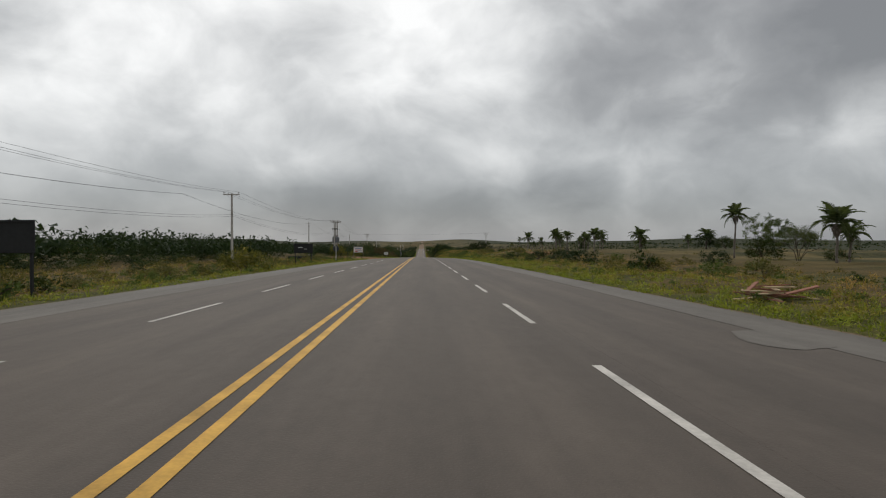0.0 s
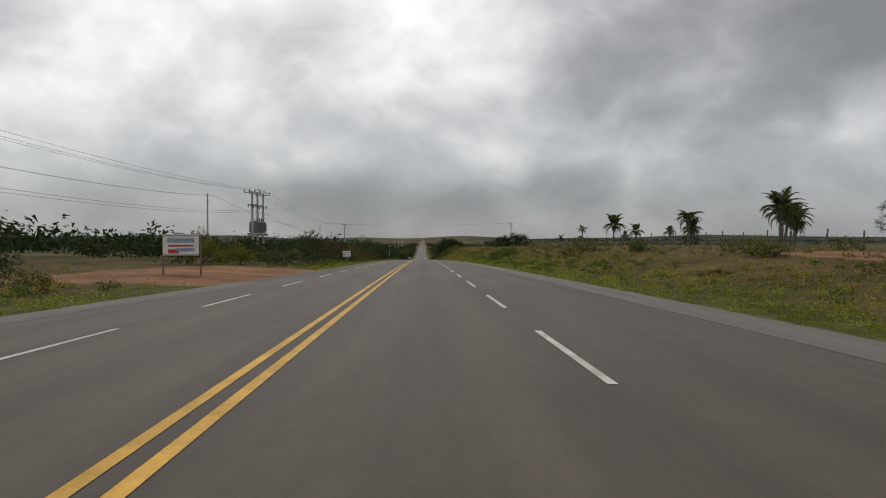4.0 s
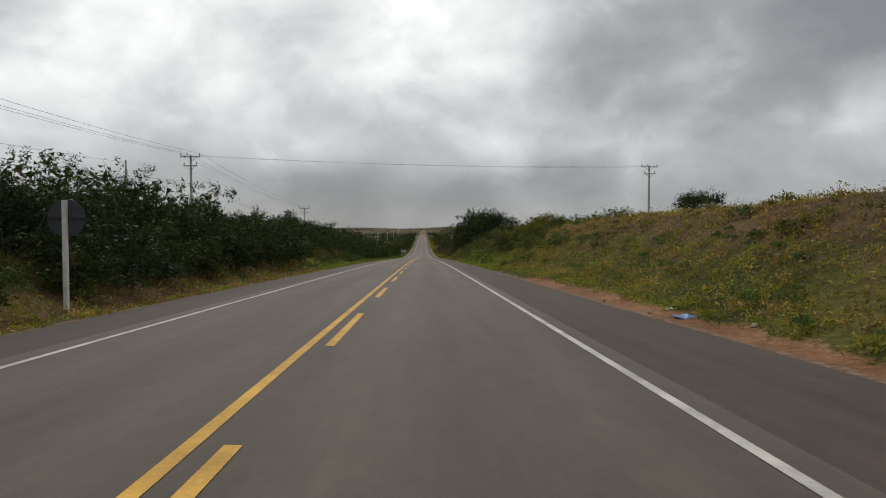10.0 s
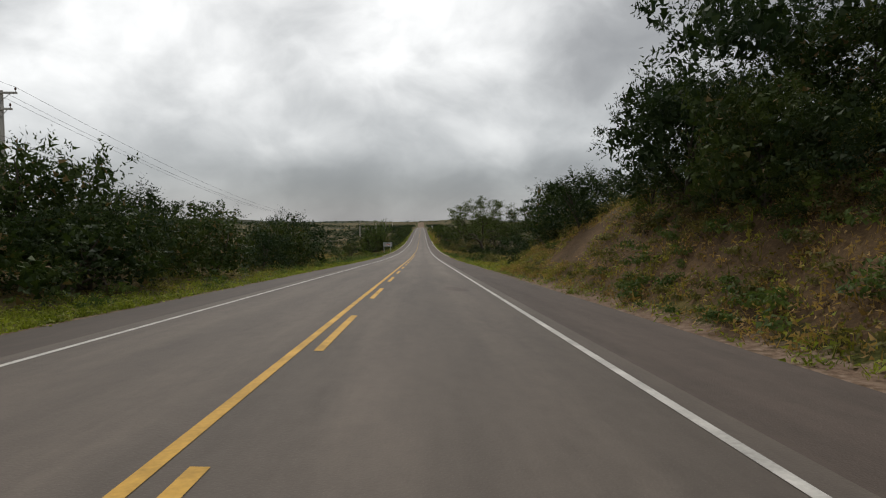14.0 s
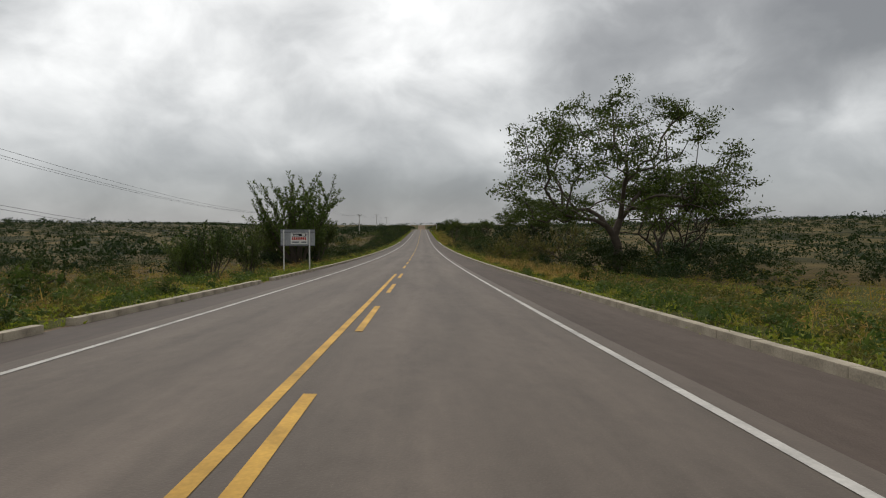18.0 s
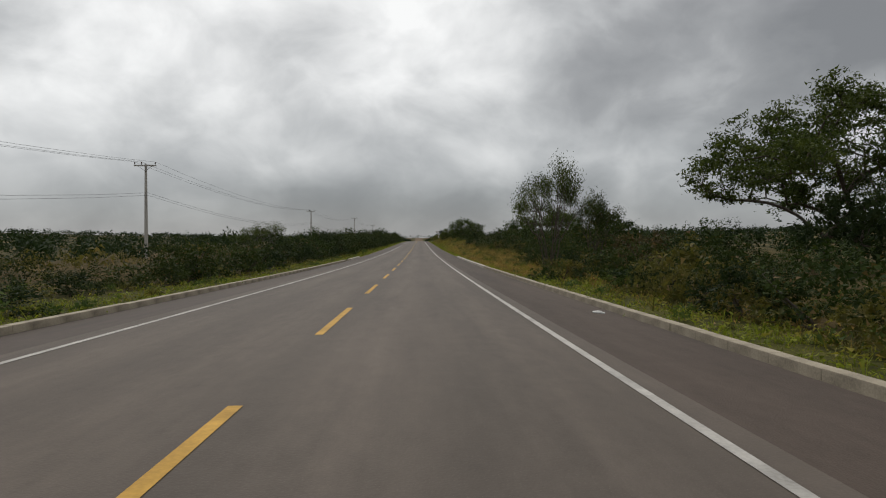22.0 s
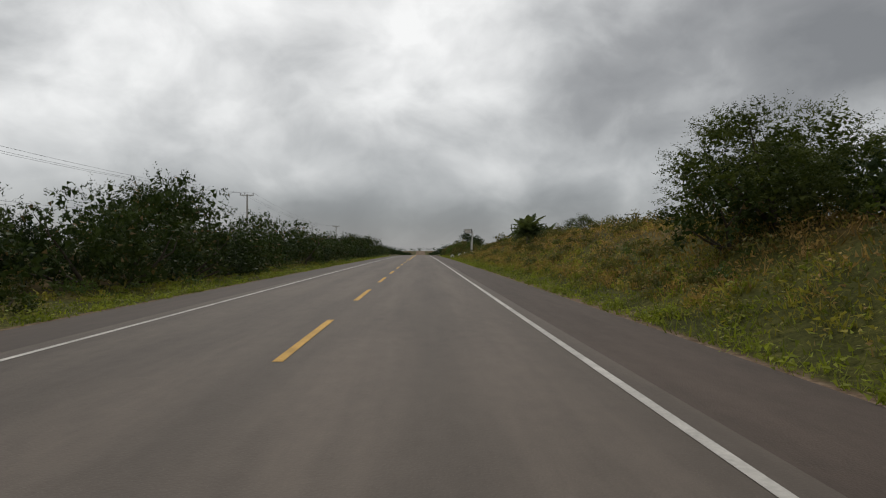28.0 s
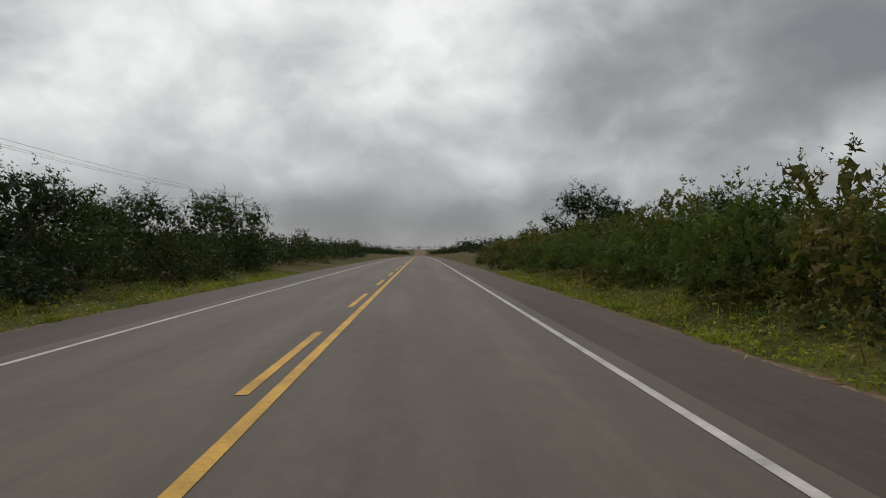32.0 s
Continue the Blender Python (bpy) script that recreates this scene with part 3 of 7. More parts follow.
def crown_mesh(name, lobes, leaves, size, mat, rng, sprays=40, fill=0.22, slim=0.36):
    """A crown: leafy twigs that arch out of many lobes, deeper leaves behind them, and long sprays that break the outline."""
    R = np.array([l[3] for l in lobes])
    P = np.array([l[:3] for l in lobes])
    Q = np.array([l[4] for l in lobes])
    per = 12
    n = int(leaves / per)
    pick = np.concatenate([rng.choice(len(lobes), n, p=R ** 2 / (R ** 2).sum()), rng.integers(len(lobes), size=sprays)])
    m = len(pick)
    d = unit(rng.normal(size=(m, 3)) + np.array([0, 0, 0.22]))
    d[:, 2] = np.where(d[:, 2] < -0.5, -d[:, 2] * 0.4, d[:, 2])
    d[n:, 2] = np.abs(d[n:, 2]) + 0.2
    near, far_ = 0.45 + 0.3 * rng.random(m), 0.86 + 0.24 * rng.random(m)
    far_[n:] += 0.14 * rng.random(sprays)
    t = near[:, None] + (far_ - near)[:, None] * np.linspace(0, 1, per)[None, :]
    bend = unit(rng.normal(size=(m, 3)) + np.array([0, 0, -0.5])) * 0.55
    c = P[pick][:, None, :] + (d[:, None, :] * t[:, :, None] + bend[:, None, :] * ((t - near[:, None]) ** 2)[:, :, None]) * R[pick][:, None, None] * np.stack([np.ones(m), np.ones(m), Q[pick]], 1)[:, None, :]
    side = unit(np.cross(d, rng.normal(size=(m, 3))))
    sgn = np.where(np.arange(per) % 2, 1.0, -1.0)
    c = c + side[:, None, :] * (sgn * size * 0.5)[None, :, None] + rng.normal(size=c.shape) * size * 0.38
    nrm = unit(np.cross(d, side)[:, None, :] + rng.normal(size=c.shape) * 0.5 + np.array([0, 0, 0.3]))
    l = (size * (0.6 + 0.7 * rng.random((m, per))) * np.linspace(1.1, 0.7, per)).ravel()
    twig = np.stack([c[:, 0], c[:, 0] + side * 0.016, c[:, -1]], 1).reshape(-1, 3)
    c = c.reshape(-1, 3)
    c[:, 2] = np.maximum(c[:, 2], 0.03)
    deep = int(leaves * fill)
    pk = rng.choice(len(lobes), deep, p=R ** 2 / (R ** 2).sum())
    di = unit(rng.normal(size=(deep, 3)))
    c = np.concatenate([c, P[pk] + di * (R[pk] * rng.uniform(0.15, 0.62, deep))[:, None]])
    nn = np.concatenate([nrm.reshape(-1, 3), unit(di + rng.normal(size=di.shape) * 0.4)])
    w = np.concatenate([l * slim * (0.8 + 0.4 * rng.random(len(l))), size * (0.9 + 0.4 * rng.random(deep))])
    l = np.concatenate([l, size * (1.35 + 0.5 * rng.random(deep))])
    point = side[:, None, :] * sgn[None, :, None] + d[:, None, :] * 0.7 + rng.normal(size=(m, per, 3)) * 0.3
    co, q = darts(c, nn, l, w, rng, np.concatenate([point.reshape(-1, 3), rng.normal(size=(deep, 3))]))
    twig[:, 2] = np.maximum(twig[:, 2], 0.03)
    co = np.concatenate([co, twig])
    return fast_mesh(name, co, np.arange(len(co)).reshape(-1, 3), mat)


def stems_mesh(name, tips, base_r, mat, rng, sides=5):
    """Stems from one foot to the tips, forked on the way."""
    bm = bmesh.new()
    for tx, ty, tz in tips[:3]:
        f = np.array([rng.normal() * base_r, rng.normal() * base_r, -0.15])
        t = np.array([tx, ty, tz])
        mid = f * 0.45 + t * 0.55 + np.array([rng.normal() * 0.12, rng.normal() * 0.12, 0.1]) * tz * 0.4
        tube(bm, [f, f * 0.7 + mid * 0.3 + np.array([0, 0, 0.1 * tz]), mid, t], [base_r, base_r * 0.8, base_r * 0.5, base_r * 0.14], sides, False)
        for _ in range(1):
            e = mid + (t - mid) * 0.9 + rng.normal(size=3) * 0.2 * tz
            tube(bm, [mid, (mid + e) / 2 + rng.normal(size=3) * 0.05 * tz, e], [base_r * 0.42, base_r * 0.28, base_r * 0.08], 3, False)
    me = bpy.data.meshes.new(name)
    bm.to_mesh(me)
    bm.free()
    me.materials.append(mat)
    me.shade_smooth()
    return me


def shrub_kind(seed, height, spread, leaves, size, mat, lobes=9, sprays=30, skirt=True, fill=0.24):
    """Meshes of one shrub: (trunk, crown), about height tall and spread wide, its foot at the origin."""
    r = np.random.default_rng(seed)
    ls = []
    for i in range(lobes):
        a = 2 * math.pi * (i + r.random()) / lobes
        d = spread * 0.5 * (0.2 + 0.62 * r.random())
        rad = spread * (0.11 + 0.10 * r.random())
        z = rad * 0.8 + (height - rad * 1.9) * (0.1 + 0.9 * r.random() ** 1.2) * (1 - 0.35 * d / (spread * 0.5))
        ls.append((math.cos(a) * d, math.sin(a) * d, max(z, rad * 0.7), rad, 0.85))
    ls.append((0, 0, height * 0.6, spread * 0.25, 0.95))
    if skirt:
        for i in range(5):
            a = 2 * math.pi * (i + r.random()) / 5
            ls.append((math.cos(a) * spread * 0.33, math.sin(a) * spread * 0.33, height * 0.16, spread * 0.19, 0.8))
    crown = crown_mesh("crown", ls, leaves, size, mat, r, sprays, fill)
    return stems_mesh("trunk", [(l[0], l[1], l[2]) for l in ls[:5]], 0.05 + 0.012 * height, BARK, r, 3), crown


def branching_kind(seed, height, spread, stems, leaves, size, mat, levels=4, open_=0.35, cluster=0.45, lift=0.12):
    """Meshes of an airy tree: stems that fork again and again, leaf clusters at the twigs, gaps between."""
    r = np.random.default_rng(seed)
    runs, tips = [], []

    def grow(p, d, length, rad, level):
        pts, q, dd = [p], p, d
        for _ in range(3):
            dd = unit(dd + r.normal(size=3) * 0.20 + np.array([0, 0, lift]))
            q = q + dd * length / 3
            pts.append(q)
        runs.append((pts, rad, level))
        if level == levels:
            tips.extend([pts[1], pts[2], pts[3]])
            return
        for c in range(3 if level in (1, 3) else 2):
            side = unit(np.cross(dd, r.normal(size=3)))
            start = pts[3] if c < 2 else pts[2]
            grow(start, unit(dd + side * (0.55 + 0.4 * r.random())), length * (0.66 + 0.22 * r.random()), rad * (0.62 if c < 2 else 0.45), level + 1)

    for i in range(stems):
        a = 2 * math.pi * (i + 0.6 * r.random()) / stems
        grow(np.array([math.cos(a) * 0.02, math.sin(a) * 0.02, -0.02]), unit(np.array([math.cos(a) * open_, math.sin(a) * open_, 1.0])), 0.30, 0.0125, 0)
    T = np.array(tips)
    k_ = np.array([spread * 0.5 / np.percentile(np.abs(T[:, 0]), 97), spread * 0.5 / np.percentile(np.abs(T[:, 1]), 97), (height - cluster * 0.5) / T[:, 2].max()])
    bm = bmesh.new()
    for pts, rad, level in runs:
        rr = rad * height * 1.0
        tube(bm, [p * k_ for p in pts], [rr, rr * 0.86, rr * 0.74, rr * 0.62], 7 if level < 2 else (4 if level < 3 else 3), cap=False)
    trunk = bpy.data.meshes.new("trunk")
    bm.to_mesh(trunk)
    bm.free()
    trunk.materials.append(BARK)
    trunk.shade_smooth()
    T = T * k_
    per = max(4, int(leaves / len(T)))
    c = np.repeat(T, per, 0) + r.normal(size=(len(T) * per, 3)) * np.array([cluster, cluster, cluster * 0.55]) * 0.6
    l = size * (0.55 + 0.7 * r.random(len(c)))
    co, q = darts(c, unit(r.normal(size=c.shape) + np.array([0, 0, 0.6])), l, l * (0.40 + 0.2 * r.random(len(c))), r)
    return trunk, fast_mesh("crown", co, q, mat)


def umbrella_kind(seed, height, spread, pads, leaves, size, mat, low=0.34, pad=1.5, fork=0.16):
    """Meshes of an umbrella tree: every twig runs to a pad of leaves on an open dome, and starts from the nearest limb that is there."""
    r = np.random.default_rng(seed)
    ends = []
    for i in range(pads):
        e = math.asin(min(1.0, (i + 0.2 + 0.6 * r.random()) / pads))
        a = i * 2.39996 + r.normal() * 0.25
        k_ = (0.93 + 0.12 * r.random()) if i % 5 else 0.6
        c = np.array([math.cos(a) * math.cos(e) * spread * 0.46, math.sin(a) * math.cos(e) * spread * 0.46, (height * (1 - low) - 0.3) * math.sin(e)]) * k_ + np.array([0, 0, height * low])
        for _ in range(7):
            ends.append(c + r.normal(size=3) * np.array([pad, pad, pad * 0.34]) * 0.6)
    ends = sorted(ends, key=lambda p: float(np.linalg.norm(p - np.array([0, 0, height * fork]))))
    nodes, up, far_ = [np.array([0.0, 0.0, -0.2]), np.array([0.1, 0.05, height * fork])], [-1, 0], [0.0, height * fork]
    tips = []
    for p in ends:
        N = np.array(nodes[1:])
        d = np.linalg.norm(N - p, axis=1)
        high = np.maximum(0, N[:, 2] - p[2] + 0.2)
        j = 1 + int(np.argmin(d + 0.30 * np.array(far_[1:]) + 1.5 * high))
        a, gap = nodes[j], np.linalg.norm(p - nodes[j])
        steps = max(2, int(gap / 0.8))
        sway = r.normal(size=3) * 0.10 * gap
        last = j
        for n in range(1, steps + 1):
            f = n / steps
            q = a + (p - a) * f + (sway + np.array([0, 0, 0.16 * gap])) * math.sin(math.pi * f) + (r.normal(size=3) * 0.07 if n < steps else 0)
            nodes.append(q)
            up.append(last)
            far_.append(far_[last] + float(np.linalg.norm(q - nodes[last])))
            last = len(nodes) - 1
        tips.append(last)
    load = np.zeros(len(nodes))
    for tip in tips:
        load[tip] += 1
    for n in range(len(nodes) - 1, 0, -1):
        load[up[n]] += load[n]
    R = 0.0125 * load ** 0.5 * height / 10
    bm = bmesh.new()
    for n in range(1, len(nodes)):
        a, b = R[up[n]], R[n]
        tube(bm, [nodes[up[n]], nodes[n]], [min(a, b * 1.35), b], 7 if b > 0.08 else (4 if b > 0.03 else 3), False)
    trunk = bpy.data.meshes.new("trunk")
    bm.to_mesh(trunk)
    bm.free()
    trunk.materials.append(BARK)
    trunk.shade_smooth()
    C, X = [], []
    n_ = int(leaves / len(tips))
    for tip in tips:
        b, a = nodes[tip], nodes[up[tip]]
        way_ = unit(b - a)
        c = b - way_ * (r.random(n_) ** 1.3)[:, None] * 1.2 + r.normal(size=(n_, 3)) * np.array([0.42, 0.42, 0.16]) * pad * 0.5
        C.append(c)
        X.append(way_ + r.normal(size=(n_, 3)) * 0.8)
    c = np.concatenate(C)
    l = size * (0.6 + 0.7 * r.random(len(c)))
    co, q = darts(c, unit(r.normal(size=c.shape) + np.array([0, 0, 0.5])), l, l * 0.46, r, np.concatenate(X))
    return trunk, fast_mesh("crown", co, q, mat)


def wand_kind(seed, height, spread, wands, leaves, size, mat, arch=0.0):
    """Meshes of a many-stemmed tree: long wands that rise from one foot, with side shoots, leafy along their upper length."""
    r = np.random.default_rng(seed)
    bm = bmesh.new()
    C, A = [], []

    def shoot(p, d, length, rad, steps, bend):
        pts, q, dd = [p], p, d
        for _ in range(steps):
            dd = unit(dd + r.normal(size=3) * 0.10 + np.array([0, 0, bend]))
            q = q + dd * length / steps
            pts.append(q)
        tube(bm, pts, [rad * (1 - 0.8 * i / steps) for i in range(steps + 1)], 5 if rad > 0.03 else 3, False)
        return pts, dd

    leafy = []
    for i in range(wands):
        a = 2 * math.pi * (i + r.random()) / wands
        out_ = spread * 0.5 / height * (0.15 + 1.0 * r.random())
        lean = unit(np.array([math.cos(a) * out_, math.sin(a) * out_, 1.0]))
        pts, dd = shoot(np.array([math.cos(a) * 0.15, math.sin(a) * 0.15, -0.1]), lean, height * (0.72 + 0.33 * r.random()) * math.sqrt(1 + 0.4 * out_ ** 2), 0.055, 7, 0.02 - arch)
        leafy.append((pts[3:], 1.0))
        for j in range(5):
            n_ = 2 + int(r.integers(4))
            side = unit(np.cross(dd, r.normal(size=3)))
            sp, _ = shoot(pts[n_], unit(lean + side * (0.5 + 0.4 * r.random())), height * (0.20 + 0.18 * r.random()), 0.022, 4, 0.06)
            leafy.append((sp, 0.55))
    W = np.array([w for _, w in leafy])
    n_each = np.maximum(6, (leaves * W / W.sum()).astype(int))
    for (pts, _), n in zip(leafy, n_each):
        P = np.array(pts)
        t = r.random(n) ** 0.8 * (len(P) - 1.001)
        i = t.astype(int)
        c = P[i] + (P[i + 1] - P[i]) * (t - i)[:, None]
        way_ = unit(P[i + 1] - P[i])
        off = unit(np.cross(way_, r.normal(size=(n, 3))))
        C.append(c + off * (size * (0.3 + 0.9 * r.random(n)))[:, None])
        A.append(off + way_ * 0.8)
    trunk = bpy.data.meshes.new("trunk")
    bm.to_mesh(trunk)
    bm.free()
    trunk.materials.append(BARK)
    trunk.shade_smooth()
    c, ax = np.concatenate(C), np.concatenate(A)
    l = size * (0.7 + 0.6 * r.random(len(c)))
    co, q = darts(c, unit(r.normal(size=c.shape) + np.array([0, 0, 0.5])), l, l * 0.42, r, ax)
    return trunk, fast_mesh("crown", co, q, mat)


KINDS = {}
KINDS["bush"] = [shrub_kind(11, 3.6, 4.6, 2600, 0.11, LEAF, 24, 14), shrub_kind(12, 3.0, 4.2, 2400, 0.11, LEAF_DEEP, 24, 14), shrub_kind(13, 4.2, 4.4, 2600, 0.11, LEAF, 24, 16),
                 shrub_kind(14, 3.4, 5.0, 2600, 0.11, LEAF_DEEP, 24, 14), shrub_kind(15, 3.8, 4.0, 2400, 0.11, LEAF, 24, 16)]
KINDS["weed_bush"] = [shrub_kind(21, 1.3, 2.2, 620, 0.095, LEAF, 9, 12), shrub_kind(22, 1.1, 1.9, 560, 0.09, LEAF_FRESH, 9, 12), shrub_kind(23, 1.5, 2.4, 620, 0.095, LEAF_OLIVE, 9, 12),
                      shrub_kind(24, 0.9, 1.7, 520, 0.09, LEAF_OLIVE, 8, 12)]
KINDS["dry_bush"] = [shrub_kind(31, 2.2, 3.4, 1250, 0.105, LEAF_OLIVE, 20, 12), shrub_kind(32, 2.6, 3.0, 1250, 0.105, LEAF_OLIVE, 14, 14), shrub_kind(33, 2.3, 3.2, 1250, 0.105, LEAF_FRESH, 14, 14)]
KINDS["brown_bush"] = [shrub_kind(34, 2.4, 3.6, 1250, 0.105, LEAF_BROWN, 18, 16), shrub_kind(35, 2.8, 3.4, 1250, 0.105, LEAF_BROWN, 16, 16), shrub_kind(36, 2.5, 3.6, 1250, 0.105, LEAF_OLIVE, 16, 16)]
KINDS["acacia_tree"] = [shrub_kind(41, 5.2, 6.4, 6200, 0.125, LEAF_DEEP, 28, 36, True, 0.20), shrub_kind(42, 4.6, 6.0, 6000, 0.125, LEAF, 28, 36, True, 0.20),
                        shrub_kind(43, 5.6, 5.8, 9500, 0.115, LEAF, 28, 50, True, 0.20),
                        shrub_kind(44, 6.2, 7.6, 20000, 0.098, LEAF_MID, 40, 50, True, 0.26)]
KINDS["airy_tree"] = [branching_kind(51, 5.0, 5.2, 7, 11500, 0.088, LEAF_MID, 3, 0.55, 0.42), branching_kind(52, 5.0, 4.4, 6, 10500, 0.088, LEAF, 3, 0.5, 0.40)]
KINDS["broad_tree"] = [umbrella_kind(61, 13.4, 18.4, 54, 23000, 0.20, LEAF_MID, 0.30, 1.75), umbrella_kind(62, 9.6, 13.5, 38, 19000, 0.18, LEAF_MID, 0.40, 1.25), umbrella_kind(63, 8.0, 9.0, 22, 14000, 0.15, LEAF, 0.34, 1.1), umbrella_kind(64, 9.6, 12.0, 26, 9000, 0.17, LEAF_FRESH, 0.4, 1.2)]
KINDS["flowering_bush"] = [shrub_kind(71, 2.2, 4.4, 2200, 0.11, LEAF_YELLOW, 14, 60)]
KINDS["wand_tree"] = [wand_kind(81, 5.2, 7.4, 22, 13500, 0.105, LEAF_FRESH), wand_kind(82, 5.0, 4.2, 12, 7500, 0.11, LEAF_MID), wand_kind(83, 4.6, 7.5, 13, 5200, 0.10, LEAF_OLIVE, 0.24)]
# lighter crowns for the bushes in the second and third rows
COARSE = {"bush": [shrub_kind(91, 3.6, 4.6, 1250, 0.118, LEAF, 20, 8), shrub_kind(92, 3.2, 4.4, 1250, 0.118, LEAF_DEEP, 20, 8), shrub_kind(93, 4.0, 4.4, 1250, 0.118, LEAF, 20, 8)],
          "acacia_tree": [shrub_kind(94, 5.0, 6.0, 2600, 0.128, LEAF_DEEP, 22, 16), shrub_kind(95, 5.2, 5.8, 2600, 0.128, LEAF, 22, 16)]}
LABELS = {
    "bush": ("dense dark green scrub bush beside the road", "bush"), "weed_bush": ("low leafy weed bush in the verge grass", "bush"),
    "dry_bush": ("olive-brown bush with dry leaves on the bank", "bush"), "brown_bush": ("grey-brown half-dry bush beside the road", "bush"), "acacia_tree": ("thorny roadside tree with feathery dark leaves", "tree"),
    "airy_tree": ("small airy tree with thin branches and sparse leaves", "tree"), "broad_tree": ("broad open-crowned tree with dark winding limbs", "tree"),
    "flowering_bush": ("yellow-flowering bush in the roadside grass", "bush"), "wand_tree": ("many-stemmed young tree with long leafy wands", "tree"),
}
# bare earth where nothing grows: from, to along the road; from, to across it
BARE = ((110, 131, -18, -5.2), (399, 410, 5.5, 13.5), (785, 792.5, 5.5, 8.4), (188, 206, 7.3, 8.7), (204, 222, 6.6, 7.9), (220, 250, 6.0, 7.1), (339, 345, 7.2, 9.2), (280, 283, -10.2, -8.8))


def bare(x, s, pad=0.0):
    hit = np.zeros(np.shape(x), bool)
    for s0, s1, x0, x1 in BARE:
        hit |= (s > s0 - pad) & (s < s1 + pad) & (x > x0 - pad) & (x < x1 + pad)
    return hit


def plant(kind, x, s, scale=1.0, squash=1.0, turn=None, which=None, label="", sink=0.1):
    """One bush or tree standing on the ground."""
    lab, cat = LABELS[kind]
    m = pose(x, s, on_ground(x, s) - sink, 0, 0, rng.uniform(0, 360) if turn is None else turn) @ Matrix.Diagonal((scale, scale, scale * squash, 1))
    top = thing(kind, label or lab, cat, "roadside " + kind.replace("_", " ") + "s", m)
    kinds = KINDS[kind]
    trunk, crown = kinds[rng.integers(len(kinds)) if which is None else which]
    for nm, me in (("trunk", trunk), ("crown", crown)):
        new(nm, me).parent = top
    return top


BACK = []
# kept free of bushes in front of the signs
CLEAR = ((146, 164.0, -8.4, -5.5), (438, 455.5, -7.4, -5.0), (221, 234.2, -7.4, -5.0), (764, 784, 6.0, 10.5))


def back_row(kind, x, s, size, tall):
    """A bush of the dense second row, which no one could tell from its neighbours."""
    me = COARSE[kind][rng.integers(len(COARSE[kind]))][1]
    co = np.empty(len(me.vertices) * 3, np.float32)
    me.vertices.foreach_get("co", co)
    tri = np.empty(len(me.loops), np.int32)
    me.loops.foreach_get("vertex_index", tri)
    a = rng.uniform(0, 2 * math.pi)
    turn = np.array([[math.cos(a), math.sin(a), 0], [-math.sin(a), math.cos(a), 0], [0, 0, tall]]) * size
    BACK.append((co.reshape(-1, 3) @ turn + np.array([x, s, on_ground(x, s) - 0.1]), tri.reshape(-1, 3), me.materials[0]))


def thicket(kind, s0, s1, u0, u1, n, lo, hi, side, squash=1.0):
    """n plants between two distances along the road and two distances beyond its edge."""
    for i in range(n):
        s = s0 + (s1 - s0) * (i + rng.random()) / n
        u = u0 + (u1 - u0) * rng.random()
        x = side * (at(s, RIGHT_EDGE if side > 0 else LEFT_EDGE) + u)
        size, tall = lo + (hi - lo) * rng.random(), squash * (0.78 + 0.42 * rng.random()) * (1 + 0.16 * math.sin(s * 0.21 + side) + 0.10 * math.sin(s * 0.53 + u))
        tall = min(tall, 1.12 * squash)
        if bare(x, s, 1.2 * size) or any(a < s < b and c < x < d for a, b, c, d in CLEAR):
            continue
        if kind in COARSE and (u > 4.0 or s > 820):
            back_row(kind, x, s, size, tall)
        else:
            plant(kind, x, s, size, tall)


# single plants: kind, x, along, scale, squash, turn, which
plant("flowering_bush", -11.2, 44.5, 1.0, 1.0, None, 0)
plant("weed_bush", 8.1, 401.2, 0.75, 1.0, None, 0)
plant("weed_bush", 9.9, 402.6, 0.8, 1.0, None, 2)
plant("weed_bush", 8.0, 400.4, 0.5, 1.0, None, 1)
plant("dry_bush", 15.2, 142, 0.8, 0.9, None, 0)
plant("dry_bush", 17.2, 145, 0.9, 0.9, None, 1)
plant("flowering_bush", -17.5, 138, 1.05, 1.5, None, 0)
plant("flowering_bush", -13.0, 134, 0.7, 1.4, None, 0)
plant("broad_tree", 161, 281, 1.3, 1.55, 20, 3)
plant("broad_tree", 173, 286, 1.2, 1.5, 200, 1)
plant("bush", 17.6, 60.5, 0.9, 0.75, None, 1)
plant("acacia_tree", 47, 79, 0.9, 1.0, None, 1)
plant("airy_tree", 49, 75, 0.95, 1.0, None, 0)
plant("acacia_tree", 58, 211, 0.65, 0.9, None, 0)
plant("bush", 34, 66, 0.9, 0.8, None, 1)
plant("bush", 52, 72, 0.8, 0.8, None, 0)
plant("weed_bush", 18, 45, 1.5, 1.0, None, 0)
plant("weed_bush", 11.2, 164.5, 1.2, 1.0, None, 1)
plant("weed_bush", 12.4, 167.5, 1.4, 1.0, None, 1)
plant("dry_bush", 13.6, 166, 0.8, 1.0, None, 2)
plant("dry_bush", 12.0, 171, 0.6, 1.0, None, 2)
plant("bush", -8.4, 226, 0.6, 1.0, None, 1)
plant("bush", -8.5, 229, 0.62, 1.0, None, 0)
plant("bush", -8.4, 232, 0.55, 1.0, None, 3)
plant("bush", -8.6, 238.5, 0.65, 1.0, None, 1)
plant("bush", -9.3, 235.6, 0.82, 1.0, None, 3)
plant("bush", -9.5, 239.4, 0.86, 1.0, None, 1)
plant("bush", -9.2, 243.0, 0.8, 1.0, None, 3)
plant("bush", -11.2, 237.5, 0.9, 0.95, None, 1)
plant("dry_bush", -7.7, 224, 0.5, 0.9, None, 0)
plant("bush", -9.8, 225.5, 0.8, 1.0, None, 0)
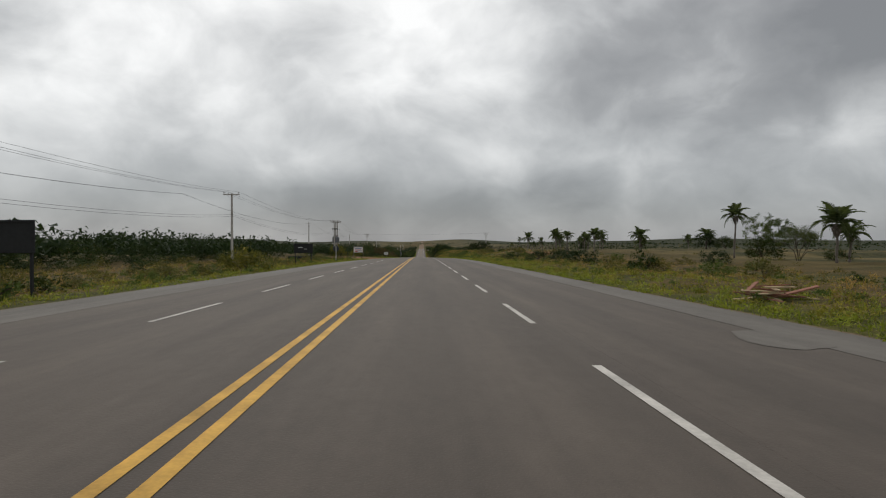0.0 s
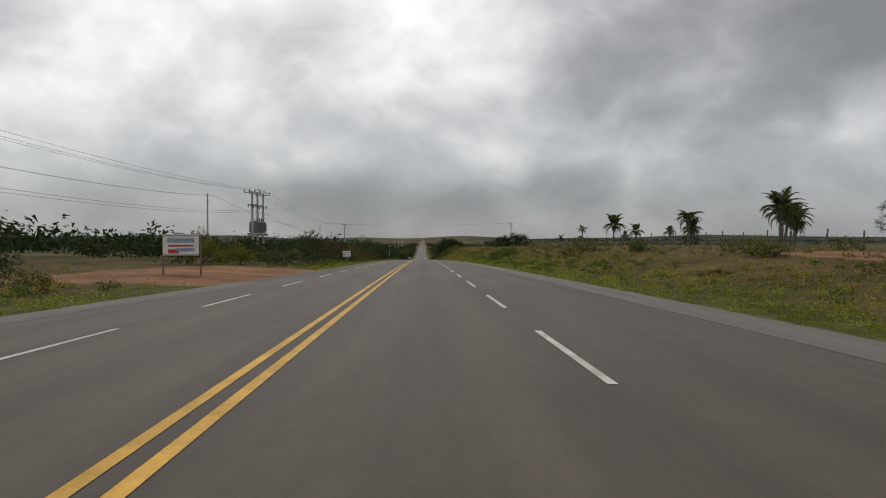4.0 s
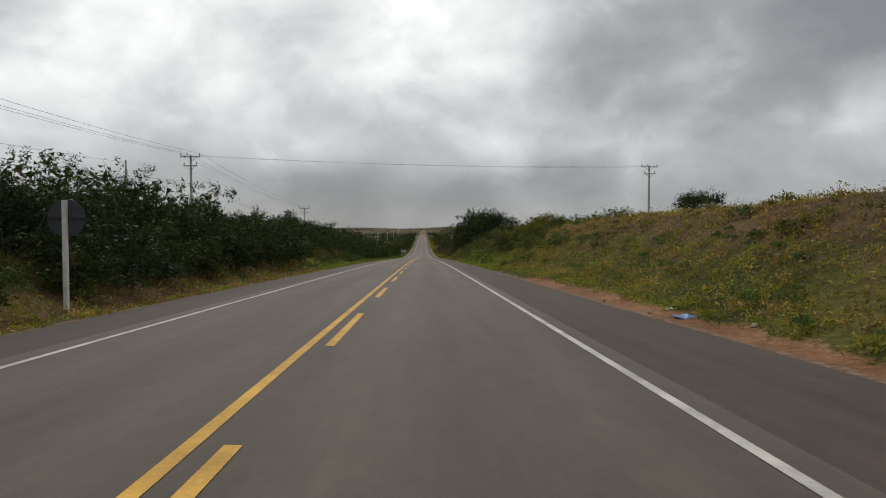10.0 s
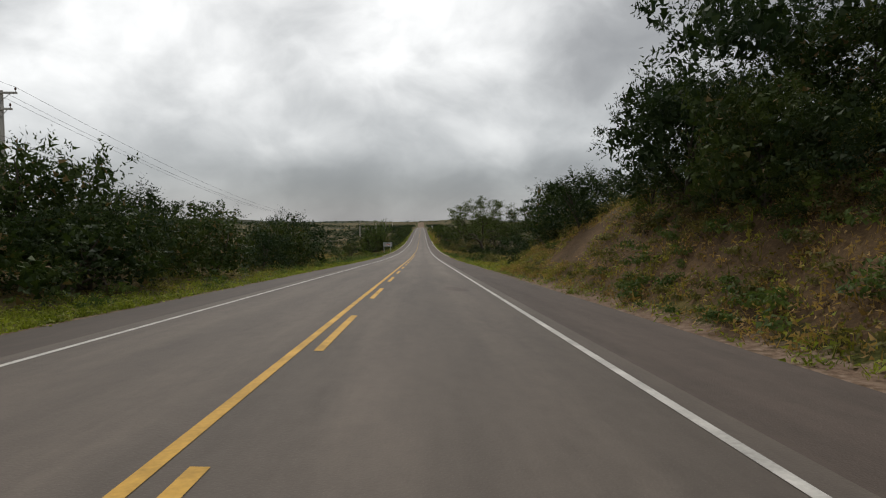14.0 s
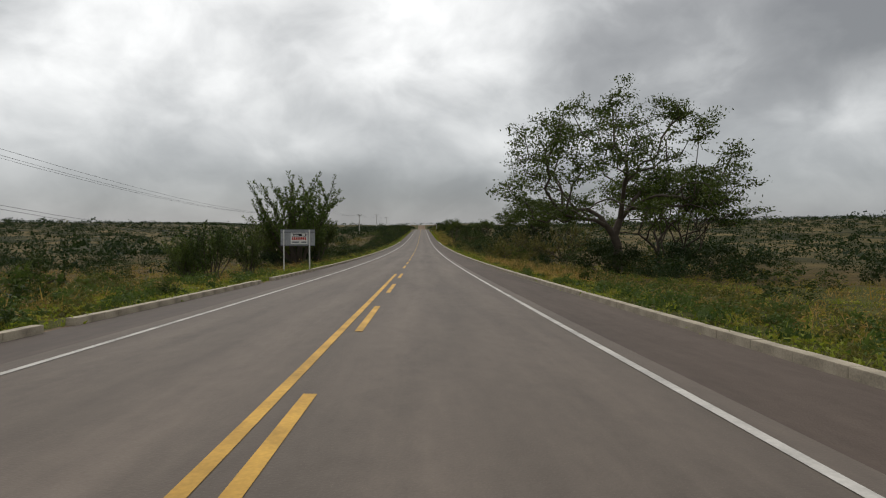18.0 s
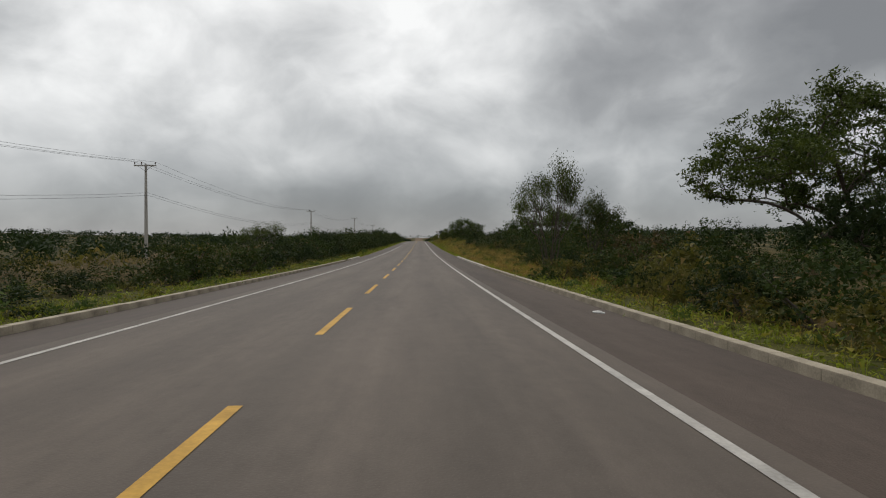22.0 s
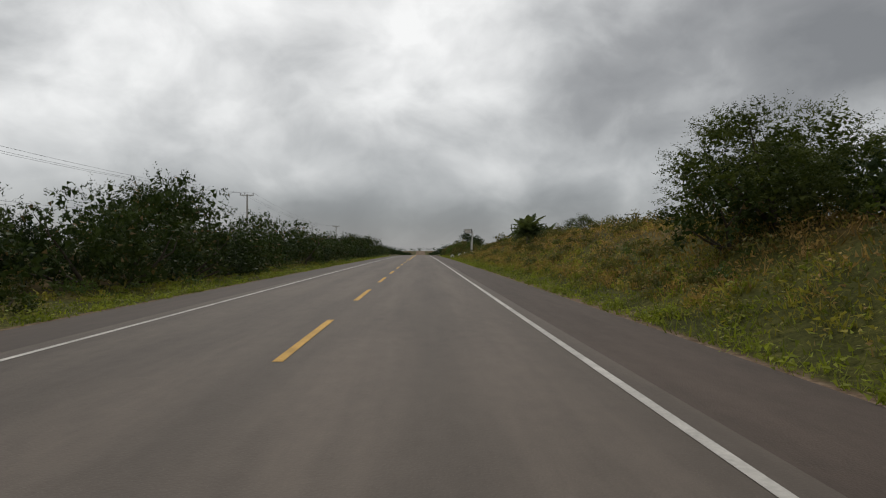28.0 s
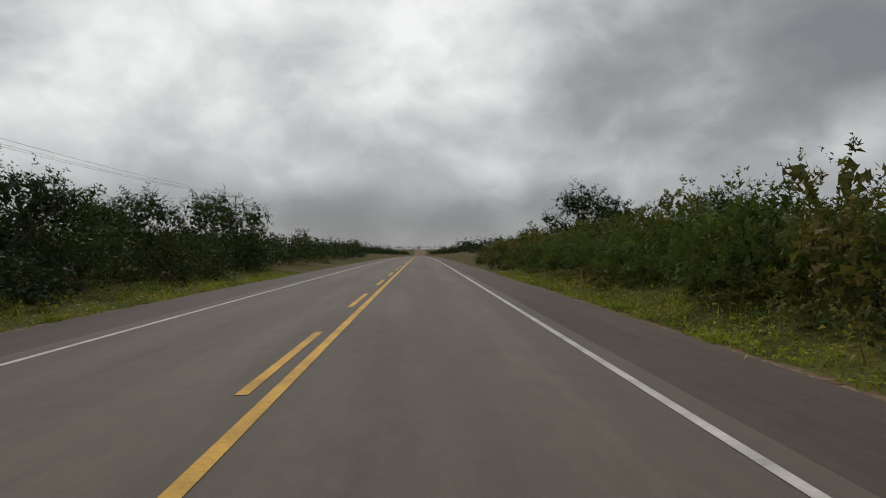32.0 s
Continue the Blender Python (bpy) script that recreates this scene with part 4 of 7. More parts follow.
plant("bush", -9.6, 228.5, 0.75, 1.0, None, 1)
plant("bush", -9.9, 231.5, 0.85, 1.0, None, 3)
plant("bush", -9.7, 234.5, 0.8, 1.0, None, 1)
plant("weed_bush", -8.2, 229, 0.8, 0.9, None, 0)
plant("weed_bush", -8.3, 233, 0.7, 0.9, None, 2)
plant("bush", 14.5, 88, 0.6, 0.7, None, 1)
plant("bush", 17.5, 82.5, 0.7, 0.75, None, 3)
plant("bush", 19.5, 79.5, 0.75, 0.75, None, 1)
plant("bush", 15.5, 79.5, 0.45, 0.7, None, 0)
plant("bush", 21, 83, 0.75, 0.7, None, 3)
plant("bush", 24.5, 92, 0.7, 0.7, None, 1)
plant("weed_bush", 15.5, 98, 1.5, 0.8, None, 1)
plant("bush", 17, 100, 0.55, 0.7, None, 2)
plant("acacia_tree", 21.9, 238, 0.75, 1.1, None, 0)
plant("acacia_tree", 24.4, 237, 0.85, 1.15, None, 0)
plant("acacia_tree", 27.0, 239, 0.8, 1.1, None, 0)
plant("acacia_tree", 23.6, 267, 0.75, 0.95, None, 0)
plant("airy_tree", 20.5, 262, 0.6, 0.9, None, 1)
plant("bush", 9.2, 280.3, 0.36, 0.9, None, 1)
plant("bush", 10.0, 278.4, 0.36, 0.9, None, 3)
plant("bush", 10.2, 282.4, 0.34, 0.85, None, 0)
plant("bush", 10.2, 287.2, 0.36, 0.85, None, 1)
plant("bush", 9.6, 290.6, 0.34, 0.9, None, 3)
plant("bush", 9.6, 296.2, 0.5, 0.9, None, 1)
plant("bush", 10.6, 300.5, 0.55, 0.85, None, 3)
plant("airy_tree", 10.9, 289.0, 0.36, 0.95, None, 1)
plant("bush", 9.0, 277.2, 0.36, 0.9, None, 3)
plant("bush", 8.7, 283.0, 0.26, 0.9, None, 1)
plant("brown_bush", 9.4, 285.2, 0.36, 0.9, None, 0)
plant("bush", 9.1, 275.0, 0.4, 0.9, None, 1)
plant("bush", 8.9, 271.5, 0.4, 0.9, None, 3)
plant("brown_bush", 9.2, 293.6, 0.4, 0.9, None, 1)
plant("flowering_bush", 12.4, 279.8, 0.55, 0.9, None, 0)
plant("flowering_bush", 13.0, 284.2, 0.5, 0.85, None, 0)
plant("flowering_bush", 11.6, 285.0, 0.42, 0.9, None, 0)
plant("flowering_bush", 11.8, 292.6, 0.45, 0.9, None, 0)
plant("flowering_bush", 9.4, 274.0, 0.45, 0.9, None, 0)
plant("acacia_tree", 9.6, 321, 0.85, 1.05, None, 0)
plant("acacia_tree", 12.5, 325, 1.2, 1.2, None, 1)
plant("acacia_tree", 10.6, 333, 1.2, 1.2, None, 0)
plant("acacia_tree", 14.5, 322, 1.05, 1.05, None, 0)
plant("acacia_tree", 9.4, 334, 0.85, 1.05, None, 0)
plant("acacia_tree", 12.5, 349, 0.8, 0.9, None, 1)
plant("acacia_tree", 10.5, 356, 0.85, 0.95, None, 0)
plant("bush", 9.3, 364, 0.8, 1.0, None, 1)
plant("acacia_tree", 9.9, 352.0, 0.9, 1.0, None, 1)
plant("acacia_tree", 12.6, 331.0, 0.95, 1.0, None, 2)
plant("acacia_tree", 15.0, 333.0, 1.1, 1.0, None, 1)
plant("acacia_tree", 13.6, 328.5, 0.95, 1.0, None, 2)
plant("bush", 9.2, 329.2, 0.42, 0.9, None, 1)
plant("bush", 9.5, 326.0, 0.42, 0.9, None, 3)
plant("brown_bush", 8.7, 331.5, 0.34, 0.9, None, 0)
plant("brown_bush", 8.8, 323.5, 0.36, 0.9, None, 1)
plant("acacia_tree", 9.4, 346, 0.72, 1.0, None, 0)
plant("acacia_tree", 9.0, 329, 0.75, 1.1, None, 1)
plant("acacia_tree", 11.4, 337.5, 1.0, 1.1, None, 0)
plant("broad_tree", 16.5, 399.5, 1.0, 1.1, None, 2)
plant("broad_tree", 16.2, 464.2, 1.06, 1.0, None, 0)
plant("airy_tree", 22, 467, 1.7, 1.1, None, 1)
plant("bush", 14.6, 463.5, 1.0, 1.2, None, 1)
plant("bush", 20, 462, 1.0, 1.0, None, 3)
plant("bush", 23, 458, 0.9, 0.9, None, 1)
plant("bush", 17, 456, 0.6, 0.9, None, 0)
plant("bush", 17.5, 466, 0.9, 1.0, None, 3)
plant("bush", 12.2, 474, 0.62, 0.95, None, 1)
plant("bush", 27, 470, 1.2, 0.9, None, 1)
plant("airy_tree", 33, 440, 0.9, 1.0, None, 1)
plant("broad_tree", 26.0, 561, 1.13, 1.04, None, 1)
plant("airy_tree", 35, 557, 1.4, 0.8, None, 0)
plant("bush", 24, 556, 1.5, 1.2, None, 3)
plant("bush", 29, 558, 1.6, 1.2, None, 1)
plant("bush", 20.5, 562, 1.2, 1.0, None, 1)
plant("acacia_tree", 68.5, 141, 1.0, 1.0, None, 0)
plant("acacia_tree", 76, 146, 0.9, 1.0, None, 1)
plant("airy_tree", 8.5, 558, 0.68, 1.95, None, 0)
plant("dry_bush", 10.0, 486, 1.1, 1.1, None, 1)
plant("wand_tree", 10.8, 488, 0.95, 0.95, None, 2)
plant("dry_bush", 11.0, 495.5, 0.9, 1.0, None, 0)
plant("dry_bush", 13.2, 498, 1.0, 1.0, None, 2)
plant("brown_bush", 10.2, 499.5, 0.6, 1.0, None, 2)
plant("dry_bush", 13.0, 489.5, 1.0, 1.0, None, 2)
plant("dry_bush", 16.0, 491.5, 1.05, 1.0, None, 1)
plant("wand_tree", 14.2, 491, 1.05, 0.95, None, 2)
plant("wand_tree", 17.5, 488, 1.15, 1.0, None, 2)
plant("bush", 10.6, 513, 0.85, 0.85, None, 1)
plant("bush", 13.5, 519, 0.85, 0.85, None, 3)
plant("bush", 12, 545, 0.8, 0.8, None, 0)
plant("acacia_tree", 17.8, 623, 1.25, 1.08, None, 1)
plant("acacia_tree", 16.0, 620, 0.7, 1.0, None, 0)
plant("airy_tree", 20.4, 612, 1.42, 0.86, None, 0)
plant("airy_tree", 22.4, 614.5, 1.3, 0.86, None, 0)
plant("acacia_tree", 24.6, 598, 1.05, 0.98, None, 0)
plant("weed_bush", 6.9, 599.8, 0.62, 0.8, None, 1)
plant("weed_bush", 6.9, 551.5, 0.8, 1.0, None, 0)
plant("brown_bush", 11.6, 552, 1.0, 1.0, None, 1)
plant("brown_bush", 12.8, 556, 1.1, 1.0, None, 0)
plant("bush", 9.5, 551.2, 0.4, 0.9, None, 0)
plant("airy_tree", 11.0, 557.5, 0.55, 1.75, None, 1)
plant("acacia_tree", 16.0, 589, 0.72, 1.0, None, 1)
plant("acacia_tree", 15.2, 577.5, 0.72, 1.0, None, 2)
plant("brown_bush", 15.4, 571.5, 1.35, 1.0, None, 2)
plant("bush", 11.6, 567, 0.5, 0.9, None, 1)
plant("bush", 11.2, 563.5, 0.55, 0.9, None, 0)
plant("acacia_tree", 21, 630, 0.85, 1.0, None, 1)
plant("acacia_tree", 12.0, 661, 0.75, 1.0, None, 1)
plant("acacia_tree", 12.3, 682.0, 1.0, 1.06, 40, 3)
plant("acacia_tree", 15.6, 683.5, 0.9, 1.0, 130, 3)
plant("brown_bush", 13.0, 676.5, 0.8, 0.9, None, 1)
plant("bush", 13.4, 679.5, 0.95, 0.9, None, 3)
plant("bush", 11.0, 679.0, 0.8, 0.9, None, 0)
plant("acacia_tree", 10.2, 701.5, 0.75, 0.8, 200, 3)
plant("bush", 9.0, 701.5, 0.8, 0.9, None, 0)
plant("bush", 10.5, 703.5, 0.95, 0.95, None, 3)
plant("bush", 11.6, 698, 0.9, 0.9, None, 1)
plant("bush", 13.5, 704, 0.9, 1.0, None, 1)
plant("acacia_tree", 21, 722, 0.6, 0.9, None, 0)
plant("airy_tree", 16, 742, 0.5, 0.9, None, 0)
plant("acacia_tree", 33, 826, 0.75, 0.75, None, 0)
plant("acacia_tree", 38, 828, 0.6, 0.8, None, 0)
plant("acacia_tree", 46, 832, 0.7, 0.8, None, 1)
plant("acacia_tree", 22, 850, 0.6, 0.8, None, 1)
plant("acacia_tree", 16, 845, 0.55, 0.8, None, 0)
plant("acacia_tree", -12.8, 285.5, 0.71, 1.05, None, 0)
plant("acacia_tree", -13.4, 289.5, 0.75, 1.05, None, 1)
plant("acacia_tree", -12.4, 293.0, 0.78, 1.05, None, 0)
plant("acacia_tree", -13.2, 280.0, 0.71, 1.05, None, 1)
plant("bush", -10.2, 294.0, 1.0, 0.95, None, 2)
plant("acacia_tree", -11.0, 336, 1.2, 1.05, None, 1)
plant("acacia_tree", -12.5, 346, 1.0, 1.0, None, 0)
plant("acacia_tree", -10.5, 327, 0.9, 1.0, None, 0)
plant("acacia_tree", -10.2, 371, 1.1, 1.05, None, 0)
plant("acacia_tree", -9.6, 364.5, 1.0, 1.05, None, 1)
plant("acacia_tree", -9.4, 357.5, 0.75, 1.0, None, 0)
plant("wand_tree", -11.3, 424, 0.75, 0.95, None, 1)
plant("weed_bush", -8.6, 426, 1.3, 1.1, None, 1)
plant("wand_tree", -10.4, 474.5, 1.62, 1.08, None, 0)
plant("wand_tree", -12.4, 476, 1.25, 0.9, None, 0)
plant("wand_tree", -9.0, 477, 1.0, 0.9, None, 1)
plant("bush", -10.5, 476, 1.0, 0.75, None, 1)
plant("bush", -13, 473, 0.9, 0.7, None, 3)
plant("wand_tree", -11.8, 495.5, 1.25, 1.0, None, 1)
plant("wand_tree", -14, 492, 1.0, 0.95, None, 1)
plant("wand_tree", -8.5, 452.0, 0.55, 1.0, None, 1)
plant("wand_tree", -9.9, 450.3, 0.68, 1.0, None, 1)
plant("wand_tree", -11.4, 451.2, 0.6, 1.0, None, 0)
plant("bush", -11.5, 497, 0.75, 0.8, None, 1)
plant("bush", -9.7, 489.0, 0.66, 0.9, None, 0)
plant("bush", -10.8, 493.0, 0.7, 0.9, None, 3)
plant("bush", -9.7, 497.5, 0.7, 0.9, None, 2)
plant("bush", -11.8, 501.0, 0.78, 0.9, None, 1)
plant("bush", -13.0, 494.0, 0.76, 0.9, None, 0)
plant("bush", -9.6, 504.0, 0.68, 0.9, None, 3)
plant("airy_tree", -12, 577, 0.8, 0.9, None, 0)
plant("acacia_tree", -11.0, 717, 1.2, 1.12, None, 1)
plant("bush", -9.3, 594, 0.9, 0.95, None, 1)
plant("bush", -10.2, 598, 1.0, 1.0, None, 3)
plant("acacia_tree", -14, 722, 1.12, 1.06, None, 1)
plant("bush", -17, 447, 0.7, 0.9, None, 0)
plant("weed_bush", -15, 443, 1.5, 1.0, None, 1)
plant("weed_bush", -7.6, 429, 0.7, 0.8, None, 0)
plant("weed_bush", 9.6, 398, 1.1, 1.0, None, 1)
plant("acacia_tree", -9.6, 781.5, 0.95, 1.0, None, 1)
plant("bush", -8.6, 784, 0.9, 1.0, None, 1)
plant("acacia_tree", -10.5, 789, 0.8, 0.95, None, 0)
plant("bush", -9.0, 699, 0.8, 0.9, None, 0)
plant("acacia_tree", -10.8, 706, 0.6, 0.95, None, 0)
plant("acacia_tree", -11, 811, 0.9, 1.0, None, 0)
plant("acacia_tree", -10.3, 803, 0.7, 0.95, None, 1)
plant("acacia_tree", -11.5, 816, 0.95, 1.0, None, 1)
plant("acacia_tree", -11.3, 821, 0.88, 1.0, None, 0)
plant("acacia_tree", -10.6, 758, 0.78, 0.95, None, 1)

# kind, from, to, near, far, count, smallest, largest, side, squash
thicket("bush", 196, 264, 1.7, 2.4, 26, 0.45, 0.68, -1, 0.95)
thicket("bush", 334, 358, 3.0, 4.6, 9, 0.5, 0.7, 1, 0.85)
thicket("dry_bush", 310, 340, 2.2, 5.5, 12, 0.4, 0.65, 1, 0.8)
thicket("bush", 556, 573, 3.8, 5.4, 8, 0.62, 0.82, 1, 0.9)
thicket("bush", 572, 606, 6.8, 8.2, 12, 0.8, 1.02, 1, 0.9)
thicket("dry_bush", 570, 612, 6.6, 8.0, 8, 0.5, 0.8, 1, 0.95)
thicket("weed_bush", 574, 612, 5.6, 7.4, 9, 0.5, 0.9, 1, 0.9)
thicket("bush", 548, 600, 2.6, 4.4, 10, 0.6, 0.85, -1, 0.9)
thicket("acacia_tree", 60, 150, 22, 44, 20, 0.55, 0.9, -1, 0.85)
thicket("bush", 30, 130, 14, 40, 30, 0.5, 0.8, -1, 0.8)
thicket("dry_bush", 20, 128, 8, 22, 18, 0.5, 0.8, 1, 0.8)
thicket("bush", 318, 340, 3.0, 6.0, 10, 0.55, 0.85, 1, 0.9)
thicket("brown_bush", 317, 336, 1.7, 3.0, 11, 0.3, 0.44, 1, 0.9)
thicket("bush", 320, 336, 2.6, 3.4, 6, 0.26, 0.36, 1, 0.9)
thicket("brown_bush", 164, 206, 1.8, 3.2, 20, 0.6, 0.85, -1, 0.95)
thicket("brown_bush", 160, 200, 3.4, 5.5, 16, 0.85, 1.15, -1, 1.0)
thicket("acacia_tree", 158, 205, 7.0, 10.0, 9, 0.65, 0.9, -1, 1.0)
thicket("bush", 206, 264, 1.7, 2.7, 19, 0.55, 0.78, -1, 0.95)
thicket("dry_bush", 166, 264, 1.3, 2.0, 16, 0.35, 0.55, -1, 0.9)
thicket("dry_bush", 336, 396, 2.6, 9, 22, 0.45, 0.8, 1, 0.9)
thicket("bush", 346, 392, 5, 11, 12, 0.5, 0.8, 1, 0.9)
thicket("weed_bush", 338, 380, 1.4, 4, 12, 0.4, 0.8, 1, 0.8)
thicket("dry_bush", 602, 655, 4, 9, 12, 0.45, 0.8, 1, 0.9)
thicket("bush", 640, 660, 6, 10, 5, 0.6, 0.8, 1, 0.9)
thicket("bush", 440, 500, 9, 24, 26, 0.5, 0.8, 1, 0.85)
thicket("bush", 430, 500, 9, 24, 24, 0.45, 0.7, -1, 0.85)
thicket("bush", 222, 238, 4.7, 7, 7, 0.9, 1.1, -1, 1.0)
thicket("dry_bush", 12, 106, 2.6, 8, 36, 0.35, 0.6, -1, 0.85)
thicket("bush", 12, 106, 5, 12, 16, 0.28, 0.42, -1, 0.8)
thicket("acacia_tree", 15, 130, 19, 36, 18, 0.5, 0.85, -1, 0.85)
thicket("weed_bush", 140, 154, 1.3, 3.4, 10, 0.6, 1.0, -1, 0.8)
thicket("dry_bush", 143, 190, 5.0, 14, 20, 0.6, 0.9, -1, 0.9)
thicket("bush", 140, 195, 8, 20, 24, 0.6, 0.9, -1, 0.85)
thicket("weed_bush", 412, 452, 0.9, 2.2, 16, 0.3, 0.55, -1, 0.9)
thicket("weed_bush", 456, 560, 0.9, 2.2, 18, 0.3, 0.55, -1, 0.9)
thicket("weed_bush", 264, 298, 2.0, 5.0, 14, 0.5, 1.0, -1, 0.9)
thicket("brown_bush", 270, 293, 1.7, 3.0, 11, 0.36, 0.52, -1, 0.9)
thicket("bush", 262, 300, 2.4, 4.2, 15, 0.5, 0.75, -1, 0.85)
thicket("dry_bush", 262, 300, 1.5, 3.2, 12, 0.45, 0.7, -1, 0.9)
thicket("dry_bush", 744, 776, 2.6, 6, 16, 0.3, 0.48, 1, 0.9)
thicket("weed_bush", 414, 590, 0.7, 1.8, 26, 0.25, 0.5, 1, 0.9)
thicket("dry_bush", 424, 452, 4.0, 8, 6, 0.5, 0.8, -1, 1.0)
thicket("weed_bush", 2, 106, 3, 14, 10, 0.6, 1.2, -1, 0.8)
thicket("bush", 8, 60, 19, 27, 9, 0.5, 0.75, -1, 0.8)
thicket("bush", 134, 160, 3.2, 8, 13, 0.5, 0.7, -1, 0.75)
thicket("bush", 158, 188, 5.3, 8, 8, 0.7, 0.9, -1, 0.85)
thicket("bush", 190, 207, 2.8, 4.0, 6, 0.55, 0.7, -1, 0.9)
thicket("bush", 207, 226, 2.3, 3.6, 9, 0.75, 1.0, -1, 0.95)
thicket("bush", 186, 208, 5.0, 8, 8, 0.6, 0.75, -1, 0.9)
thicket("bush", 208, 234, 5.3, 8, 8, 0.9, 1.1, -1, 1.0)
thicket("bush", 237, 266, 2.3, 3.8, 13, 0.7, 1.0, -1, 0.95)
thicket("bush", 232, 266, 5.3, 8, 12, 0.95, 1.15, -1, 1.0)
thicket("bush", 264, 300, 5.2, 8, 22, 0.85, 1.05, -1, 1.0)
thicket("bush", 276, 292, 3.0, 4.2, 6, 0.45, 0.6, -1, 0.85)
thicket("weed_bush", 264, 298, 1.5, 2.8, 9, 0.7, 1.1, -1, 0.9)
thicket("bush", 292, 350, 2.9, 4.4, 25, 0.9, 1.15, -1, 1.0)
thicket("acacia_tree", 298, 345, 5.0, 8, 12, 0.9, 1.1, -1, 1.0)
thicket("bush", 345, 374, 3.2, 8, 10, 0.6, 0.9, -1, 0.9)
thicket("weed_bush", 133, 400, 1.4, 2.6, 16, 0.45, 0.85, -1, 0.8)
thicket("weed_bush", 380, 470, 3, 14, 14, 0.6, 1.2, -1, 0.9)
thicket("bush", 482, 560, 2.6, 4.6, 26, 0.4, 0.6, -1, 0.75)
thicket("bush", 482, 560, 5, 12, 26, 0.5, 0.7, -1, 0.75)
thicket("bush", 552, 602, 2.9, 6, 22, 0.6, 0.85, -1, 0.9)
thicket("bush", 598, 672, 2.7, 4.4, 28, 0.85, 1.12, -1, 1.0)
thicket("bush", 598, 672, 5.3, 8, 16, 0.95, 1.15, -1, 0.95)
thicket("acacia_tree", 640, 705, 6, 9, 6, 0.6, 0.8, -1, 0.9)
thicket("bush", 672, 770, 2.7, 4.4, 36, 0.85, 1.15, -1, 1.0)
thicket("bush", 672, 770, 5.3, 8, 20, 0.9, 1.12, -1, 0.95)
thicket("bush", 770, 792, 2.6, 4.2, 9, 0.9, 1.15, -1, 1.0)
thicket("bush", 792, 836, 2.6, 4.2, 19, 0.7, 0.95, -1, 0.9)
thicket("bush", 770, 880, 5.3, 8, 24, 0.7, 0.95, -1, 0.9)
thicket("bush", 836, 900, 3, 5, 18, 0.8, 1.0, -1, 0.95)
thicket("weed_bush", 600, 860, 1.6, 2.8, 16, 0.5, 0.9, -1, 0.8)
thicket("weed_bush", 20, 150, 5, 14, 16, 0.5, 1.0, 1, 0.8)
thicket("dry_bush", 100, 230, 9, 16, 9, 0.4, 0.7, 1, 0.7)
thicket("weed_bush", 150, 300, 3, 10, 14, 0.4, 0.9, 1, 0.8)
thicket("dry_bush", 262, 334, 2.8, 8.5, 46, 0.5, 0.9, 1, 0.9)
thicket("bush", 268, 332, 3.2, 4.2, 16, 0.34, 0.55, 1, 0.9)
thicket("flowering_bush", 266, 300, 3.4, 8, 13, 0.5, 0.75, 1, 1.1)
thicket("brown_bush", 290, 322, 3.0, 9, 14, 0.45, 0.7, 1, 0.9)
thicket("bush", 268, 336, 5.5, 10, 16, 0.36, 0.56, 1, 0.85)
thicket("weed_bush", 250, 335, 1.8, 5, 22, 0.45, 0.9, 1, 0.75)
thicket("weed_bush", 376, 398, 2.5, 10, 12, 0.7, 1.3, 1, 0.9)
thicket("weed_bush", 415, 560, 3, 9, 18, 0.6, 1.2, 1, 0.9)
thicket("dry_bush", 478, 512, 4, 9, 8, 0.6, 0.95, 1, 0.9)
thicket("dry_bush", 512, 560, 2.2, 3.4, 14, 0.6, 0.9, 1, 0.95)
thicket("bush", 498, 560, 3.0, 4.6, 20, 0.5, 0.75, 1, 0.85)
thicket("bush", 498, 560, 5, 12, 18, 0.6, 0.85, 1, 0.85)
thicket("bush", 553, 612, 8.0, 11, 22, 0.9, 1.1, 1, 1.0)
thicket("bush", 606, 640, 4.6, 10, 14, 0.8, 1.1, 1, 0.95)
thicket("dry_bush", 655, 700, 4.0, 8, 9, 0.4, 0.7, 1, 0.8)
thicket("dry_bush", 704, 782, 3.4, 8, 16, 0.35, 0.6, 1, 0.9)
thicket("bush", 800, 880, 4, 10, 18, 0.5, 0.85, 1, 0.85)
thicket("dry_bush", 797, 860, 2.2, 5.5, 40, 0.85, 1.15, 1, 1.1)
thicket("bush", 800, 850, 4, 4.6, 7, 0.55, 0.75, 1, 1.0)
thicket("airy_tree", 818, 860, 5, 10, 4, 0.3, 0.45, 1, 0.9)
for mat, name, lab in ((LEAF, "hedge_scrub", "dense green scrub behind the roadside bushes"), (LEAF_DEEP, "dark_hedge_scrub", "dense dark green scrub behind the roadside bushes")):
    rows = [r for r in BACK if r[2] == mat]
    shift = np.cumsum([0] + [len(r[0]) for r in rows])
    co = np.concatenate([r[0] for r in rows])
    tri = np.concatenate([r[1] + o for r, o in zip(rows, shift)])
    tagged(new(name, fast_mesh(name, co, tri, mat)), lab, "scrub", kind="stuff")


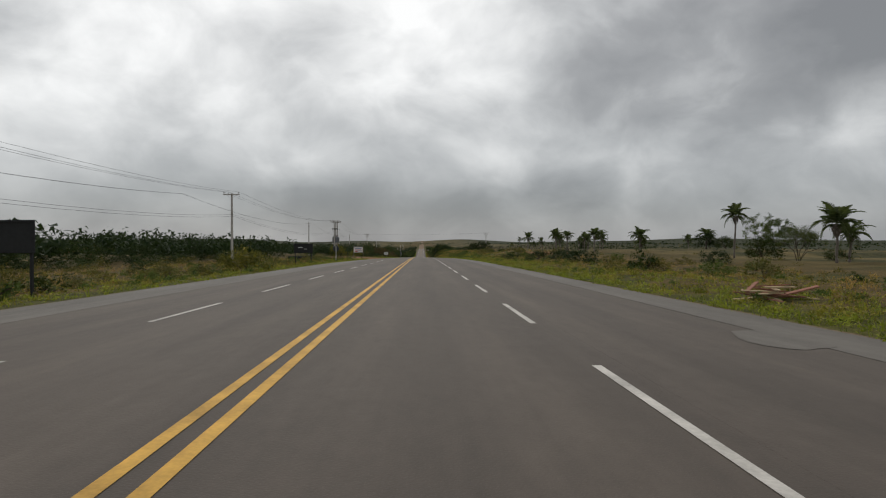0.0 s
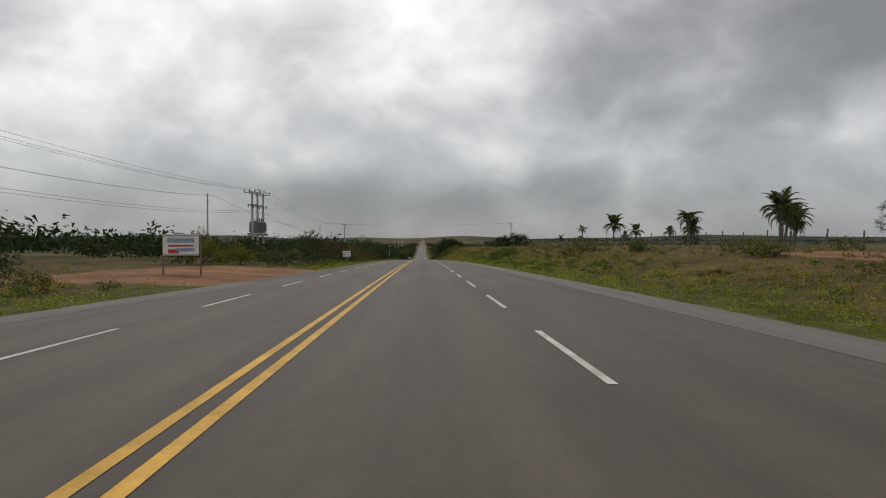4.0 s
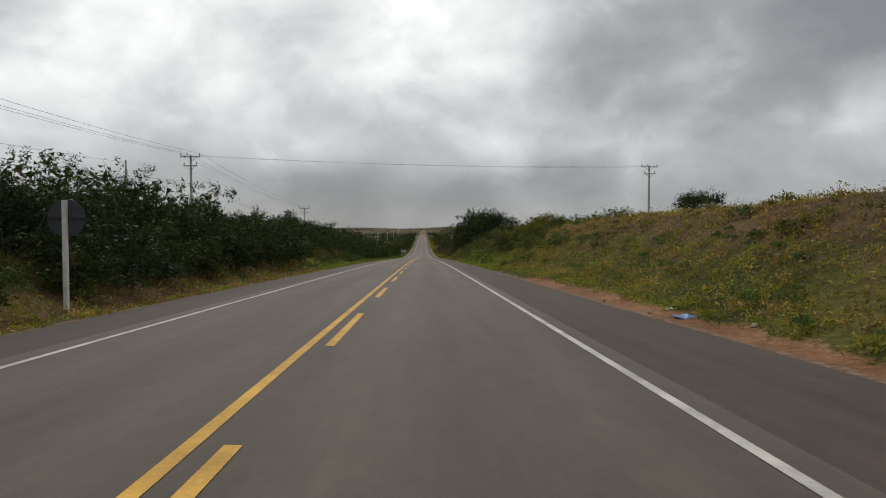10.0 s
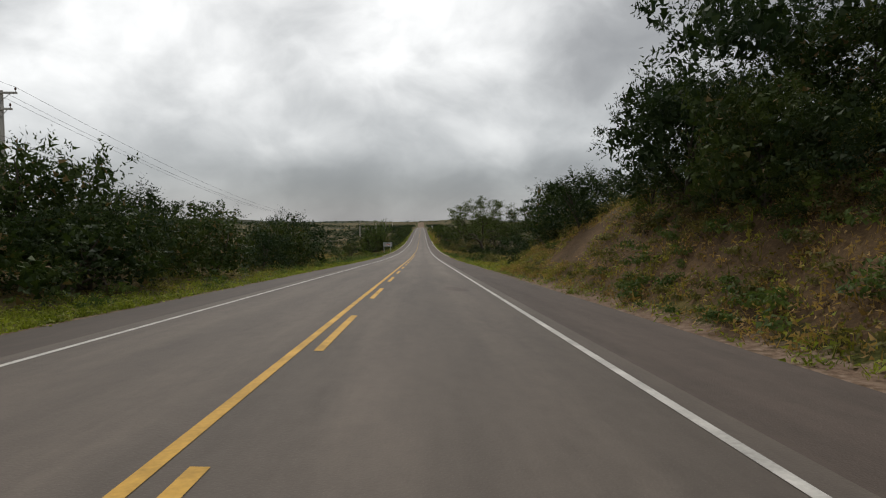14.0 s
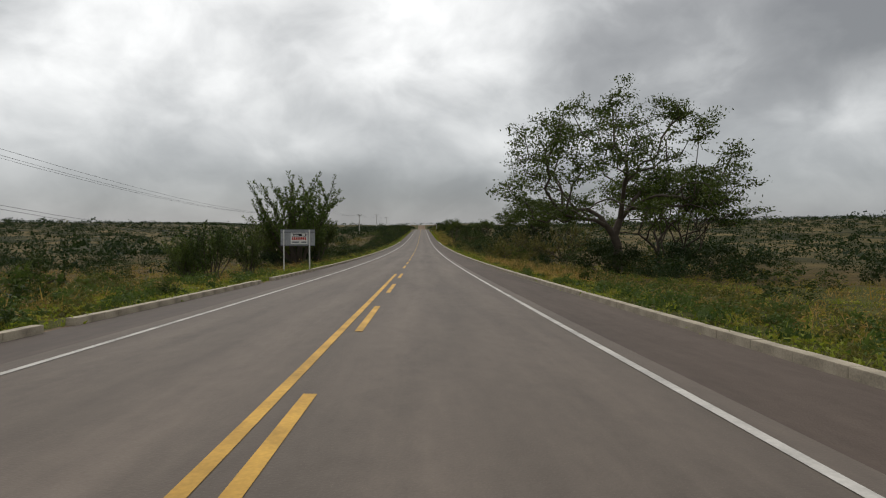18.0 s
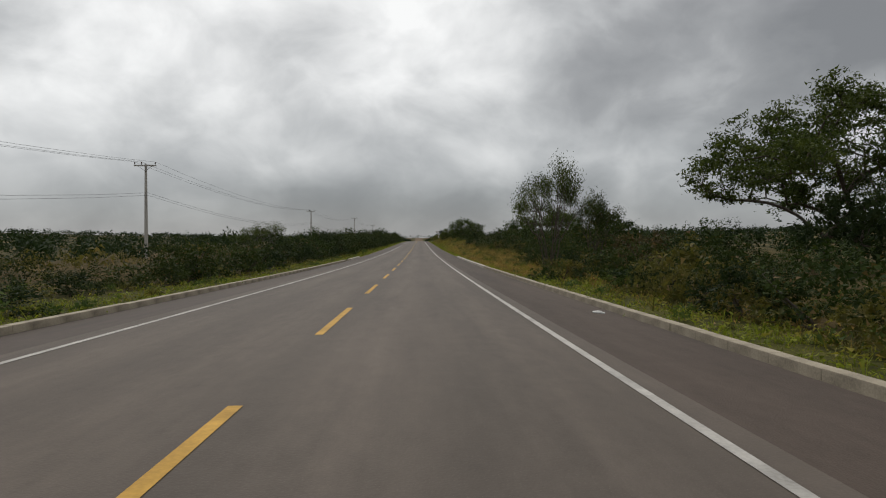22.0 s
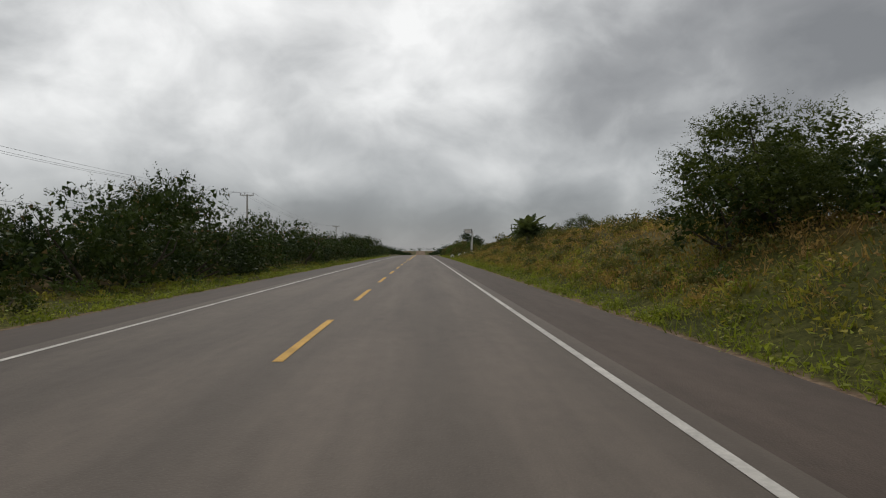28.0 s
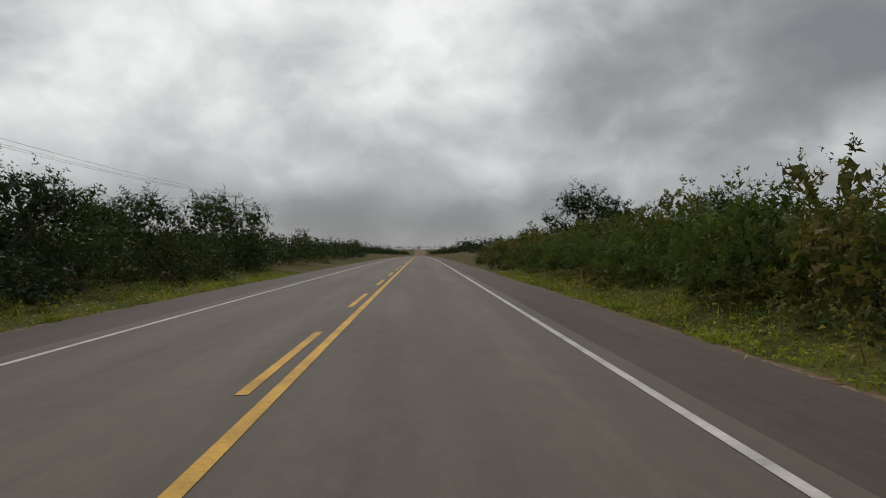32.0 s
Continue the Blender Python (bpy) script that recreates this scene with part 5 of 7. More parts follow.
# ---- far scrub and woods: uncountable clumps ----
def clumps(name, label, mat, groups):
    """groups: arrays of x, along, height, width; each clump a few dozen leaf masses."""
    C, N, L = [], [], []
    for x, s, h, w, n, big_ in groups:
        z = ground_z(x, s)
        m = len(x)
        d = unit(rng.normal(size=(m, n, 3)))
        d[:, :, 2] = np.abs(d[:, :, 2]) * 1.1 - 0.15
        r = 0.3 + 0.8 * rng.random((m, n)) ** 0.7
        lump = 1 + 0.3 * np.sin(d[:, :, 0] * 6 + x[:, None]) * np.sin(d[:, :, 1] * 5 + s[:, None])
        c = d * (r * lump)[:, :, None] * np.stack([w * 0.5, w * 0.5, h * 0.55], 1)[:, None, :] + np.stack([x, s, z + h * 0.42], 1)[:, None, :]
        C.append(c.reshape(-1, 3))
        N.append(unit(d + rng.normal(size=d.shape) * 0.6).reshape(-1, 3))
        L.append(np.minimum(np.repeat(w, n) * big_, 0.095 if h.max() < 1.3 else 9.0) * (0.6 + 0.8 * rng.random(m * n)))
    c, nn, l = np.concatenate(C), np.concatenate(N), np.concatenate(L)
    co, q = darts(c, nn, l, l * 0.42, rng)
    tagged(new(name, fast_mesh(name, co, q, mat)), label, "scrub", kind="stuff")


def strew(n, x0, x1, s0, s1, h0, h1, pieces, size=0.16, clear=0.0):
    x, s = rng.uniform(x0, x1, n), rng.uniform(s0, s1, n)
    keep = ~bare(x, s, 2.0) & (np.abs(x) > clear)
    x, s = x[keep], s[keep]
    h = h0 + (h1 - h0) * rng.random(len(x)) ** 1.6
    return x, s, h, h * (1.1 + 0.6 * rng.random(len(x))), pieces, size


clumps("far_scrub", "dark green scrub beyond the roadside", LEAF_DEEP, (
    strew(130, -50, -29, 0, 135, 3.0, 5.2, 161, 0.085), strew(260, -90, -34, 60, 200, 2.6, 4.8, 90, 0.10), strew(60, -36, -16, 133, 200, 1.8, 3.4, 161, 0.085), strew(130, -38, -17, 200, 360, 2.6, 4.5, 148, 0.085),
    strew(150, -56, -23, 385, 452, 0.8, 2.2, 230, 0.06), strew(110, -50, -14, 450, 492, 0.7, 2.2, 230, 0.06), strew(120, -42, -18, 480, 620, 1.2, 2.4, 124, 0.09), strew(170, -42, -16, 620, 900, 2.2, 4.0, 136, 0.085)) + (
    strew(150, -22, -9.5, 860, 1400, 2.4, 4.0, 80, 0.10), strew(150, 9.5, 22, 860, 1400, 2.2, 3.8, 80, 0.10), strew(2000, -260, -42, -50, 1300, 1.0, 3.4, 28, 0.18), strew(2200, -230, -26, 430, 760, 1.0, 2.8, 30, 0.15)) + (
    strew(150, 24, 64, 395, 450, 0.8, 2.2, 230, 0.06), strew(110, 14, 60, 448, 492, 0.7, 2.0, 230, 0.06), strew(110, 20, 46, 470, 640, 1.4, 3.2, 124, 0.085), strew(90, 19, 46, 640, 860, 1.4, 3.0, 111, 0.09),
    strew(40, 16, 34, 296, 372, 2.0, 3.6, 124, 0.085), strew(1700, 56, 300, 380, 1300, 1.0, 3.0, 28, 0.18), strew(2400, 30, 260, 430, 780, 1.0, 2.8, 30, 0.15), strew(150, 70, 320, -50, 370, 0.8, 3.4, 60, 0.09)) + (
    strew(1800, -900, 900, 250, 1900, 2.0, 5.0, 13, 0.23, 200), strew(1900, -2500, 2500, 900, 3600, 4.0, 9.0, 11, 0.26, 420), strew(220, -420, 420, 1420, 1700, 3.5, 6.5, 60, 0.09), strew(260, -70, 70, 1000, 1420, 2.5, 4.5, 60, 0.10, 9)))
clumps("far_dry_scrub", "olive-brown scrub beyond the roadside", LEAF_OLIVE, (
    strew(70, -34, -14, 4, 106, 0.5, 1.4, 86, 0.10), strew(60, -30, -14, 480, 620, 0.8, 1.8, 99, 0.10), strew(260, -240, -38, -50, 1300, 0.8, 2.2, 60, 0.09),
    strew(60, 18, 60, -10, 120, 0.4, 1.0, 74, 0.10), strew(80, 18, 50, 470, 860, 0.8, 2.0, 86, 0.10), strew(260, 50, 300, 380, 1300, 0.8, 2.2, 60, 0.09), strew(900, -900, 900, 300, 1900, 1.5, 4.0, 26, 0.16, 200)))


def verge(n, side, s0, s1, u0, u1, h0, h1, pieces, size=0.17):
    s = rng.uniform(s0, s1, n)
    x = side * (at(s, RIGHT_EDGE if side > 0 else LEFT_EDGE) + u0 + (u1 - u0) * rng.random(n))
    keep = ~bare(x, s, 0.3)
    x, s = x[keep], s[keep]
    h = h0 + (h1 - h0) * rng.random(len(x)) ** 1.7
    return x, s, h, h * (1.2 + 0.8 * rng.random(len(x))), int(pieces * 1.4), size


clumps("verge_weeds", "leafy green weeds among the verge grass", LEAF_FRESH, (
    verge(260, 1, 0, 200, 1.5, 12, 0.2, 0.6, 46), verge(240, 1, 118, 212, 0.8, 7, 0.2, 0.5, 60), verge(120, 1, 190, 255, 0.8, 5, 0.2, 0.5, 50), verge(330, 1, 255, 335, 1.0, 8, 0.25, 0.8, 60), verge(500, 1, 376, 830, 0.9, 7, 0.2, 0.7, 50), verge(420, -1, 372, 450, 0.5, 7, 0.25, 0.6, 50), verge(420, 1, 408, 460, 0.6, 9, 0.2, 0.5, 50), verge(260, 1, 270, 335, 0.4, 3.0, 0.2, 0.5, 50), verge(160, -1, 0, 108, 1.0, 10, 0.2, 0.6, 46),
    verge(420, -1, 132, 400, 0.7, 4.5, 0.2, 0.6, 50), verge(260, -1, 400, 600, 0.7, 8, 0.2, 0.7, 50), verge(360, -1, 600, 830, 0.9, 5, 0.2, 0.6, 50)))
clumps("dry_weeds", "olive and brown weeds on the banks", LEAF_OLIVE, (
    verge(260, 1, 0, 200, 4, 18, 0.2, 0.7, 46), verge(160, 1, 190, 255, 3.0, 10, 0.15, 0.5, 50), verge(260, 1, 308, 348, 0.8, 6, 0.2, 0.6, 60), verge(420, 1, 255, 350, 2.9, 9, 0.25, 0.8, 60), verge(500, 1, 400, 700, 2.0, 8, 0.3, 0.9, 56), verge(300, 1, 700, 860, 1.2, 6, 0.3, 0.8, 90), verge(240, -1, 0, 108, 3, 18, 0.2, 0.7, 46),
    verge(240, -1, 132, 400, 2.0, 5, 0.2, 0.7, 50), verge(260, -1, 400, 600, 2, 10, 0.3, 0.8, 50), verge(200, -1, 600, 860, 2.5, 6, 0.3, 0.8, 50)))


# ---- grass: tufts along the verges, uncountable ----
def grass(name, label, mat, rows, blades=1, leaflets=3, wide=0.05, flat=0.5):
    """Tussocks of blades that lean outwards, with lower grass between; rows: side, from, to, near, far, tufts, lowest, tallest."""
    P, H, Q = [], [], []
    for side, s0, s1, u0, u1, n, lo, hi in rows:
        m = max(4, n // 11)
        cs, cu = s0 + (s1 - s0) * rng.random(m), u0 + (u1 - u0) * rng.random(m) ** 1.5
        size, tall = 0.14 + 0.42 * rng.random(m) ** 1.5, 0.65 + 0.65 * rng.random(m) ** 1.6
        pick = rng.integers(m, size=n)
        r, a = np.sqrt(rng.random(n)), rng.random(n) * 2 * math.pi
        low = rng.random(n) < 0.22
        s = np.where(low, s0 + (s1 - s0) * rng.random(n), cs[pick] + np.sin(a) * r * size[pick])
        u = np.where(low, u0 + (u1 - u0) * rng.random(n) ** 1.2, cu[pick] + np.cos(a) * r * size[pick])
        u = np.maximum(u, 0.06 + 0.1 * rng.random(n))
        f = np.where(low, 0.5, tall[pick] * (1.1 - 0.6 * r ** 2))
        x = side * (at(s, RIGHT_EDGE if side > 0 else LEFT_EDGE) + u)
        keep = ~bare(x, s, -0.3)
        P.append(np.stack([x, s, ground_z(x, s)], 1)[keep])
        H.append(((lo + (hi - lo) * rng.random(n) ** 1.3) * f)[keep])
        Q.append(np.where(side > 0, a, math.pi - a)[keep])
    P, H, Q = np.concatenate(P), np.concatenate(H), np.concatenate(Q)
    P, H, Q = np.repeat(P, blades, 0), np.repeat(H, blades), np.repeat(Q, blades)
    n = len(P)
    a = Q + rng.normal(size=n) * 0.9
    out_ = np.stack([np.cos(a), np.sin(a), np.zeros(n)], 1)
    turn = a + rng.normal(size=n) * 0.6
    across = np.stack([-np.sin(turn), np.cos(turn), np.zeros(n)], 1)
    h = H * (0.6 + 0.6 * rng.random(n))
    w = 0.012 + wide * h
    foot = P + out_ * (0.02 + 0.10 * rng.random(n))[:, None] * (0.5 + H[:, None])
    foot[:, 2] -= 0.03
    tip = foot + np.array([0, 0, 1.0]) * (h * (0.75 + 0.25 * rng.random(n)))[:, None] + out_ * (h * (0.10 + 0.7 * rng.random(n)))[:, None]
    co = np.stack([foot - across * w[:, None] * 0.5, foot + across * w[:, None] * 0.5, tip], 1).reshape(-1, 3)
    # small leaves of the weeds that fill the tufts
    f = np.repeat(P[::blades], leaflets, 0)
    hl = np.repeat(H[::blades], leaflets)
    m = len(f)
    f = f + rng.normal(size=(m, 3)) * np.array([0.10, 0.10, 0.0])
    f[:, 2] += hl * (0.1 + 0.85 * rng.random(m))
    l = 0.045 + 0.075 * rng.random(m)
    lc, _ = darts(f, unit(rng.normal(size=(m, 3)) + np.array([0, 0, flat])), l, l * 0.40, rng)
    co = np.concatenate([co, lc])
    me = fast_mesh(name, co, np.arange(len(co)).reshape(-1, 3), mat)
    tagged(new(name, me), label, "grass", kind="stuff")


grass("verge_grass", "bright green grass along the road's edge", GRASS, (
    (1, -5, 120, 0.1, 7, 10000, 0.14, 0.38), (1, 120, 215, 0.1, 6, 11000, 0.14, 0.42), (1, 262, 312, 0.1, 3.0, 15000, 0.14, 0.42), (1, 312, 378, 0.2, 3.0, 3500, 0.10, 0.28), (1, 196, 262, 0.9, 4.5, 7500, 0.10, 0.30), (1, 375, 480, 0.1, 12, 16000, 0.14, 0.36),
    (1, 480, 600, 0.1, 3, 9000, 0.12, 0.34), (-1, 372, 480, 0.1, 11, 17000, 0.14, 0.38), (1, 600, 830, 0.1, 2.8, 23000, 0.12, 0.38), (-1, 0, 108, 0.3, 6, 5000, 0.12, 0.34), (-1, 132, 180, 0.1, 3.0, 4000, 0.10, 0.32), (-1, 180, 264, 0.1, 1.6, 3500, 0.06, 0.2),
    (-1, 264, 400, 0.1, 3.0, 11000, 0.10, 0.30), (-1, 480, 600, 0.1, 3, 7000, 0.10, 0.30), (-1, 600, 830, 0.1, 3.2, 18000, 0.10, 0.32), (-1, 264, 335, 0.1, 1.7, 8000, 0.12, 0.34), (1, 268, 306, 0.1, 2.4, 7000, 0.12, 0.36)), 2, 2, 0.075, 1.3)
grass("dry_grass", "tall dry brown grass on the bank", GRASS_DRY, (
    (1, -5, 240, 5, 22, 10000, 0.2, 0.5), (1, 250, 378, 2.4, 12, 8000, 0.2, 0.5), (1, 188, 275, 1.4, 11, 16000, 0.15, 0.42), (1, 400, 600, 2.2, 9, 6000, 0.3, 0.7), (1, 446, 480, 1.3, 6, 4000, 0.4, 0.8), (1, 304, 356, 0.5, 6, 9000, 0.10, 0.34),
    (1, 556, 640, 0.7, 6.5, 12500, 0.2, 0.55), (1, 600, 700, 1.8, 9, 9000, 0.25, 0.6), (1, 698, 785, 1.4, 8, 16000, 0.25, 0.6), (-1, -5, 108, 4, 22, 6000, 0.2, 0.55), (-1, 380, 480, 2.5, 24, 10000, 0.3, 0.65), (1, 380, 450, 8, 34, 6000, 0.3, 0.6), (-1, 176, 264, 0.1, 2.4, 5000, 0.06, 0.22)), 1, 2, 0.06)
grass("mixed_grass", "yellowing weeds and grass beside the road", GRASS_MIX, (
    (1, -5, 120, 1.2, 12, 7000, 0.15, 0.45), (1, 120, 378, 0.8, 9, 25000, 0.14, 0.42), (1, 600, 785, 1.0, 7, 16000, 0.16, 0.5), (1, 376, 480, 1.2, 24, 12000, 0.15, 0.45), (1, 480, 820, 1.0, 7, 12000, 0.2, 0.5), (-1, -5, 130, 1.2, 14, 6000, 0.15, 0.45),
    (-1, 130, 376, 1.0, 5, 6000, 0.15, 0.45), (-1, 376, 480, 1.2, 20, 9000, 0.15, 0.45), (-1, 480, 820, 1.2, 5, 7000, 0.15, 0.45)), 1, 3, 0.08)


# ---- kerbs ----
def kerb(name, label, side, s0, s1, white, gaps):
    top = tagged(thing(name, label, "kerb"), kind="structure")

    def stone(mat):
        bm = bmesh.new()
        box(bm, 0.20, 0.9996, 0.28, Matrix.Translation((0, 0, -0.14)), 0.014)
        me = bpy.data.meshes.new("kerb_stone")
        bm.to_mesh(me)
        bm.free()
        me.materials.append(mat)
        return me

    grey, pale = stone(CONCRETE), stone(LIMEWASH)
    s = s0
    while s < s1:
        if not any(a < s < b for a, b in gaps):
            x = side * (at(s, RIGHT_EDGE if side > 0 else LEFT_EDGE) + 0.02 + rng.normal() * 0.004)
            ob = new("kerb_stone", pale if white[0] < s < white[1] else grey)
            ob.parent = top
            z = float(axis_z(s)) - CROSSFALL * abs(x)
            ob.matrix_basis = pose(x, s, z + rng.normal() * 0.0025, math.degrees(math.atan(float(grade(s)))) + rng.normal() * 0.08, side * rng.normal() * 0.3, rng.normal() * 0.15)
        s += 1.0


kerb("kerb_right", "worn concrete kerb, whitewashed at its end", 1, 412, 596, (566, 600), ())
kerb("kerb_left", "worn concrete kerb along the oncoming lane", -1, 422, 595, (585, 600), ((428, 430), (436, 437), (442, 444.5), (452, 454), (459, 460), (581, 584)))


# ---- power line ----
def insulator(bm, x, y, z):
    tube(bm, [(x, y, z), (x, y, z + 0.10), (x, y, z + 0.12), (x, y, z + 0.18), (x, y, z + 0.20), (x, y, z + 0.30)], [0.02, 0.02, 0.07, 0.045, 0.075, 0.025], 8)


def crossarm(top, z, arm, spots, y=-0.18):
    bm = bmesh.new()
    box(bm, arm, 0.11, 0.13, Matrix.Translation((0, y, z)), 0.01)
    part("crossarm", bm, POLE, top, "grey concrete crossarm")
    for dx_ in spots:
        bm = bmesh.new()
        insulator(bm, dx_, y, z + 0.13)
        part("insulator", bm, PORCELAIN, top, smooth=True)
    for sgn in (-1, 1):
        bm = bmesh.new()
        tube(bm, [(sgn * arm * 0.3, y, z), (0, y * 0.8, z - 0.5)], [0.018, 0.018], 6)
        part("brace", bm, STEEL, top)


def pole_shaft(top, height, r0=0.20, r1=0.12, x=0.0, y=0.0):
    bm = bmesh.new()
    tube(bm, [(x, y, -0.5), (x, y, height * 0.5), (x, y, height)], [r0, (r0 + r1) / 2, r1], 8)
    part("pole", bm, POLE, top)


def utility_pole(x, s, top_z, arm=2.2, second=False):
    g = on_ground(x, s)
    h = top_z - g
    top = thing("utility_pole", "tall grey concrete utility pole with a crossarm", "utility pole", "power line poles", pose(x, s, g, 0, 0, 0))
    pole_shaft(top, h)
    crossarm(top, h - 0.25, arm, (-arm * 0.46, -arm * 0.15, arm * 0.46))
    if second:
        crossarm(top, h - 1.25, arm * 0.7, (-arm * 0.3, arm * 0.3))
    return top


ARM = 2.2
POLES = ((-24.5, 84.3, 8.0, 0), (-24.4, 287.9, 5.25, 1), (-25.0, 355.3, 1.9, 1), (-25.2, 441.5, -4.8, 0), (-26.1, 587.5, -5.0, 0), (-25.8, 679, -4.8, 0), (-26.4, 785.6, -2.3, 0), (-26.0, 884, -2.4, 0))
for x, s, z, second in POLES:
    utility_pole(x, s, z, ARM, bool(second))
utility_pole(33.8, 306, 6.2, 2.4, True)
for x, s, z in ((-31.9, 181.0, 7.35), (-33.0, 291, 5.0)):
    g = on_ground(x, s)
    top = thing("bare_pole", "bare grey concrete pole with no crossarm", "utility pole", "", pose(x, s, g))
    pole_shaft(top, z - g, 0.17, 0.10)
    bm = bmesh.new()
    tube(bm, [(0.12 + 0.17 * math.cos(a), -0.1, z - g - 1.3 + 0.25 * math.sin(a)) for a in np.linspace(0, 2 * math.pi, 13)], [0.025] * 13, 6, False)
    part("cable_coil", bm, DARK_METAL, top, "coil of black cable")


def transformer_station(x, s0):
    """Three poles that carry a platform with three transformers."""
    g = on_ground(x, s0)
    top = thing("transformer_station", "three concrete poles carrying grey transformers on a platform", "transformer", "", pose(x, s0, g))
    h, deck = 7.4 - g, 0.95 - g
    ys = (-2.9, 0.0, 3.3)
    for y in ys:
        pole_shaft(top, h, 0.22, 0.15, 0, y)
        bm = bmesh.new()
        box(bm, 2.3, 0.11, 0.14, Matrix.Translation((0, y - 0.2, h - 0.3)), 0.01)
        part("crossarm", bm, POLE, top)
        for dx_ in (-1.05, -0.35, 0.5, 1.05):
            bm = bmesh.new()
            tube(bm, [(dx_, y - 0.2, h - 0.16), (dx_, y - 0.2, h + 0.02), (dx_, y - 0.2, h + 0.06), (dx_, y - 0.2, h + 0.2), (dx_, y - 0.2, h + 0.32)], [0.03, 0.03, 0.09, 0.06, 0.03], 8)
            part("insulator", bm, PORCELAIN, top, smooth=True)
        bm = bmesh.new()
        box(bm, 1.5, 0.16, 0.2, Matrix.Translation((0, y, deck - 0.2)), 0.012)
        part("bearer", bm, POLE, top)
        bm = bmesh.new()
        box(bm, 1.4, 0.1, 0.12, Matrix.Translation((0, y - 0.16, h - 2.1)), 0.01)
        part("switch_arm", bm, POLE, top)
        for dx_ in (-0.55, 0.0, 0.55):
            bm = bmesh.new()
            tube(bm, [(dx_, y - 0.3, h - 2.0), (dx_ + 0.12, y - 0.42, h - 2.2), (dx_ + 0.05, y - 0.36, h - 2.55)], [0.05, 0.08, 0.04], 7)
            part("fuse_cutout", bm, DARK_METAL, top, smooth=True)
    for dx_ in (-0.55, 0.55):
        bm = bmesh.new()
        box(bm, 0.14, 7.0, 0.2, Matrix.Translation((dx_, 0.2, deck)), 0.012)
        part("deck_beam", bm, POLE, top)
    for yy, sy in ((-1.45, 1.9), (1.0, 1.4), (2.35, 1.1)):
        bm = bmesh.new()
        box(bm, 1.05, sy * 0.8, 1.75, Matrix.Translation((0, yy, deck + 0.24)), 0.06)
        tank = part("tank", bm, GREY_TANK, top, "grey painted transformer tank")
        for i in range(6):
            for sx in (-1, 1):
                bm = bmesh.new()
                box(bm, 0.16, 0.05, 1.3, Matrix.Translation((sx * 0.6, yy - sy * 0.32 + i * sy * 0.128, deck + 0.45)), 0.015)
                part("cooling_fin", bm, GREY_TANK, tank)
        for dx_ in (-0.3, 0.0, 0.3):
            bm = bmesh.new()
            tube(bm, [(dx_, yy, deck + 1.98), (dx_, yy, deck + 2.1), (dx_, yy, deck + 2.14), (dx_, yy, deck + 2.3), (dx_, yy, deck + 2.34), (dx_, yy, deck + 2.5)], [0.04, 0.04, 0.09, 0.05, 0.08, 0.025], 8)
            part("bushing", bm, PORCELAIN, tank, smooth=True)
    for a, b in ((0, 1), (1, 2)):
        for dx_ in (-0.5, 0.5):
            bm = bmesh.new()
            tube(bm, [(dx_, ys[a] - 0.2, h - 2.05), (dx_, (ys[a] + ys[b]) / 2, h - 2.1), (dx_, ys[b] - 0.2, h - 2.05)], [0.05, 0.05, 0.05], 6)
            part("tie_bar", bm, STEEL, top)


transformer_station(-23.8, 179.6)


def cable(points, sag=0.9, r=0.011, label="thin black overhead power cable"):
    """One sagging wire from support to support."""
    bm = bmesh.new()
    way_ = [Vector(points[0])]
    for a, b in zip(points, points[1:]):
        a, b = Vector(a), Vector(b)
        n = 14
        drop = sag * ((b - a).length / 100) ** 2 * 1.3 + 0.05
        way_ += [a.lerp(b, i / n) - Vector((0, 0, drop * 4 * (i / n) * (1 - i / n))) for i in range(1, n + 1)]
    tube(bm, way_, [r] * len(way_), 5, False)
    ob = part("power_cable", bm, DARK_METAL)
    tagged(ob, label, "cable", "overhead cables")


run = [(-24.5, -10.0, 9.0), (-24.5, 84.3, 8.0), (-23.8, 175, 7.35), (-23.8, 179.6, 7.35), (-23.8, 183.3, 7.35)] + [(p[0], p[1], p[2]) for p in POLES[1:]]
for dx_ in (-0.46 * ARM, -0.15 * ARM, 0.46 * ARM):
    cable([(x + dx_, s - 0.18, z + 0.18) for x, s, z in run], 1.2, 0.011)
for dx_, dz_ in ((0.2, -2.9), (0.2, -3.15)):
    cable([(x + dx_, s, z + dz_) for x, s, z in run], 1.4, 0.012, "slack telephone cable under the power line")
for i, dx_ in enumerate((-1.0, 0.0, 1.0)):
    cable([(-24.4 + dx_, 287.7, 5.2), (33.8, 306 + dx_, 6.1)], 1.0, 0.006)
for dx_ in (-0.6, 0.6):
    cable([(-31 + dx_ * 0.2, -10, 8.4), (-31 + dx_ * 0.2, 84, 7.9), (-31 + dx_ * 0.2, 181.5, 7.0), (-33, 291, 4.8)], 1.3, 0.011)


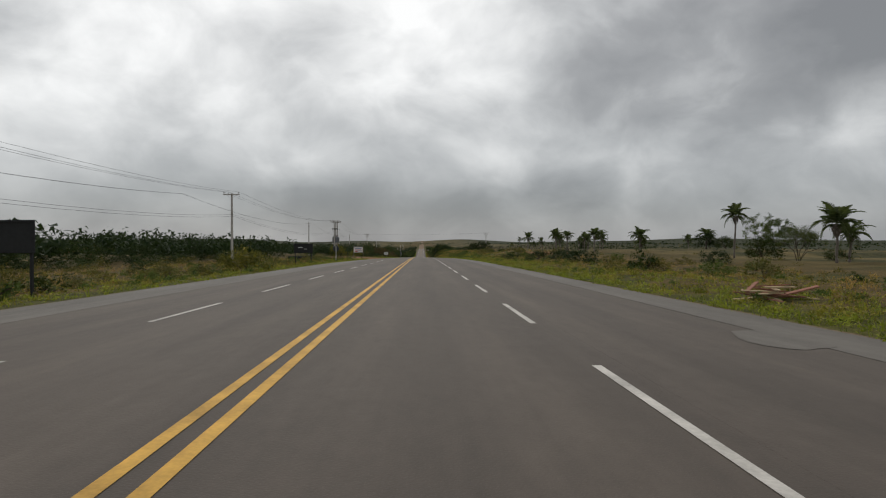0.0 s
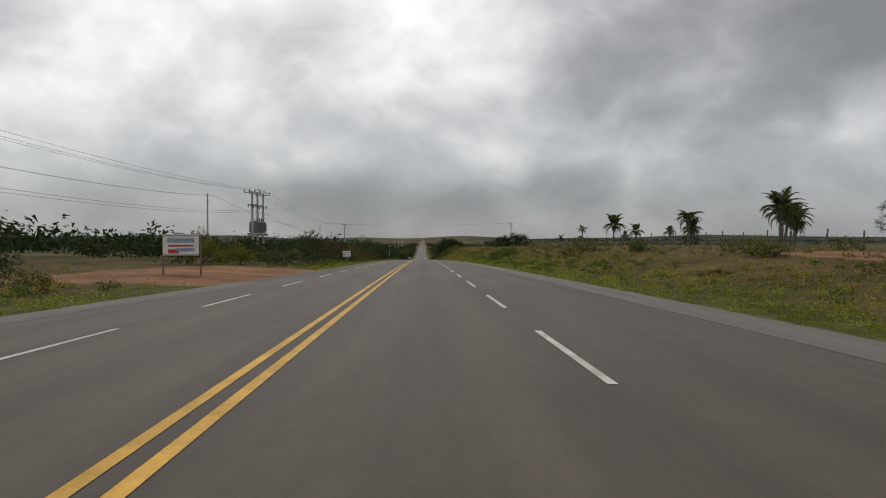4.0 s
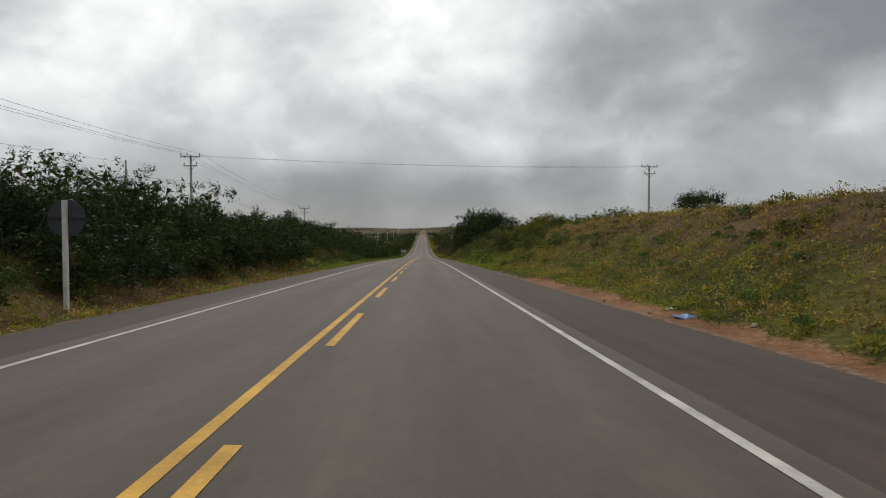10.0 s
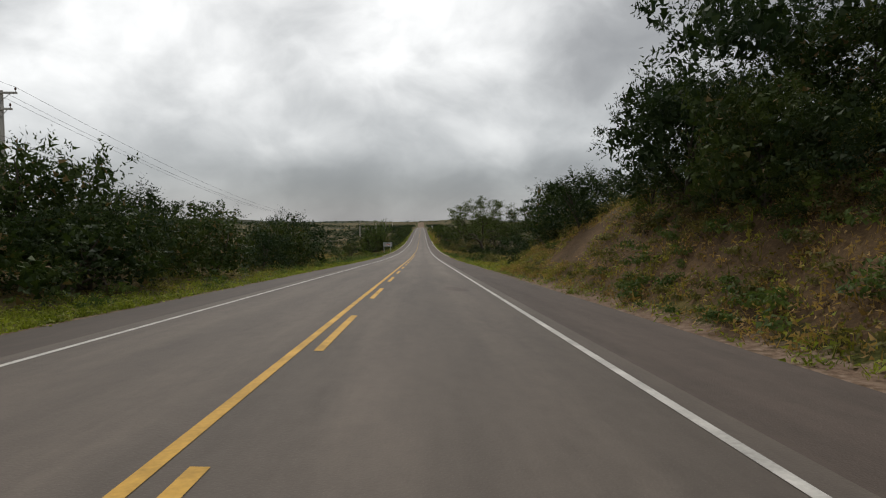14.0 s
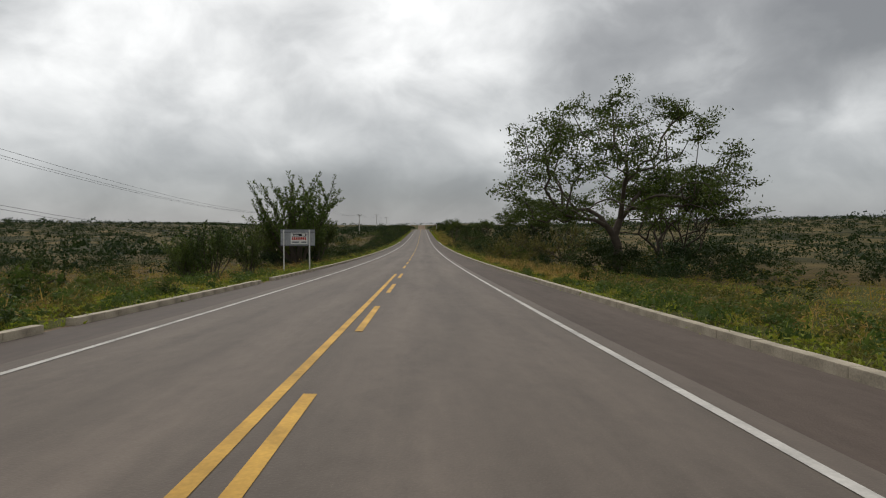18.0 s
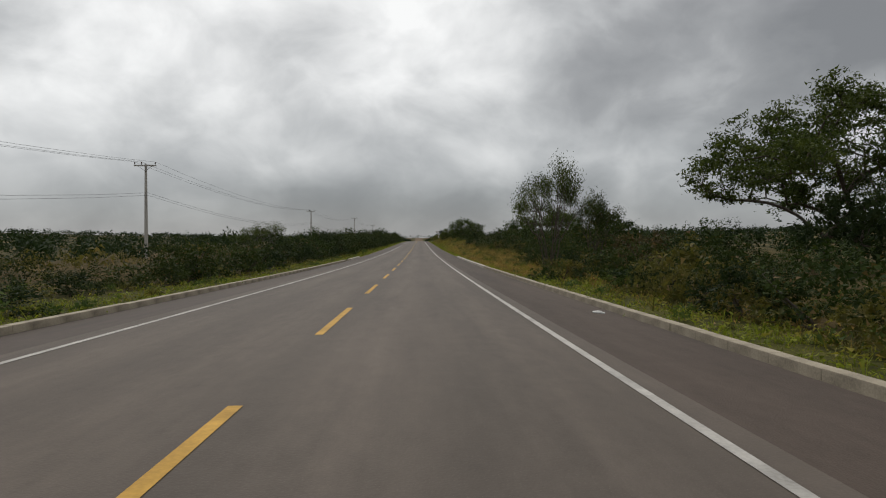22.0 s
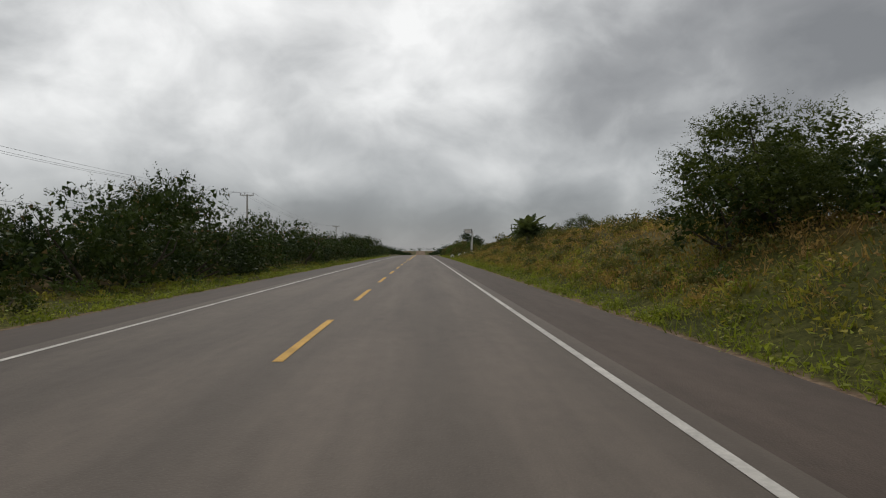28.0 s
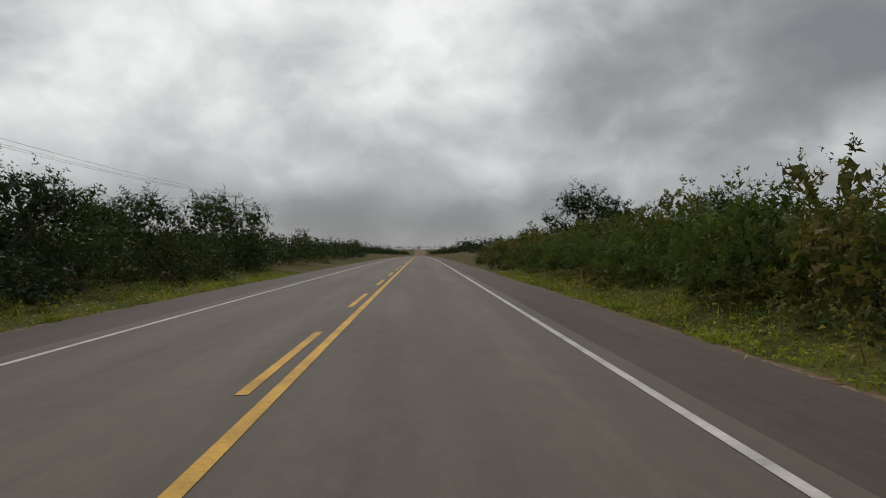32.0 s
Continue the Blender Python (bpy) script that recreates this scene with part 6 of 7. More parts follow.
# ---- palms ----
def frond_mesh(seed, length, droop):
    """One feather leaf: a bent rib with leaflets on both sides; its foot at the origin, pointing along x."""
    r = np.random.default_rng(seed)
    n = 26
    t = np.linspace(0, 1, n)
    rib = np.stack([length * t * (1 - 0.15 * droop * t), 0.04 * np.sin(t * 3), length * (0.42 * t - (0.42 + 0.42 * droop) * t ** 2.1)], 1)
    co, faces = [], []
    for i in range(n - 1):
        w = 0.035 * (1 - t[i]) + 0.008
        b = len(co)
        co += [rib[i] + (0, -w, 0), rib[i] + (0, w, 0), rib[i + 1] + (0, w * 0.9, 0), rib[i + 1] + (0, -w * 0.9, 0)]
        faces.append((b, b + 1, b + 2, b + 3))
    for i in range(3, n):
        for sgn in (-1, 1):
            ll = length * 0.30 * math.sin(math.pi * min(1.0, 0.16 + 0.84 * t[i]) ** 0.9) + 0.10
            d = np.array([0.55, sgn * 1.0, -0.28 - 0.3 * r.random()])
            d = d / np.linalg.norm(d) * ll
            w = np.array([0.035, 0, 0.012])
            b = len(co)
            co += [rib[i] - w, rib[i] + w, rib[i] + d * 0.6 + w * 0.9, rib[i] + d + (0, 0, -0.08 * ll), rib[i] + d * 0.6 - w * 0.9]
            faces.append((b, b + 1, b + 2, b + 3, b + 4))
    me = bpy.data.meshes.new("frond")
    me.from_pydata([tuple(c) for c in co], [], faces)
    me.materials.append(PALM_LEAF)
    me.update()
    return me


FRONDS = [frond_mesh(1, 2.2, 0.8), frond_mesh(2, 2.1, 1.2), frond_mesh(3, 1.9, 1.6), frond_mesh(4, 2.0, 0.35)]


def palm(x, s, top_z, size=1.0, fronds=20, lean=0.0):
    """A feather palm: thin trunk, a beard of dead leaves, fronds that arch up and over."""
    g = on_ground(x, s)
    h = max(0.5, top_z - g - 1.25 * size)
    r = np.random.default_rng(int(abs(x * 37 + s * 11)))
    top = thing("palm_tree", "palm tree with arching feather leaves in the dry field", "palm tree", "palms", pose(x, s, g - 0.05))
    bm = bmesh.new()
    n = 12
    pts = [(lean * (i / n) ** 2, 0.08 * math.sin(i * 0.6), h * i / n - 0.1) for i in range(n + 1)]
    tube(bm, pts, [(0.15 - 0.04 * i / n + (0.015 if i % 2 else -0.01)) * (0.8 + 0.2 * size) for i in range(n + 1)], 9)
    part("trunk", bm, PALM_BARK, top, smooth=True)
    bm = bmesh.new()
    for i in range(34):
        a, deep = i * 2.4, min(h * 0.75, (0.45 + 0.75 * r.random()) * size)
        tube(bm, [(lean + 0.10 * math.cos(a), 0.10 * math.sin(a), h + 0.02), (lean + (0.24 + 0.12 * r.random()) * size * math.cos(a), 0.30 * size * math.sin(a), h - deep * 0.45),
                  (lean + 0.16 * math.cos(a), 0.16 * math.sin(a), h - deep)], [0.07, 0.09 * size, 0.025], 4)
    part("dead_leaves", bm, PALM_BARK, top, "beard of dead brown leaves")
    for i in range(fronds):
        ob = new("frond", FRONDS[2 if i < 4 else (1 if i < 11 else 0)])
        ob.parent = top
        up = (-20 + 14 * r.random()) if i < 4 else (4 + 26 * r.random() if i < 11 else 28 + 50 * r.random())
        ob.matrix_basis = pose(lean, 0, h - 0.02 + 0.012 * i, 0, -up, i * 137.5 + 20 * r.random()) @ Matrix.Scale(size * (0.85 + 0.3 * r.random()), 4)


# x, along, height of the crown's top, size, fronds, lean
for spot in ((47.1, 87.1, 6.5, 1.05, 20, 0.2), (47.0, 65, 5.0, 1.35, 20, -0.1), (49.5, 66.5, 3.4, 1.0, 20, 0.1), (45.0, 120.0, 3.9, 1.1, 20, 0.1), (47.0, 124.5, 2.2, 0.9, 20, 0.0),
             (36.9, 123.7, 4.0, 1.0, 20, 0.15), (31.3, 134.4, 3.8, 0.85, 20, 0.0), (32.7, 136.5, 3.2, 0.7, 18, -0.1), (35.2, 140.1, 3.7, 0.8, 20, 0.1), (42.2, 150.7, 3.5, 0.85, 20, 0.0),
             (43.4, 151.8, 2.9, 0.75, 18, 0.1), (49.3, 161.6, 4.3, 1.0, 20, 0.2), (50.6, 163.5, 3.2, 0.85, 18, 0.0), (68.9, 142, 4.6, 1.1, 20, 0.2), (71, 144.5, 3.2, 0.9, 20, 0.0),
             (39.6, 170.8, 4.3, 1.0, 20, 0.1), (40.9, 172.0, 2.8, 0.85, 18, -0.1), (34.7, 189.4, 3.9, 1.05, 22, 0.1), (36.4, 188, 1.3, 0.6, 14, 0.0), (39.1, 190.8, 2.5, 0.78, 18, 0.1),
             (36.8, 217.6, 3.1, 0.62, 14, -0.1), (57.7, 210.8, 2.9, 0.95, 18, 0.2), (78, 172, 3.2, 0.9, 18, 0.0), (37.0, 239.3, 1.1, 0.65, 14, 0.0), (50.5, 272.1, 1.3, 0.7, 14, 0.0),
             (62, 232, 3.0, 0.9, 18, 0.1)):
    palm(*spot)


def young_palm(x, s, size, fronds, stem):
    """A palm with next to no trunk: a round fountain of feather leaves over the grass."""
    g = on_ground(x, s)
    r = np.random.default_rng(int(s))
    top = thing("young_palm", "short palm with a round head of grey-green feather leaves", "palm tree", "palms", pose(x, s, g - 0.05))
    bm = bmesh.new()
    tube(bm, [(0, 0, -0.1), (0.02, 0, stem * 0.5), (0, 0, stem)], [0.18, 0.15, 0.12], 9)
    part("trunk", bm, PALM_BARK, top, smooth=True)
    for i in range(fronds):
        ob = new("frond", FRONDS[3])
        ob.parent = top
        up = math.degrees(math.asin(-0.45 + 1.42 * (i + 0.5) / fronds))
        ob.matrix_basis = pose(0, 0, stem, 0, 0, i * 137.5 + r.random() * 20) @ pose(0, 0, 0, r.normal() * 12, -up, 0) @ Matrix.Scale(size * (0.85 + 0.3 * r.random()), 4)


young_palm(9.4, 731.5, 0.8, 30, 0.95)
young_palm(11.4, 734.0, 0.5, 20, 0.3)


# ---- cactus on the bank ----
def cactus(x, s, arms):
    """A columnar cactus: ribbed arms that bend upright; arms: lean to the side, lean along, height."""
    top = thing("cactus", "grey-green branching columnar cactus on the grassy bank", "cactus", "", pose(x, s, on_ground(x, s)))
    for ax, ay, h in arms:
        bm = bmesh.new()
        pts = [(ax * min(1.0, 1.6 * t) + 0.03 * math.sin(t * 9 + ax * 5), ay * min(1.0, 1.6 * t), h * t ** 1.15 - 0.1) for t in np.linspace(0, 1, 9)]
        tube(bm, pts, [0.055, 0.06, 0.062, 0.06, 0.06, 0.058, 0.055, 0.05, 0.025], 10)
        for i, v in enumerate(bm.verts):
            if i % 2:
                v.co.x += (pts[i // 10][0] - v.co.x) * 0.22
                v.co.y += (pts[i // 10][1] - v.co.y) * 0.22
        part("arm", bm, CACTUS, top, smooth=False)


cactus(11.0, 745.6, ((0.05, 0.0, 2.15), (0.35, 0.1, 1.75), (-0.4, 0.05, 1.45), (-0.75, -0.1, 1.5), (0.65, -0.1, 1.5), (-0.15, 0.3, 1.3), (0.3, -0.35, 1.2)))


# ---- field fence ----
def field_fence(x, s0, s1, gap):
    top = thing("wire_fence", "leaning wooden posts with wire along the field", "fence")
    r = np.random.default_rng(5)
    ss = np.arange(s0, s1, gap)
    tops = []
    for s in ss:
        g = on_ground(x, s)
        bm = bmesh.new()
        hh = 1.25 + 0.3 * r.random()
        l = r.normal() * 0.06
        tube(bm, [(x, s, g - 0.3), (x + l * 0.5, s, g + hh * 0.6), (x + l, s + r.normal() * 0.05, g + hh)], [0.06, 0.055, 0.045], 6)
        part("post", bm, WOOD, top)
        tops.append(g)
    for hgt in (0.4, 0.8, 1.15):
        bm = bmesh.new()
        tube(bm, [(x, s, g + hgt) for s, g in zip(ss, tops)], [0.003] * len(ss), 4, False)
        part("wire", bm, DARK_METAL, top)


field_fence(26.5, 96, 252, 3.2)


# ---- signs ----
def slab(bm, x, z, w, h, y, depth, bevel=0.006):
    box(bm, w, depth, h, Matrix.Translation((x, y, z)), bevel)


def bars(bm, rows, y):
    for x, z, w, h in rows:
        slab(bm, x, z, w, h, y, 0.006, 0.0)


def hoarding(x, s, w, h, foot, label, dark=True, turn=0.0, legs=(-0.42, 0.42)):
    """A board on posts; foot: height of its lower edge."""
    g = on_ground(x, s)
    top = thing("roadside_billboard", label, "billboard", "", pose(x, s, g, 0, 0, turn))
    bm = bmesh.new()
    slab(bm, 0, foot, w, h, 0, 0.05, 0.008)
    part("board", bm, BLACK if dark else SIGN_WHITE, top)
    for f in legs:
        bm = bmesh.new()
        slab(bm, f * w, -0.4, 0.09, foot + h + 0.4, 0.075, 0.09, 0.008)
        part("post", bm, WOOD if not dark else BLACK, top)
    bm = bmesh.new()
    for zz in (foot + 0.02, foot + h - 0.08):
        slab(bm, 0, zz, w * 1.0, 0.06, -0.045, 0.035, 0.004)
    part("batten", bm, BLACK if dark else STEEL, top)
    return top


b = hoarding(-13.0, 21.5, 2.6, 1.15, 1.5, "black roadside billboard with small pale marks", True, -8, (-0.1, 0.43))
bm = bmesh.new()
bars(bm, ((-0.5, 2.25, 0.3, 0.05), (-0.52, 2.0, 0.16, 0.04), (-0.5, 1.8, 0.22, 0.04)), -0.032)
part("lettering", bm, SIGN_WHITE, b, "small worn white marks")
b = hoarding(-11.9, 69.4, 2.1, 1.05, 1.35, "black roadside billboard on two posts", True, 4)
bm = bmesh.new()
bars(bm, ((-0.3, 1.95, 0.5, 0.05), (0.25, 1.75, 0.3, 0.04)), -0.032)
part("lettering", bm, SIGN_WHITE, b, "small worn white marks")
b = hoarding(-10.6, 116.3, 1.7, 1.1, 0.95, "faded red, white and blue billboard beside the dirt track", False, 12, (-0.5, 0.55))
bm = bmesh.new()
bars(bm, ((0, 1.62, 1.3, 0.22), (0.2, 1.18, 0.9, 0.16)), -0.035)
part("picture", bm, FADED_BLUE, b, "faded blue and grey picture")
bm = bmesh.new()
bars(bm, ((0.0, 1.42, 1.2, 0.09), (-0.35, 1.08, 0.5, 0.2)), -0.035)
part("lettering", bm, SIGN_RED, b, "faded red lettering")
low = thing("fallen_board", "low black board lying in the roadside grass", "board", "", pose(-17.0, 91, on_ground(-17.0, 91), 0, 0, 5))
bm = bmesh.new()
slab(bm, 0, 0.0, 2.6, 0.5, 0, 0.08, 0.01)
part("board", bm, BLACK, low)
bm = bmesh.new()
slab(bm, 0, 0.5, 2.7, 0.05, 0, 0.14, 0.01)
part("cap", bm, DARK_METAL, low)


def disc_sign(x, s, radius, centre, label):
    """The dark back of a round traffic sign on a white post."""
    g = on_ground(x, s)
    top = thing("traffic_sign", label, "traffic sign", "", pose(x, s, g))
    bm = bmesh.new()
    slab(bm, 0, -0.4, 0.09, centre + 0.4 + radius * 0.95, 0, 0.09, 0.008)
    part("post", bm, WOOD_WHITE, top, "white painted post")
    bm = bmesh.new()
    bmesh.ops.create_cone(bm, cap_ends=True, segments=40, radius1=radius, radius2=radius, depth=0.012, matrix=Matrix.Translation((0, 0.06, centre)) @ Matrix.Rotation(math.pi / 2, 4, "X"))
    part("disc", bm, SIGN_BACK, top, "dark grey back of a round sign")
    bm = bmesh.new()
    slab(bm, 0, centre - 0.02, radius * 1.9, 0.04, 0.045, 0.02, 0.003)
    part("rail", bm, DARK_METAL, top)


disc_sign(-10.6, 86.4, 0.42, 1.75, "dark back of a round traffic sign on a white post")
disc_sign(-6.5, 233.0, 0.41, 2.05, "dark back of a round traffic sign on a white post")
g = on_ground(-8.1, 163.3)
top = thing("roadside_sign", "small weathered white sign board on a white post", "sign", "", pose(-8.1, 163.3, g, 0, 0, 5))
zt = -1.25 - g
bm = bmesh.new()
slab(bm, 0.05, -0.3, 0.07, zt - 0.7 + 0.3, 0, 0.07)
part("post", bm, WOOD_WHITE, top)
bm = bmesh.new()
slab(bm, 0, zt - 0.8, 1.05, 0.72, 0, 0.03)
part("board", bm, SIGN_WHITE, top)
for sx in (-1, 1):
    bm = bmesh.new()
    slab(bm, sx * 0.6, zt - 0.86, 0.14, 0.86, 0.01, 0.04)
    part("side_bar", bm, SIGN_BLACK, top)
for zz in (zt - 0.86, zt - 0.07):
    bm = bmesh.new()
    slab(bm, 0, zz, 1.4, 0.06, 0.035, 0.03)
    part("cross_bar", bm, DARK_METAL, top)
bm = bmesh.new()
bars(bm, ((-0.36, zt - 0.42, 0.2, 0.14), (-0.3, zt - 0.6, 0.26, 0.1), (0.1, zt - 0.32, 0.5, 0.05), (0.24, zt - 0.5, 0.3, 0.05)), -0.019)
part("lettering", bm, GREY_TANK, top, "worn dark patches of old paint")

# board with a banner, beyond the left kerb
g = on_ground(-6.4, 454.8)
top = thing("roadside_sign", "grey metal road sign back carrying a red and white banner", "sign", "", pose(-6.37, 454.8, g, 0, 0, 0) @ Matrix.Scale(0.87, 4))
fz = (-10.7 - g) / 0.87
bm = bmesh.new()
slab(bm, 0, fz - 1.12, 2.35, 1.12, 0.04, 0.02)
part("board", bm, STEEL, top, "grey metal sign panel")
for zz in (fz - 0.2, fz - 1.12, fz - 0.03):
    bm = bmesh.new()
    slab(bm, 0, zz, 2.35, 0.06, 0.0, 0.05)
    part("rail", bm, GREY_TANK, top)
for px_ in (-0.95, 0.81):
    bm = bmesh.new()
    slab(bm, px_, -0.4, 0.08, fz + 0.4, -0.02, 0.08)
    part("post", bm, WOOD_WHITE, top, "pale square post")
bm = bmesh.new()
slab(bm, 0.1, fz - 0.98, 1.15, 0.78, -0.012, 0.012)
banner = part("banner", bm, SIGN_WHITE, top, "white banner with red letters")
bm = bmesh.new()
bars(bm, ((0.1, fz - 0.46, 1.02, 0.2),), -0.022)
part("banner_head", bm, SIGN_BLACK, banner, "black heading strip")
bm = bmesh.new()
bars(bm, [(-0.34 + i * 0.125, fz - 0.70, 0.095, 0.19) for i in range(8)], -0.022)
part("lettering", bm, SIGN_RED, banner, "row of red letter blocks")
bm = bmesh.new()
bars(bm, ((-0.15, fz - 0.9, 0.5, 0.09), (0.42, fz - 0.9, 0.36, 0.09)), -0.022)
part("small_print", bm, GREY_TANK, banner, "grey lines of small print")
for mark in ((-0.1, fz - 0.40, 0.36, 0.06), (0.42, fz - 0.42, 0.22, 0.12), (-0.36, fz - 0.43, 0.1, 0.14)):
    bm = bmesh.new()
    bars(bm, (mark,), -0.028)
    part("heading_mark", bm, SIGN_WHITE, banner, "white mark on the black heading")


# farm sign and the whitewashed tyres at its entrance
def text_part(words, size, x, z, y, mat, parent, name="lettering"):
    cu = bpy.data.curves.new(name, "FONT")
    cu.body, cu.size, cu.extrude, cu.align_x = words, size, 0.003, "CENTER"
    tmp = bpy.data.objects.new("text_shape", cu)
    scene.collection.objects.link(tmp)
    me = bpy.data.meshes.new_from_object(tmp.evaluated_get(bpy.context.evaluated_depsgraph_get()))
    bpy.data.objects.remove(tmp)
    bpy.data.curves.remove(cu)
    me.materials.clear()
    me.materials.append(mat)
    ob = new(name, me)
    ob.parent = parent
    ob.matrix_basis = pose(x, y, z, 90, 0, 0) @ Matrix.Diagonal((0.92, 1.0, 1.0, 1))
    return ob


fx, fs = 9.6, 784.2
g = on_ground(fx, fs)
top = thing("farm_sign", "white farm sign with dark red letters on tall white posts", "sign", "", pose(fx, fs, g))
zt = -7.9 - g
for dx_, hh in ((0.06, zt - 0.28), (-0.08, zt - 2.0)):
    bm = bmesh.new()
    tube(bm, [(dx_ + (-0.02 if hh < zt - 1 else 0), 0, -0.4), (dx_, 0, hh * 0.5), (dx_ + 0.02, 0, hh)], [0.12, 0.115, 0.11], 10)
    part("post", bm, WOOD_WHITE, top, "white painted round post")
bm = bmesh.new()
slab(bm, -0.01, zt - 1.3, 0.05, 1.3, -0.13, 0.05)
part("hanger", bm, DARK_METAL, top)
bm = bmesh.new()
slab(bm, -0.62, zt - 0.68, 1.10, 0.64, -0.13, 0.03)
part("board", bm, SIGN_WHITE, top)
for x_, z_, w_, h_ in ((-0.62, zt - 0.70, 1.18, 0.05), (-0.62, zt - 0.07, 1.18, 0.05), (-1.19, zt - 0.70, 0.05, 0.68), (-0.05, zt - 0.70, 0.05, 0.68)):
    bm = bmesh.new()
    slab(bm, x_, z_, w_, h_, -0.135, 0.05)
    part("frame", bm, SIGN_BLACK, top)
text_part("FAZENDA", 0.24, -0.62, zt - 0.33, -0.15, LETTER_RED, top)
text_part("CABO", 0.21, -0.86, zt - 0.60, -0.15, LETTER_RED, top)
text_part("FRIO", 0.21, -0.33, zt - 0.60, -0.15, LETTER_RED, top)
bm = bmesh.new()
tube(bm, [(-0.85, -0.12, zt - 0.72), (-0.05, -0.1, zt - 1.05)], [0.015, 0.015], 6)
part("stay", bm, DARK_METAL, top)


def tyre(x, s, turn, sink):
    g = on_ground(x, s)
    top = thing("whitewashed_tyre", "old tyre half buried upright and painted white", "tyre", "tyres at the farm entrance", pose(x, s, g - sink, 0, 0, turn))
    bm = bmesh.new()
    R, r_, n, m = 0.27, 0.10, 36, 12
    ring = []
    for i in range(n):
        a = 2 * math.pi * i / n
        row = []
        for j in range(m):
            b_ = 2 * math.pi * j / m
            rad = R + r_ * math.cos(b_) * (1.0 if math.cos(b_) < 0.3 else 0.85) + (0.008 if math.cos(b_) > 0.5 and i % 2 else 0)
            row.append(bm.verts.new((rad * math.cos(a), 1.15 * r_ * math.sin(b_), R + r_ + rad * math.sin(a))))
        ring.append(row)
    for i in range(n):
        for j in range(m):
            bm.faces.new((ring[i][j], ring[i][(j + 1) % m], ring[(i + 1) % n][(j + 1) % m], ring[(i + 1) % n][j]))
    part("casing", bm, RUBBER_WHITE, top, smooth=True)


for x, s, turn, sink in ((6.9, 792.6, 30, 0.2), (9.1, 791, 10, 0.32), (11.1, 788.6, -5, 0.25), (7.7, 785.2, 40, 0.2)):
    tyre(x, s, turn, sink)

# ---- roadside litter and small things ----
g = on_ground(12.1, 18)
pile = thing("wood_pile", "heap of reddish brown broken boards in the grass", "wood pile", "", pose(12.1, 18, g))
r = np.random.default_rng(9)
for i in range(20):
    bm = bmesh.new()
    box(bm, 0.6 + 0.7 * r.random(), 0.09 + 0.08 * r.random(), 0.035, pose(r.normal() * 0.34, r.normal() * 0.3, 0.03 + 0.028 * i * 0.7, r.normal() * 5, r.normal() * 7, r.normal() * 35), 0.004)
    part("board", bm, (WOOD_RED, WOOD_PALE)[i % 3 == 0], pile)
for x, s, w, l, mat, nm, lab in ((7.3, 9.7, 1.3, 1.5, ASPHALT_PALE, "pale_patch", "pale patch in the asphalt"), (5.6, 152.5, 0.9, 1.6, ASPHALT_DARK, "dark_patch", "dark repair patch in the asphalt"),
                                 (2.5, 336, 0.9, 1.4, ASPHALT_DARK, "dark_patch", "dark repair patch in the asphalt"), (-2.0, 522, 1.6, 1.2, ASPHALT_DARK, "dark_patch", "dark repair patch in the asphalt")):
    n = 22
    pts = [(x + w * 0.5 * math.cos(a) * (0.85 + 0.25 * math.sin(3 * a + s)), s + l * math.sin(a) * (0.85 + 0.2 * math.sin(2 * a + x))) for a in np.linspace(0, 2 * math.pi, n, endpoint=False)]
    verts = [(px_, py_, float(axis_z(py_)) - CROSSFALL * abs(px_) + 0.007) for px_, py_ in pts]
    ob = mesh_object(nm, verts, [tuple(range(n))], mat)
    tagged(ob, lab, "asphalt patch", kind="structure")
for x, s, w, h, mat, lab in ((6.8, 231.8, 0.5, 0.05, LITTER_BLUE, "crumpled blue plastic sheet on the verge"), (7.0, 233.1, 0.2, 0.05, SIGN_WHITE, "crumpled white plastic scrap on the verge"),
                             (5.4, 538.3, 0.3, 0.05, SIGN_WHITE, "scrap of white paper on the shoulder"), (7.0, 309, 0.5, 0.08, RUBBER_WHITE, "flat pale sack lying in the grass")):
    bm = bmesh.new()
    bmesh.ops.create_icosphere(bm, subdivisions=3, radius=0.5, matrix=Matrix.Diagonal((w, w * 0.6, h * 1.6, 1)))
    for v in bm.verts:
        v.co += Vector(noise.noise_vector(v.co * 7 + Vector((x, s, 0)))) * 0.10 * w
    ob = part("litter", bm, mat)
    zg = on_ground(x, s) if x > 6 else float(axis_z(s)) - CROSSFALL * x
    ob.matrix_basis = pose(x, s, zg + h * 0.3, 0, 0, 25 * x)
    tagged(ob, lab, "litter")
r = np.random.default_rng(12)
